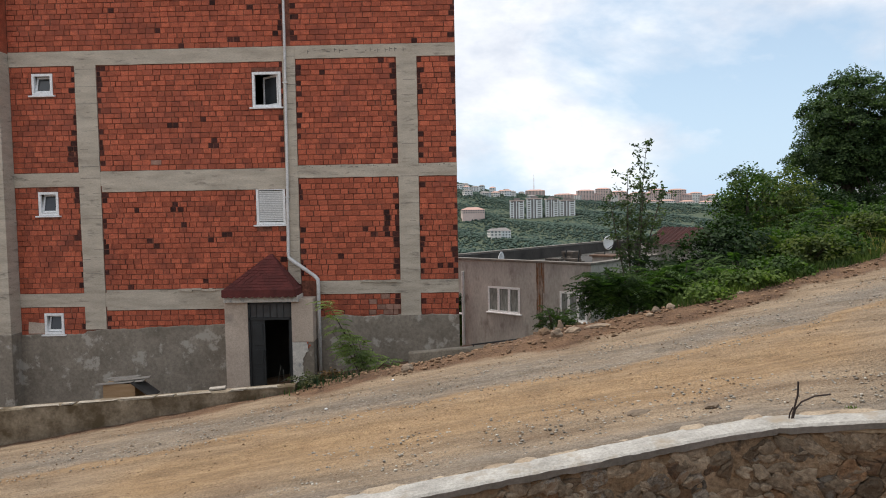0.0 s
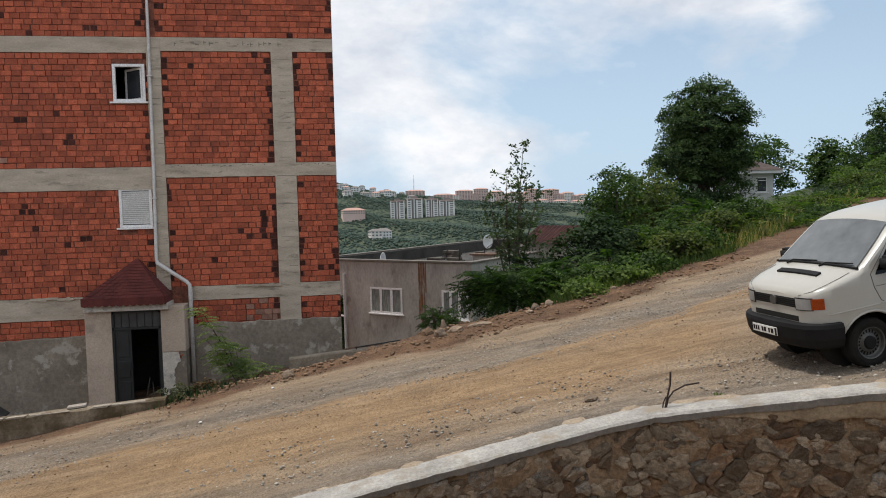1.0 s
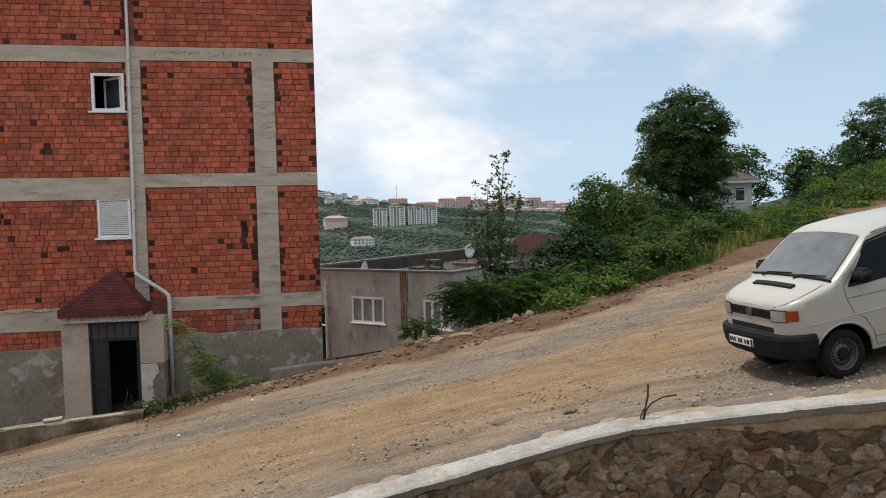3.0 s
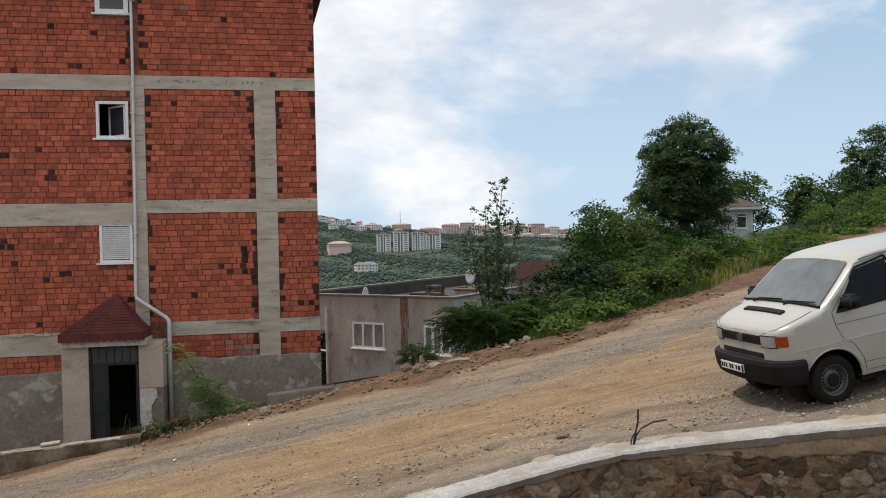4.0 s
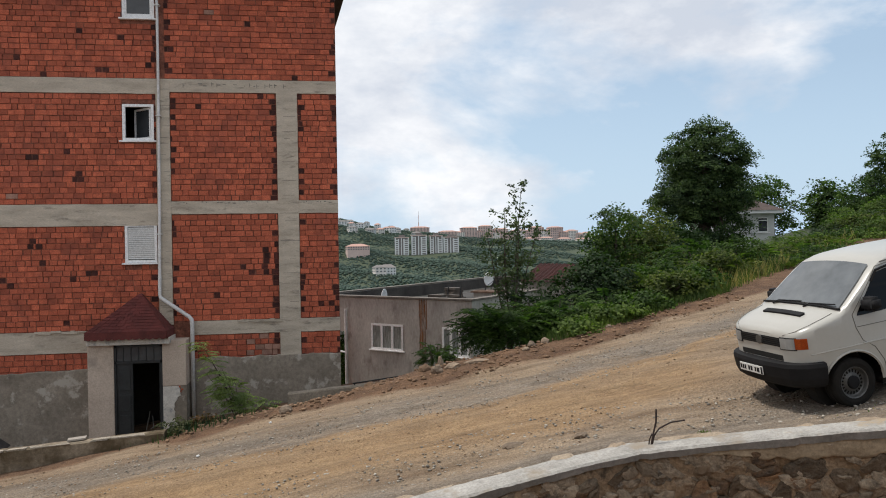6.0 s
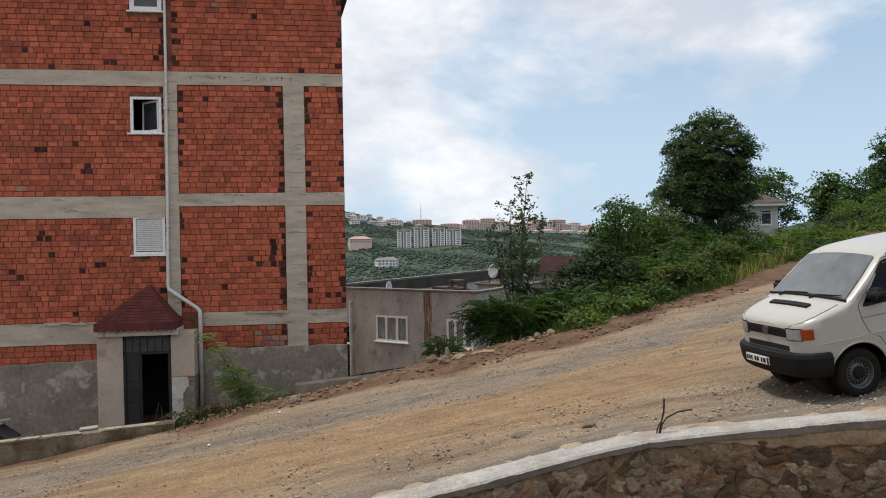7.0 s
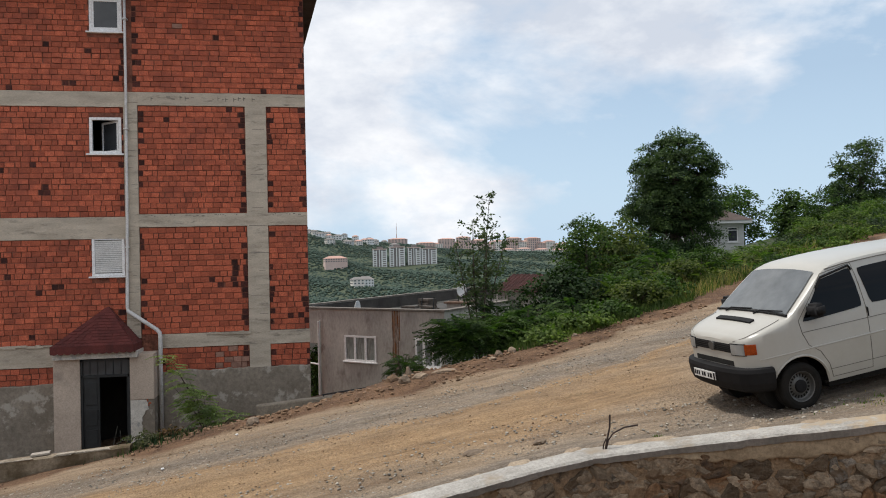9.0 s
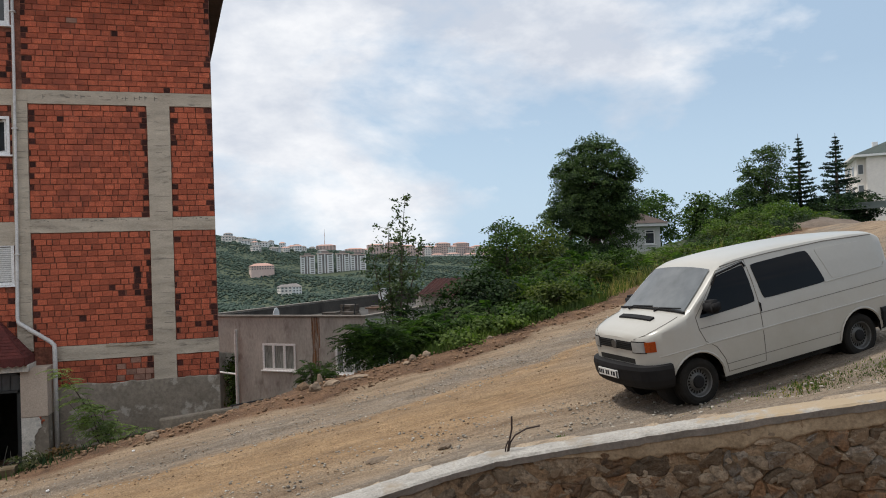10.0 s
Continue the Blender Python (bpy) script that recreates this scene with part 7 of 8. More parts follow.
# terracotta blocks on the ridge: bearing (x per metre of depth) and top height over the eye per metre
for u, el, w, wall in ((0.105, 0.0155, 34, M_PINK), (0.145, 0.0170, 34, M_PINK), (0.176, 0.0245, 30, M_PINK), (0.200, 0.0265, 26, M_PINK), (0.222, 0.0220, 28, M_PINK), (0.276, 0.0240, 26, M_PINK), (0.306, 0.0235, 26, M_PINK), (0.252, 0.0200, 26, M_CREAM), (0.331, 0.0185, 18, M_CREAM), (0.352, 0.0150, 16, M_CREAM), (0.160, 0.0150, 24, M_CREAM), (0.188, 0.0190, 22, M_PINK), (0.212, 0.0175, 22, M_CREAM), (0.236, 0.0170, 26, M_PINK), (0.264, 0.0190, 22, M_PINK), (0.291, 0.0190, 22, M_CREAM), (0.318, 0.0165, 20, M_PINK), (0.342, 0.0140, 18, M_PINK)):
    y = 1420.0
    top = 4.8 + el * y
    zb = land_z(u * y, y) - 4
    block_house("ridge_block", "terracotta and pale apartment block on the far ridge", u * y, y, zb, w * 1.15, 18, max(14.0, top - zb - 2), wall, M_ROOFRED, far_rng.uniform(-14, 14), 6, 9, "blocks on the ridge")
for u, el, w in ((0.292, 0.0085, 24), (0.318, 0.0070, 26), (0.345, 0.0060, 24), (0.268, 0.0080, 22)):
    y = 1330.0
    zb = land_z(u * y, y) - 6
    block_house("ridge_block", "low pale apartment block below the far ridge", u * y, y, zb, w, 15, max(9.0, 4.8 + el * y - zb - 2), M_CREAM, M_ROOFRED, far_rng.uniform(-10, 10), 6, 5, "blocks on the ridge")
block_house("villa", "pink villa with a red roof on the far hillside", 18.0, 960, -1.5, 30, 16, 5.5, M_PINK, M_ROOFRED, 10, 9, 2, "", "villa", 3.4)
block_house("white_house", "white house with a steep gable in the valley", 47.5, 790, -32, 17, 12, 12, M_TOWER, M_TOWERBACK, 8, 5, 4, "", "house", 3.5)
block_house("site_building", "low unfinished pale building beside the white towers", 60, 1010, -17, 16, 14, 9, M_CREAM, M_CREAM, 0, 4, 2, "", "building", 0.6)
for i in range(25):
    u = far_rng.uniform(-0.03, 0.10) if i < 24 else far_rng.uniform(0.02, 0.16)
    y = far_rng.uniform(1150, 1560) if i < 24 else far_rng.uniform(760, 850)
    w = far_rng.uniform(8, 16)
    block_house("hill_house", "small pale house among trees on the far hillside", u * y, y, land_z(u * y, y) + 2.0, w, 10, far_rng.uniform(5, 9), far_rng.choice((M_TOWER, M_CREAM, M_PALEWALL)), far_rng.choice((M_ROOFRED, M_TOWERBACK, M_TOWERBACK)), far_rng.uniform(-25, 25), 3, 2, "houses on the far hillside", "house")
mast_x, mast_y = 150.0, 1450.0
mast = thing("radio_mast", "thin red and white radio mast on the far hill", "mast", at=pose(mast_x, mast_y, land_z(mast_x, mast_y)))
for k in range(6):
    bm = bmesh.new()
    tube(bm, [(0, 0, k * 7.5), (0, 0, (k + 1) * 7.5)], 1.0 - 0.12 * k, 6)
    part("section", bm, M_TOWER if k % 2 else M_PINK, mast)


def far_woods(name, label, n, u0, u1, y0, y1, lo, hi, mat):
    ico = bmesh.new()
    bmesh.ops.create_icosphere(ico, subdivisions=1, radius=1.0)
    V = np.array([v.co[:] for v in ico.verts])
    ico.faces.ensure_lookup_table()
    F = np.array([[v.index for v in f.verts] for f in ico.faces])
    ico.free()
    y = np.sqrt(nprng.uniform(y0 ** 2, y1 ** 2, n))
    x = nprng.uniform(u0, u1, n) * y
    keep = ~((np.abs(x - 118) < 62) & (y > 968) & (y < 1002)) & ~((np.abs(x - 48) < 14) & (y > 770) & (y < 792))
    x, y = x[keep], y[keep]
    n = len(x)
    z = land(x, y)
    r = nprng.uniform(lo, hi, n)
    W = V[None] * (1 + 0.25 * nprng.normal(size=(n, len(V), 1))) * r[:, None, None] * np.array([1, 1, 0.6]) + np.stack([x, y, z + r * 0.5], 1)[:, None]
    verts = W.reshape(-1, 3)
    faces = (F[None] + (np.arange(n) * len(V))[:, None, None]).reshape(-1, 3)
    me = bpy.data.meshes.new(name)
    me.from_pydata(verts.tolist(), [], faces.tolist())
    me.materials.append(mat)
    me.polygons.foreach_set("use_smooth", np.ones(len(faces), dtype=bool))
    return tagged(new(name, me), label, "woods", kind="stuff")


far_woods("far_woods", "green woods and orchards on the far hillside, with haze in their bluish colour", 60000, -0.10, 0.46, 560, 1700, 0.8, 2.2, M_FARWOOD)
far_woods("valley_woods", "green trees filling the valley", 2600, -0.12, 0.5, 110, 560, 1.8, 3.6, M_LEAF_GREY)

# ---- pale house behind the big tree ----
ph = thing("pale_house", "pale grey house with a brown tiled hip roof among trees", "house", at=pose(32.65, 53.0, 0.6, 0, 0, -12))
WPH = (0.60, 1.45, 4.80, 6.00)
bm = bmesh.new()
panel_with_holes(bm, -2.6, 1.9, -1.5, 6.3, 0, 0.25, [WPH])
part("front_wall", bm, M_PALEWALL, ph)
bm = bmesh.new()
box(bm, -2.6, -2.35, 0.25, 8, -1.5, 6.3)
box(bm, 1.65, 1.9, 0.25, 8, -1.5, 6.3)
box(bm, -2.35, 1.65, 7.75, 8, -1.5, 6.3)
part("side_wall", bm, M_PALEWALL, ph)
part("eave", block(-3.1, 2.4, -0.5, 8.5, 6.3, 6.55), M_TOWER, ph, "white eave board")
bm = bmesh.new()
v = [bm.verts.new(c) for c in ((-3.2, -0.6, 6.55), (2.5, -0.6, 6.55), (2.5, 8.6, 6.55), (-3.2, 8.6, 6.55), (-0.9, 2.6, 7.9), (0.2, 2.6, 7.9), (-0.35, 6, 7.9))]
for q in ((0, 1, 5, 4), (1, 2, 6, 5), (2, 3, 6), (3, 0, 4, 6), (4, 5, 6), (3, 2, 1, 0)):
    bm.faces.new([v[i] for i in q])
part("roof", bm, M_ROOFBROWN, ph)
w = new("window")
w.parent = ph
bm = bmesh.new()
x0, x1, z0, z1 = WPH
for q in ((x0, x1, z0, z0 + 0.08), (x0, x1, z1 - 0.08, z1), (x0, x0 + 0.08, z0, z1), (x1 - 0.08, x1, z0, z1), (x0, x1, 5.72, 5.78)):
    box(bm, q[0], q[1], 0.05, 0.12, q[2], q[3])
part("window_frame", bm, M_WHITE, w)
bm = bmesh.new()
box(bm, x0 + 0.08, x1 - 0.08, 0.09, 0.10, z0 + 0.08, z1 - 0.08)
part("pane", bm, M_GLASS, w)
part("window_sill", block(x0 - 0.1, x1 + 0.1, -0.08, 0.05, z0 - 0.08, z0 - 0.01), M_WHITE, w)
part("chimney", block(-1.9, -1.2, 1.2, 1.9, 6.6, 8.1, 0.03), M_REDROOF, ph, "reddish brick chimney")

# ---- cream apartment house uphill ----
ap = thing("cream_apartments", "cream rendered apartment house with balconies and green roof", "apartment building", at=pose(87.0, 83.5, 0, 0, 0, -38))
part("wall", block(0, 16, 0, 12, 1.5, 17.3), M_CREAM, ap)
part("bay", block(1.1, 4.8, -1.5, 0, 1.5, 17.3), M_CREAM, ap)
part("eave", block(-0.7, 16.7, -2.2, 12.7, 17.3, 17.6), M_TOWER, ap)
bm = bmesh.new()
v = [bm.verts.new(c) for c in ((-0.7, -2.2, 17.6), (16.7, -2.2, 17.6), (16.7, 12.7, 17.6), (-0.7, 12.7, 17.6), (5.0, 5.5, 20.2), (11.0, 5.5, 20.2))]
for q in ((0, 1, 5, 4), (1, 2, 5), (2, 3, 4, 5), (3, 0, 4), (3, 2, 1, 0)):
    bm.faces.new([v[i] for i in q])
part("roof", bm, M_ROOFGREEN, ap)
for z in (6.0, 9.0, 12.0, 15.0):
    for x in (0.2, 8.2, 11.4):
        f_ = part("window", block(x - 0.08, x + 0.68, -0.06, 0.0, z - 0.08, z + 1.38), M_WHITE, ap)
        part("pane", block(x, x + 0.60, -0.08, -0.061, z, z + 1.3), M_FARPANE, f_)
    for y in (2.5, 7.0):
        f_ = part("window", block(-0.06, 0.0, y - 0.08, y + 1.08, z - 0.08, z + 1.38), M_WHITE, ap)
        part("pane", block(-0.08, -0.061, y, y + 1.0, z, z + 1.3), M_FARPANE, f_)
    f_ = part("balcony_door", block(4.86, 5.9, -0.06, 0.0, z - 0.85, z + 1.38), M_WHITE, ap)
    part("pane", block(4.94, 5.82, -0.08, -0.061, z - 0.78, z + 1.3), M_FARPANE, f_)
    b_ = part("balcony", block(4.82, 7.3, -1.5, -0.01, z - 1.0, z - 0.85), M_TOWER, ap)
    bm = bmesh.new()
    for i in range(13):
        xx = 4.87 + i * 0.2
        tube(bm, [(xx, -1.45, z - 0.85), (xx, -1.45, z + 0.05)], 0.015, 4)
    tube(bm, [(4.82, -1.45, z + 0.05), (7.3, -1.45, z + 0.05)], 0.03, 4)
    part("railing", bm, M_WHITE, b_)
    part("awning", block(4.82, 7.4, -1.7, -0.01, z + 1.55, z + 1.65), M_TOWERBACK, ap)
for x, y in ((2.6, 3.0), (7.5, 4.5)):
    part("chimney", block(x, x + 0.7, y, y + 0.7, 18.0, 19.9, 0.03), M_TOWER, ap)
# carport beside it
cp = thing("carport", "low open carport with a dark green sheet roof", "carport", at=pose(41.0, 38.0, 6.3, 0, 0, -20))
bm = bmesh.new()
v = [bm.verts.new(c) for c in ((-2.6, -1.6, 0.7), (3.6, -1.6, 0.9), (3.6, 2.4, 1.5), (-2.6, 2.4, 1.3))]
bm.faces.new(v)
bmesh.ops.solidify(bm, geom=bm.faces[:], thickness=0.08)
part("roof", bm, M_ROOFGREEN, cp)
for x, y in ((-2.4, -1.4), (3.4, -1.4), (-2.4, 2.2), (3.4, 2.2)):
    bm = bmesh.new()
    tube(bm, [(x, y, -1.6), (x, y, 0.75)], 0.05, 6)
    part("post", bm, M_STEEL, cp)
# earth mound at the top of the road
bm = bmesh.new()
bmesh.ops.create_grid(bm, x_segments=28, y_segments=20, size=1.0)
for v in bm.verts:
    r = math.hypot(v.co.x, v.co.y)
    h = max(0.0, 1 - r * r) ** 1.2 * (1 + 0.35 * noise.noise(v.co * 3))
    x, y = 25.8 + v.co.x * 3.4, 26.6 + v.co.y * 2.0
    v.co = Vector((x, y, land_z(x, y) - 0.12 + 0.45 * h))
M_MOUND = surface("mound_earth", (0.10, 0.076, 0.058), (0.18, 0.138, 0.105), 1.5, 12.0, 0.95, 0.8, 0.03)
tagged(part("earth_mound", bm, M_MOUND, None, smooth=True), "heap of brown earth at the top of the road", "mound")

# ---- bricks of the front, laid in courses ----
def course_bricks():
    """Every brick as x0, x1, z0, z1, sort (0 clay, 1 hollow end with its holes' shade in the colour, 2 mortar-smeared).
    """
    rng = random.Random(21)
    out = []
    panels = [  # x0, x1, z0, z1, brick length
        (X0 + 0.02, -9.78, 5.98, 8.78, 0.235), (-9.19, -4.23, 6.00, 8.78, 0.235), (-3.88, -1.23, 6.06, 8.83, 0.225), (-0.68, X1, 6.06, 8.83, 0.225),
        (X0 + 0.02, -9.78, 2.74, 5.59, 0.225), (-9.19, -4.23, 2.81, 5.43, 0.225), (-3.88, -1.23, 2.98, 5.71, 0.225), (-0.68, X1, 2.98, 5.71, 0.225),
        (X0 + 0.02, -9.78, 1.60, 2.36, 0.22), (-9.19, -5.78, 1.55, 2.25, 0.22), (-3.44, -1.23, 1.9, 2.61, 0.225), (-0.68, X1, 1.9, 2.61, 0.225),
        (X0 + 0.02, -4.20, 9.18, TOP - 0.02, 0.235), (-4.0, X1, 9.18, TOP - 0.02, 0.26)]
    spots = [(-7.2, 7.1), (-6.2, 6.6), (-6.4, 7.25), (-7.6, 9.6), (-1.6, 4.6), (-1.55, 4.1), (-1.4, 3.9), (-1.65, 4.3), (-0.1, 3.3), (-6.6, 4.6), (-5.9, 4.2), (-7.3, 4.9), (-7.9, 4.0), (-9.9, 7.3), (-5.6, 9.3), (-6.9, 9.3), (-4.4, 10.3), (-4.35, 10.0), (-8.6, 11.2), (-4.3, 11.2), (-4.3, 10.7), (-4.35, 9.5), (-9.95, 6.6), (-9.95, 6.3)]
    for x0, x1, z0, z1, ln in panels:
        n = max(1, round((z1 - z0) / 0.140))
        h = (z1 - z0) / n
        for r in range(n):
            za = z0 + r * h
            x = x0 - (0.5 * ln if r % 2 else 0.0) * (0.6 + 0.8 * rng.random())
            sag = rng.uniform(-0.003, 0.003)
            while x < x1 - 0.02:
                w = ln * rng.choice((0.62, 0.82, 0.9, 0.95, 1.0, 1.05, 1.2)) if ln < 0.28 else ln * rng.choice((0.6, 0.9, 1.0, 1.25, 1.9))
                xa, xb = max(x, x0), min(x + w, x1)
                x += w
                if xb - xa < 0.035:
                    continue
                zb = za + h - 0.010 + rng.uniform(-0.009, 0.004)
                z_a = za + 0.003 + sag + rng.uniform(-0.002, 0.004)
                j = rng.choice((0.006, 0.008, 0.010, 0.014, 0.020, 0.034))
                cuts = [(xa + j * 0.5, xb - j * 0.5)]
                for hx0, hx1, hz0, hz1 in holes:
                    if z_a < hz1 + 0.005 and zb > hz0 - 0.05:
                        cuts = [q for a, b in cuts for q in ((a, min(b, hx0 - 0.012)), (max(a, hx1 + 0.012), b)) if q[1] - q[0] > 0.03]
                for a, b in cuts:
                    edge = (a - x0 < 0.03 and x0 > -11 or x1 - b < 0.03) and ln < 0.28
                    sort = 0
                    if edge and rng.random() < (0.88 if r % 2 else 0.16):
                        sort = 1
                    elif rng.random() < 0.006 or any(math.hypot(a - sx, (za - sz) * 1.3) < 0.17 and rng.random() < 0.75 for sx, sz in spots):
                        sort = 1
                    elif z1 < 2.7 and -2.2 < a < -1.2 and rng.random() < 0.45:
                        sort = 2
                    elif rng.random() < 0.0008:
                        sort = 2
                    if sort == 1 and b - a > 0.15 and not (a - x0 < 0.03 or x1 - b < 0.03):
                        out.append((a + 0.145, b, z_a, zb, 0)) if b - a > 0.19 else None
                        b = a + 0.135
                    elif sort == 1 and b - a > 0.185:
                        if a - x0 < 0.03:
                            k_ = rng.uniform(0.07, 0.13)
                            out.append((a + k_ + 0.008, b, z_a, zb, 0))
                            b = a + k_
                        elif x1 - b < 0.03:
                            k_ = rng.uniform(0.07, 0.13)
                            out.append((a, b - k_ - 0.008, z_a, zb, 0))
                            a = b - k_
                    out.append((a, b, z_a, zb, sort))
    return out, rng


bricks, rng = course_bricks()
singles = [b for b in bricks if b[4] == 0 and -3.88 < b[0] < -1.25 and 3.0 < b[2] < 5.6][:298]
chosen = set(singles)
joined = {0: [], 1: [], 2: []}


def brick_faces(a, b, z0, z1, front, back):
    """The front and the four reveals of a brick with a small arris."""
    c = 0.004
    o = [(a, back, z0), (b, back, z0), (b, back, z1), (a, back, z1)]
    m_ = [(a, front + c, z0), (b, front + c, z0), (b, front + c, z1), (a, front + c, z1)]
    f = [(a + c, front, z0 + c), (b - c, front, z0 + c), (b - c, front, z1 - c), (a + c, front, z1 - c)]
    return o, m_, f


def brick_mesh(name, items, material, parent, kind=""):
    verts, faces = [], []
    for a, b, z0, z1, sort in items:
        front = FY + rng.uniform(-0.010, 0.006) + (0.0 if sort == 0 else 0.009 if sort == 1 else 0.0)
        o, m_, f = brick_faces(a, b, z0, z1, front, FY + 0.0155)
        n = len(verts)
        verts += o + m_ + f
        faces.append((n + 8, n + 9, n + 10, n + 11))
        for k in range(4):
            q = (k + 1) % 4
            faces += [(n + k, n + q, n + 4 + q, n + 4 + k), (n + 4 + k, n + 4 + q, n + 8 + q, n + 8 + k)]
    me = bpy.data.meshes.new(name)
    me.from_pydata(verts, [], faces)
    me.materials.append(material)
    ob = new(name, me)
    ob.parent = parent
    return tagged(ob, kind=kind)


for b in bricks:
    if b not in chosen:
        joined[b[4]].append(b)
brick_mesh("brickwork", joined[0], M_BRICK, building, "stuff")
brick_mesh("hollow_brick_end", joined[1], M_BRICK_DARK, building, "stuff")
brick_mesh("smeared_brick", joined[2], M_BRICK_GREY, building, "stuff")
kinds = {}
for a, b, z0, z1, sort in singles:
    key = (round((b - a) / 0.02), round((z1 - z0) / 0.004))
    if key not in kinds:
        w, h = key[0] * 0.02, key[1] * 0.004
        o, m_, f = brick_faces(0, w, 0, h, 0.0, 0.016)
        me = bpy.data.meshes.new("brick")
        me.from_pydata(o + m_ + f, [], [(8, 9, 10, 11)] + [q for k in range(4) for q in ((k, (k + 1) % 4, 4 + (k + 1) % 4, 4 + k), (4 + k, 4 + (k + 1) % 4, 8 + (k + 1) % 4, 8 + k))])
        me.materials.append(M_BRICK)
        kinds[key] = me
    ob = new("brick", kinds[key])
    ob.parent = building
    ob.matrix_basis = pose(a, FY + rng.uniform(-0.006, 0.0), z0)

# ---- stones of the retaining wall ----
rng = random.Random(77)
M_STONE_RUST = surface("rusty_stone", (0.15, 0.085, 0.045), (0.34, 0.205, 0.11), 7.0, 26.0, 0.95, 1.0, 0.05, stain=(0.12, 0.09, 0.065), stain_scale=4.0, stain_at=(0.5, 0.62), spread=0.4, contrast=0.45)


def clip_cell(poly, mx, mz, nx_, nz_):
    """Keeps the side of a polygon that lies behind the line through (mx, mz) with the normal (nx_, nz_)."""
    out = []
    for i in range(len(poly)):
        p, q = poly[i], poly[(i + 1) % len(poly)]
        dp, dq = (p[0] - mx) * nx_ + (p[1] - mz) * nz_, (q[0] - mx) * nx_ + (q[1] - mz) * nz_
        if dp <= 0:
            out.append(p)
        if dp * dq < 0:
            t = dp / (dp - dq)
            out.append((p[0] + (q[0] - p[0]) * t, p[1] + (q[1] - p[1]) * t))
    return out


# seeds in the plane of the wall: distance along x, and depth below the coping
seeds = []
for r_ in range(-1, 9):
    xx = -0.5 + 0.14 * (r_ % 2)
    while xx < 11.0:
        seeds.append((xx + rng.uniform(-0.12, 0.12), 0.12 + r_ * 0.165 + rng.uniform(-0.09, 0.09)))
        xx += rng.uniform(0.15, 0.42)
count = 0
for sx_, sz_ in sorted(seeds, key=lambda q: q[1]):
    band = 0.05 + 0.20 * float(smooth01((sx_ - 4.6) / 1.6))
    if not (0.1 < sx_ < 10.4) or sz_ < band or count >= 298 or sz_ > 1.45:
        continue
    if rng.random() < (0.22 if sx_ < 4.4 and sz_ < 0.5 else 0.05):
        continue
    cell = [(sx_ - 0.4, sz_ - 0.35), (sx_ + 0.4, sz_ - 0.35), (sx_ + 0.4, sz_ + 0.35), (sx_ - 0.4, sz_ + 0.35)]
    for ox, oz in seeds:
        if (ox, oz) != (sx_, sz_) and abs(ox - sx_) < 0.8 and abs(oz - sz_) < 0.7:
            L_ = math.hypot(ox - sx_, oz - sz_)
            cell = clip_cell(cell, (ox + sx_) / 2, (oz + sz_) / 2, (ox - sx_) / L_, (oz - sz_) / L_)
    cell = clip_cell(cell, 0, 0.015, 0, -1)
    if len(cell) < 3:
        continue
    cx_, cz_ = sum(p[0] for p in cell) / len(cell), sum(p[1] for p in cell) / len(cell)
    gap = rng.uniform(0.93, 1.08)
    bm = bmesh.new()
    sunk_ = rng.uniform(-0.010, 0.022) + 0.014 * float(1 - smooth01((cx_ - 3.6) / 1.2))
    prof = ((1.0, 0.05), (1.0, 0.006 + sunk_), (0.93, -0.012 - rng.uniform(0, 0.014) + sunk_), (0.66, -0.018 - rng.uniform(0, 0.025) + sunk_), (0.30, -0.016 - rng.uniform(0, 0.03) + sunk_))
    # the outline, with each side broken once
    ring0 = []
    for i, p in enumerate(cell):
        q = cell[(i + 1) % len(cell)]
        ring0.append(p)
        for k in (rng.uniform(0.2, 0.4), rng.uniform(0.55, 0.8)):
            ring0.append((p[0] + (q[0] - p[0]) * k + rng.uniform(-0.016, 0.016), p[1] + (q[1] - p[1]) * k + rng.uniform(-0.016, 0.016)))
    # worn corners
    ring0 = [(p[0] + (q[0] - p[0]) * k, p[1] + (q[1] - p[1]) * k) for p, q in zip(ring0, ring0[1:] + ring0[:1]) for k in (0.28, 0.72)]
    ring0 = [((p[0] + q[0]) / 2, (p[1] + q[1]) / 2) for p, q in zip(ring0, ring0[1:] + ring0[:1])]
    d = wall_point(cx_ + 0.05, 0) - wall_point(cx_ - 0.05, 0)
    yaw = math.atan2(d.y, d.x)
    rings = []
    for f_, o_ in prof:
        ring = []
        for px_, pz_ in ring0:
            ax_, az_ = (px_ - cx_) * gap * f_, (pz_ - cz_) * gap * f_
            ring.append(bm.verts.new((ax_, o_ + 0.020 * noise.noise((ax_ * 11 + cx_ * 7, az_ * 11, cz_ * 9)) * (f_ < 1), -az_ + 0.158 * ax_)))
        rings.append(ring)
    for r0, r1 in zip(rings, rings[1:]):
        for k in range(len(r0)):
            bm.faces.new((r0[k], r0[(k + 1) % len(r0)], r1[(k + 1) % len(r0)], r1[k]))
    bm.faces.new(rings[-1])
    for v in bm.verts:
        k_ = noise.noise((v.co.x * 9 + cx_ * 3, v.co.z * 9, cz_ * 5)) * 0.03
        v.co += Vector((k_, k_ * 0.8 if v.co.y < 0.03 else 0, k_))
    bmesh.ops.recalc_face_normals(bm, faces=bm.faces[:])
    ob = part("stone", bm, rng.choice((M_STONE, M_STONE, M_STONE_GREY, M_STONE_RUST)), retaining_wall)
    p = wall_point(cx_, -0.132 - 0.016 * cz_)
    ob.matrix_basis = pose(p.x, p.y, coping_z(cx_) - 0.10 - cz_, 0, 0, math.degrees(yaw))
    count += 1

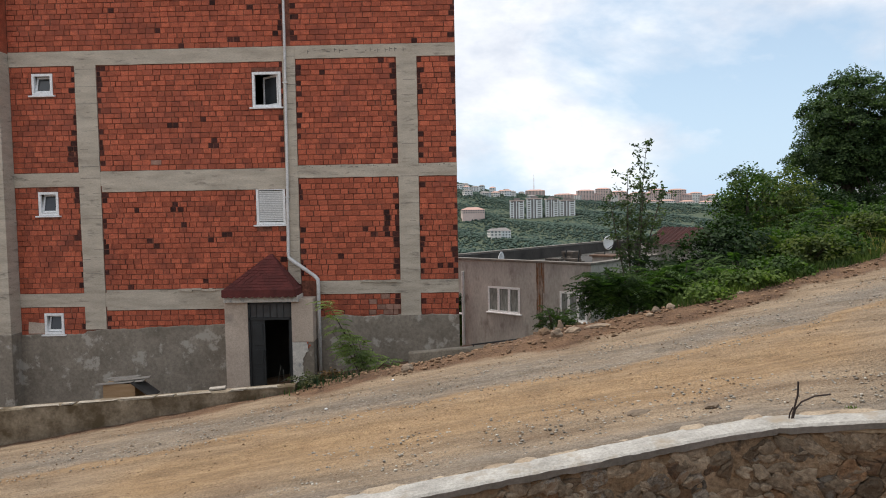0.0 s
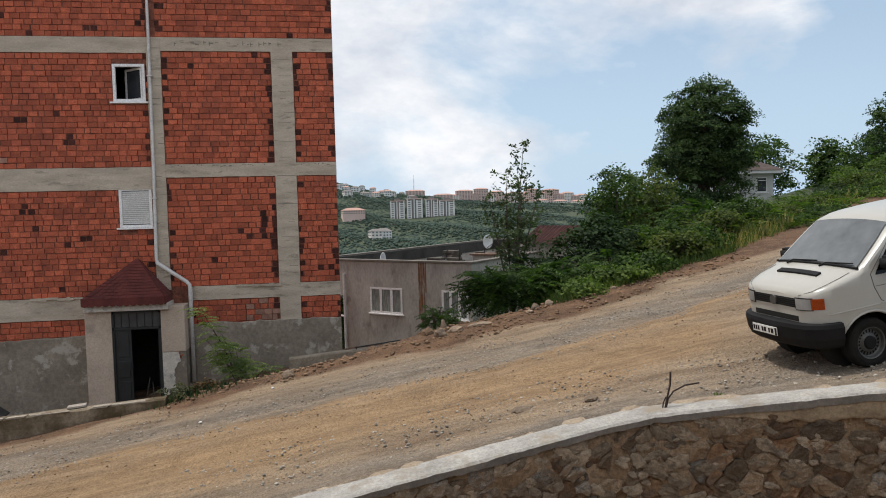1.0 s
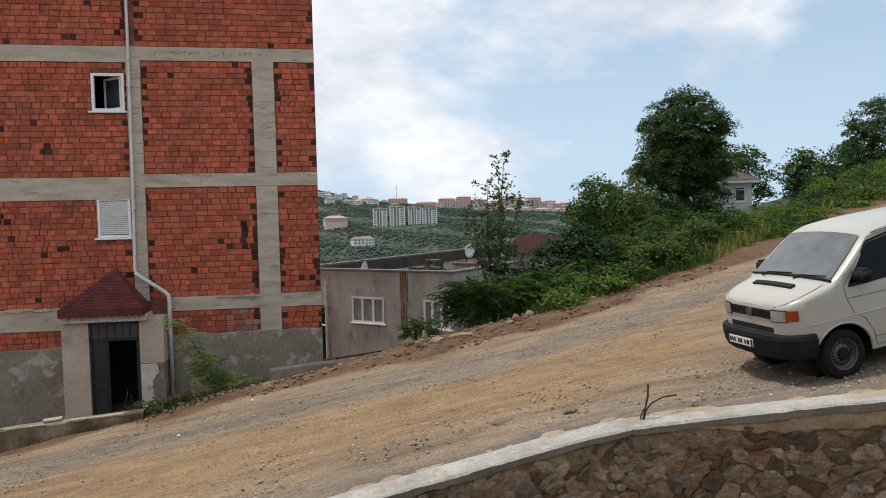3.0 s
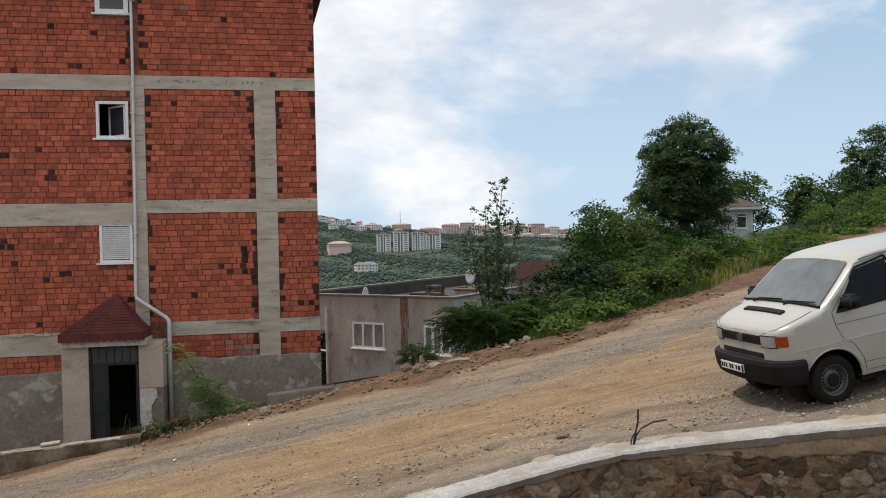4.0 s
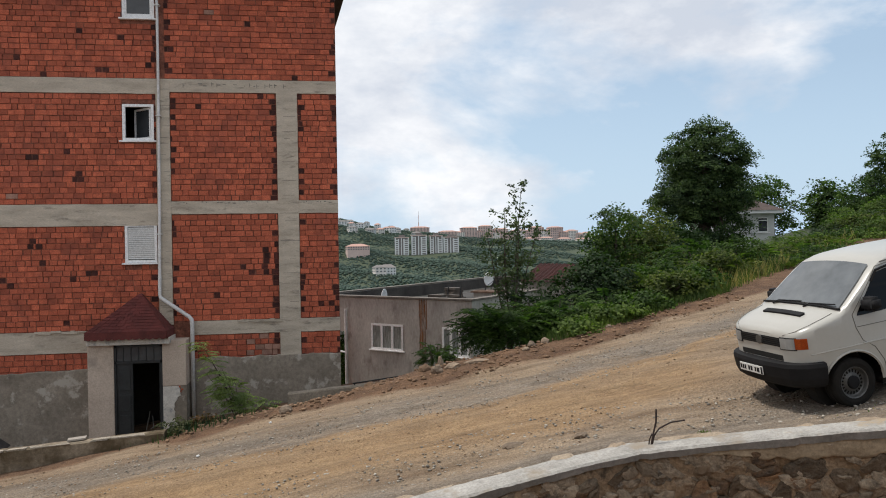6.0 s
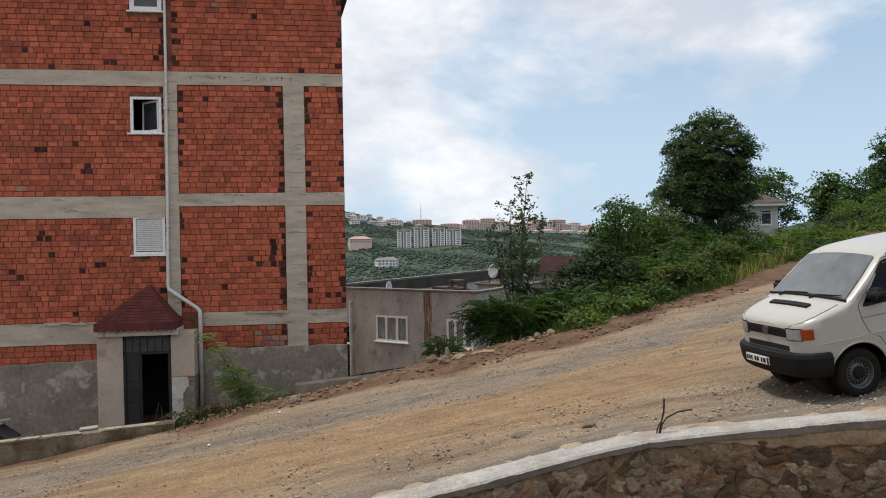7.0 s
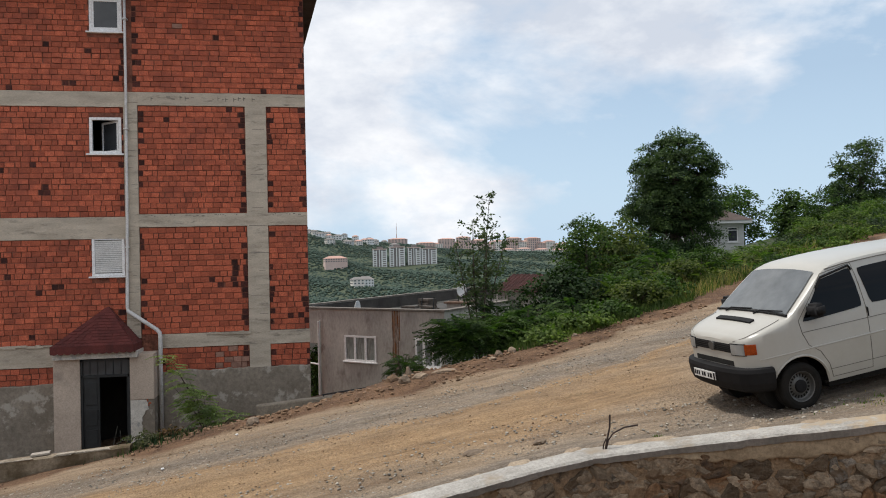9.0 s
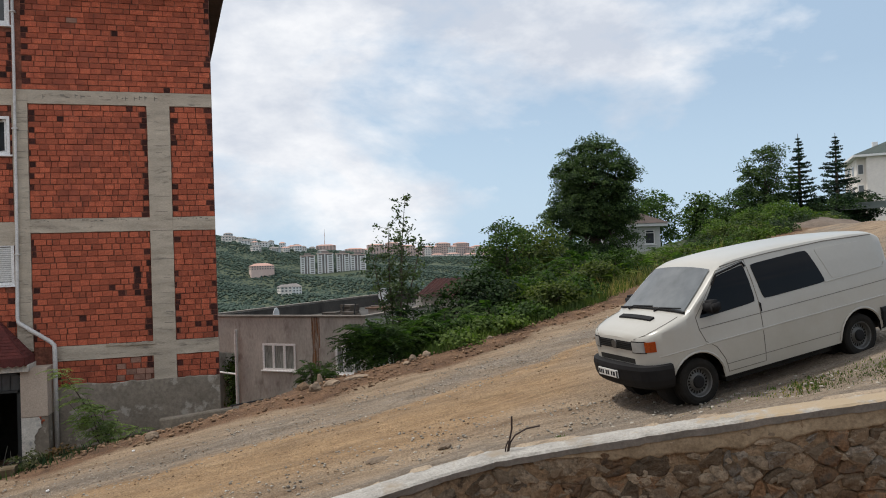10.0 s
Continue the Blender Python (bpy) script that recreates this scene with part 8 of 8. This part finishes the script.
# ---- mortar smeared over the stones ----
rng = random.Random(123)
bm = bmesh.new()
for i in range(330):
    cx_ = rng.uniform(0.4, 10.2)
    cz_ = rng.uniform(0.03, 1.15)
    r_, tall, n = rng.uniform(0.03, 0.11), rng.uniform(0.45, 1.1), rng.randint(8, 13)
    d = wall_point(cx_ + 0.05, 0) - wall_point(cx_ - 0.05, 0)
    m_ = Matrix.Translation(wall_point(cx_, -0.150 - 0.018 * cz_) + Vector((0, 0, coping_z(cx_) - 0.10 - cz_))) @ Matrix.Rotation(math.atan2(d.y, d.x), 4, "Z")
    lean = rng.uniform(-0.5, 0.5)
    rings = []
    for f_, o_ in ((1.0, 0.035), (0.9, -0.004), (0.5, -0.012)):
        ring = []
        for k in range(n):
            a = 2 * math.pi * k / n
            q = r_ * f_ * (1 + 0.45 * noise.noise((math.cos(a) * 1.7 + i * 3.1, math.sin(a) * 1.7, 0.5)))
            ux, uz = q * math.cos(a) * 1.35, q * math.sin(a) * tall
            ring.append(bm.verts.new(m_ @ Vector((ux, o_ + 0.012 * noise.noise((ux * 15, uz * 15, i)), uz + lean * ux))))
        rings.append(ring)
    for r0, r1 in zip(rings, rings[1:]):
        for k in range(n):
            bm.faces.new((r0[k], r0[(k + 1) % n], r1[(k + 1) % n], r1[k]))
    bm.faces.new(rings[-1])
bmesh.ops.recalc_face_normals(bm, faces=bm.faces[:])
M_SMEAR = surface("smeared_mortar", (0.17, 0.125, 0.082), (0.37, 0.30, 0.215), 3.5, 22.0, 0.95, 1.0, 0.03, stain=(0.09, 0.07, 0.05), stain_scale=5.0, stain_at=(0.56, 0.68), spread=0.3, contrast=0.5)
part("mortar_smear", bm, M_SMEAR, retaining_wall, "lumps of mortar smeared over the stones", kind="stuff")

# the trowelled band under the coping, with a ragged lower edge
bm = bmesh.new()
prev = None
for i in range(180):
    x = 4.3 + i * 0.04
    grow = float(smooth01((x - 4.3) / 1.5))
    deep = 0.03 + grow * (0.19 + 0.09 * noise.noise((x * 2.1, 0.3, 5.0)) + 0.06 * noise.noise((x * 6.3, 1.3, 5.0)) + 0.03 * noise.noise((x * 17.0, 2.3, 5.0)))
    top = coping_z(x) - 0.075
    ring = []
    for k in range(9):
        u = k / 8
        bump = 0.008 * noise.noise((x * 3.1, u * 1.9, 2.0)) + 0.004 * noise.noise((x * 13.0, u * 7.0, 6.0))
        off = -0.160 - 0.012 * u + bump + (0.05 if k == 8 else 0.0)
        ring.append(bm.verts.new(wall_point(x, off) + Vector((0, 0, top - deep * min(1.0, u * 1.08)))))
    if prev:
        for k in range(8):
            bm.faces.new((prev[k], ring[k], ring[k + 1], prev[k + 1]))
    prev = ring
bmesh.ops.recalc_face_normals(bm, faces=bm.faces[:])
M_BAND = surface("trowelled_mortar", (0.25, 0.185, 0.115), (0.42, 0.335, 0.225), 1.6, 20.0, 0.95, 0.5, 0.015, stain=(0.15, 0.105, 0.062), stain_scale=2.2, stain_at=(0.52, 0.70), contrast=0.4)
part("mortar_band", bm, M_BAND, retaining_wall, "smooth tan mortar band with rusty stains", smooth=True)
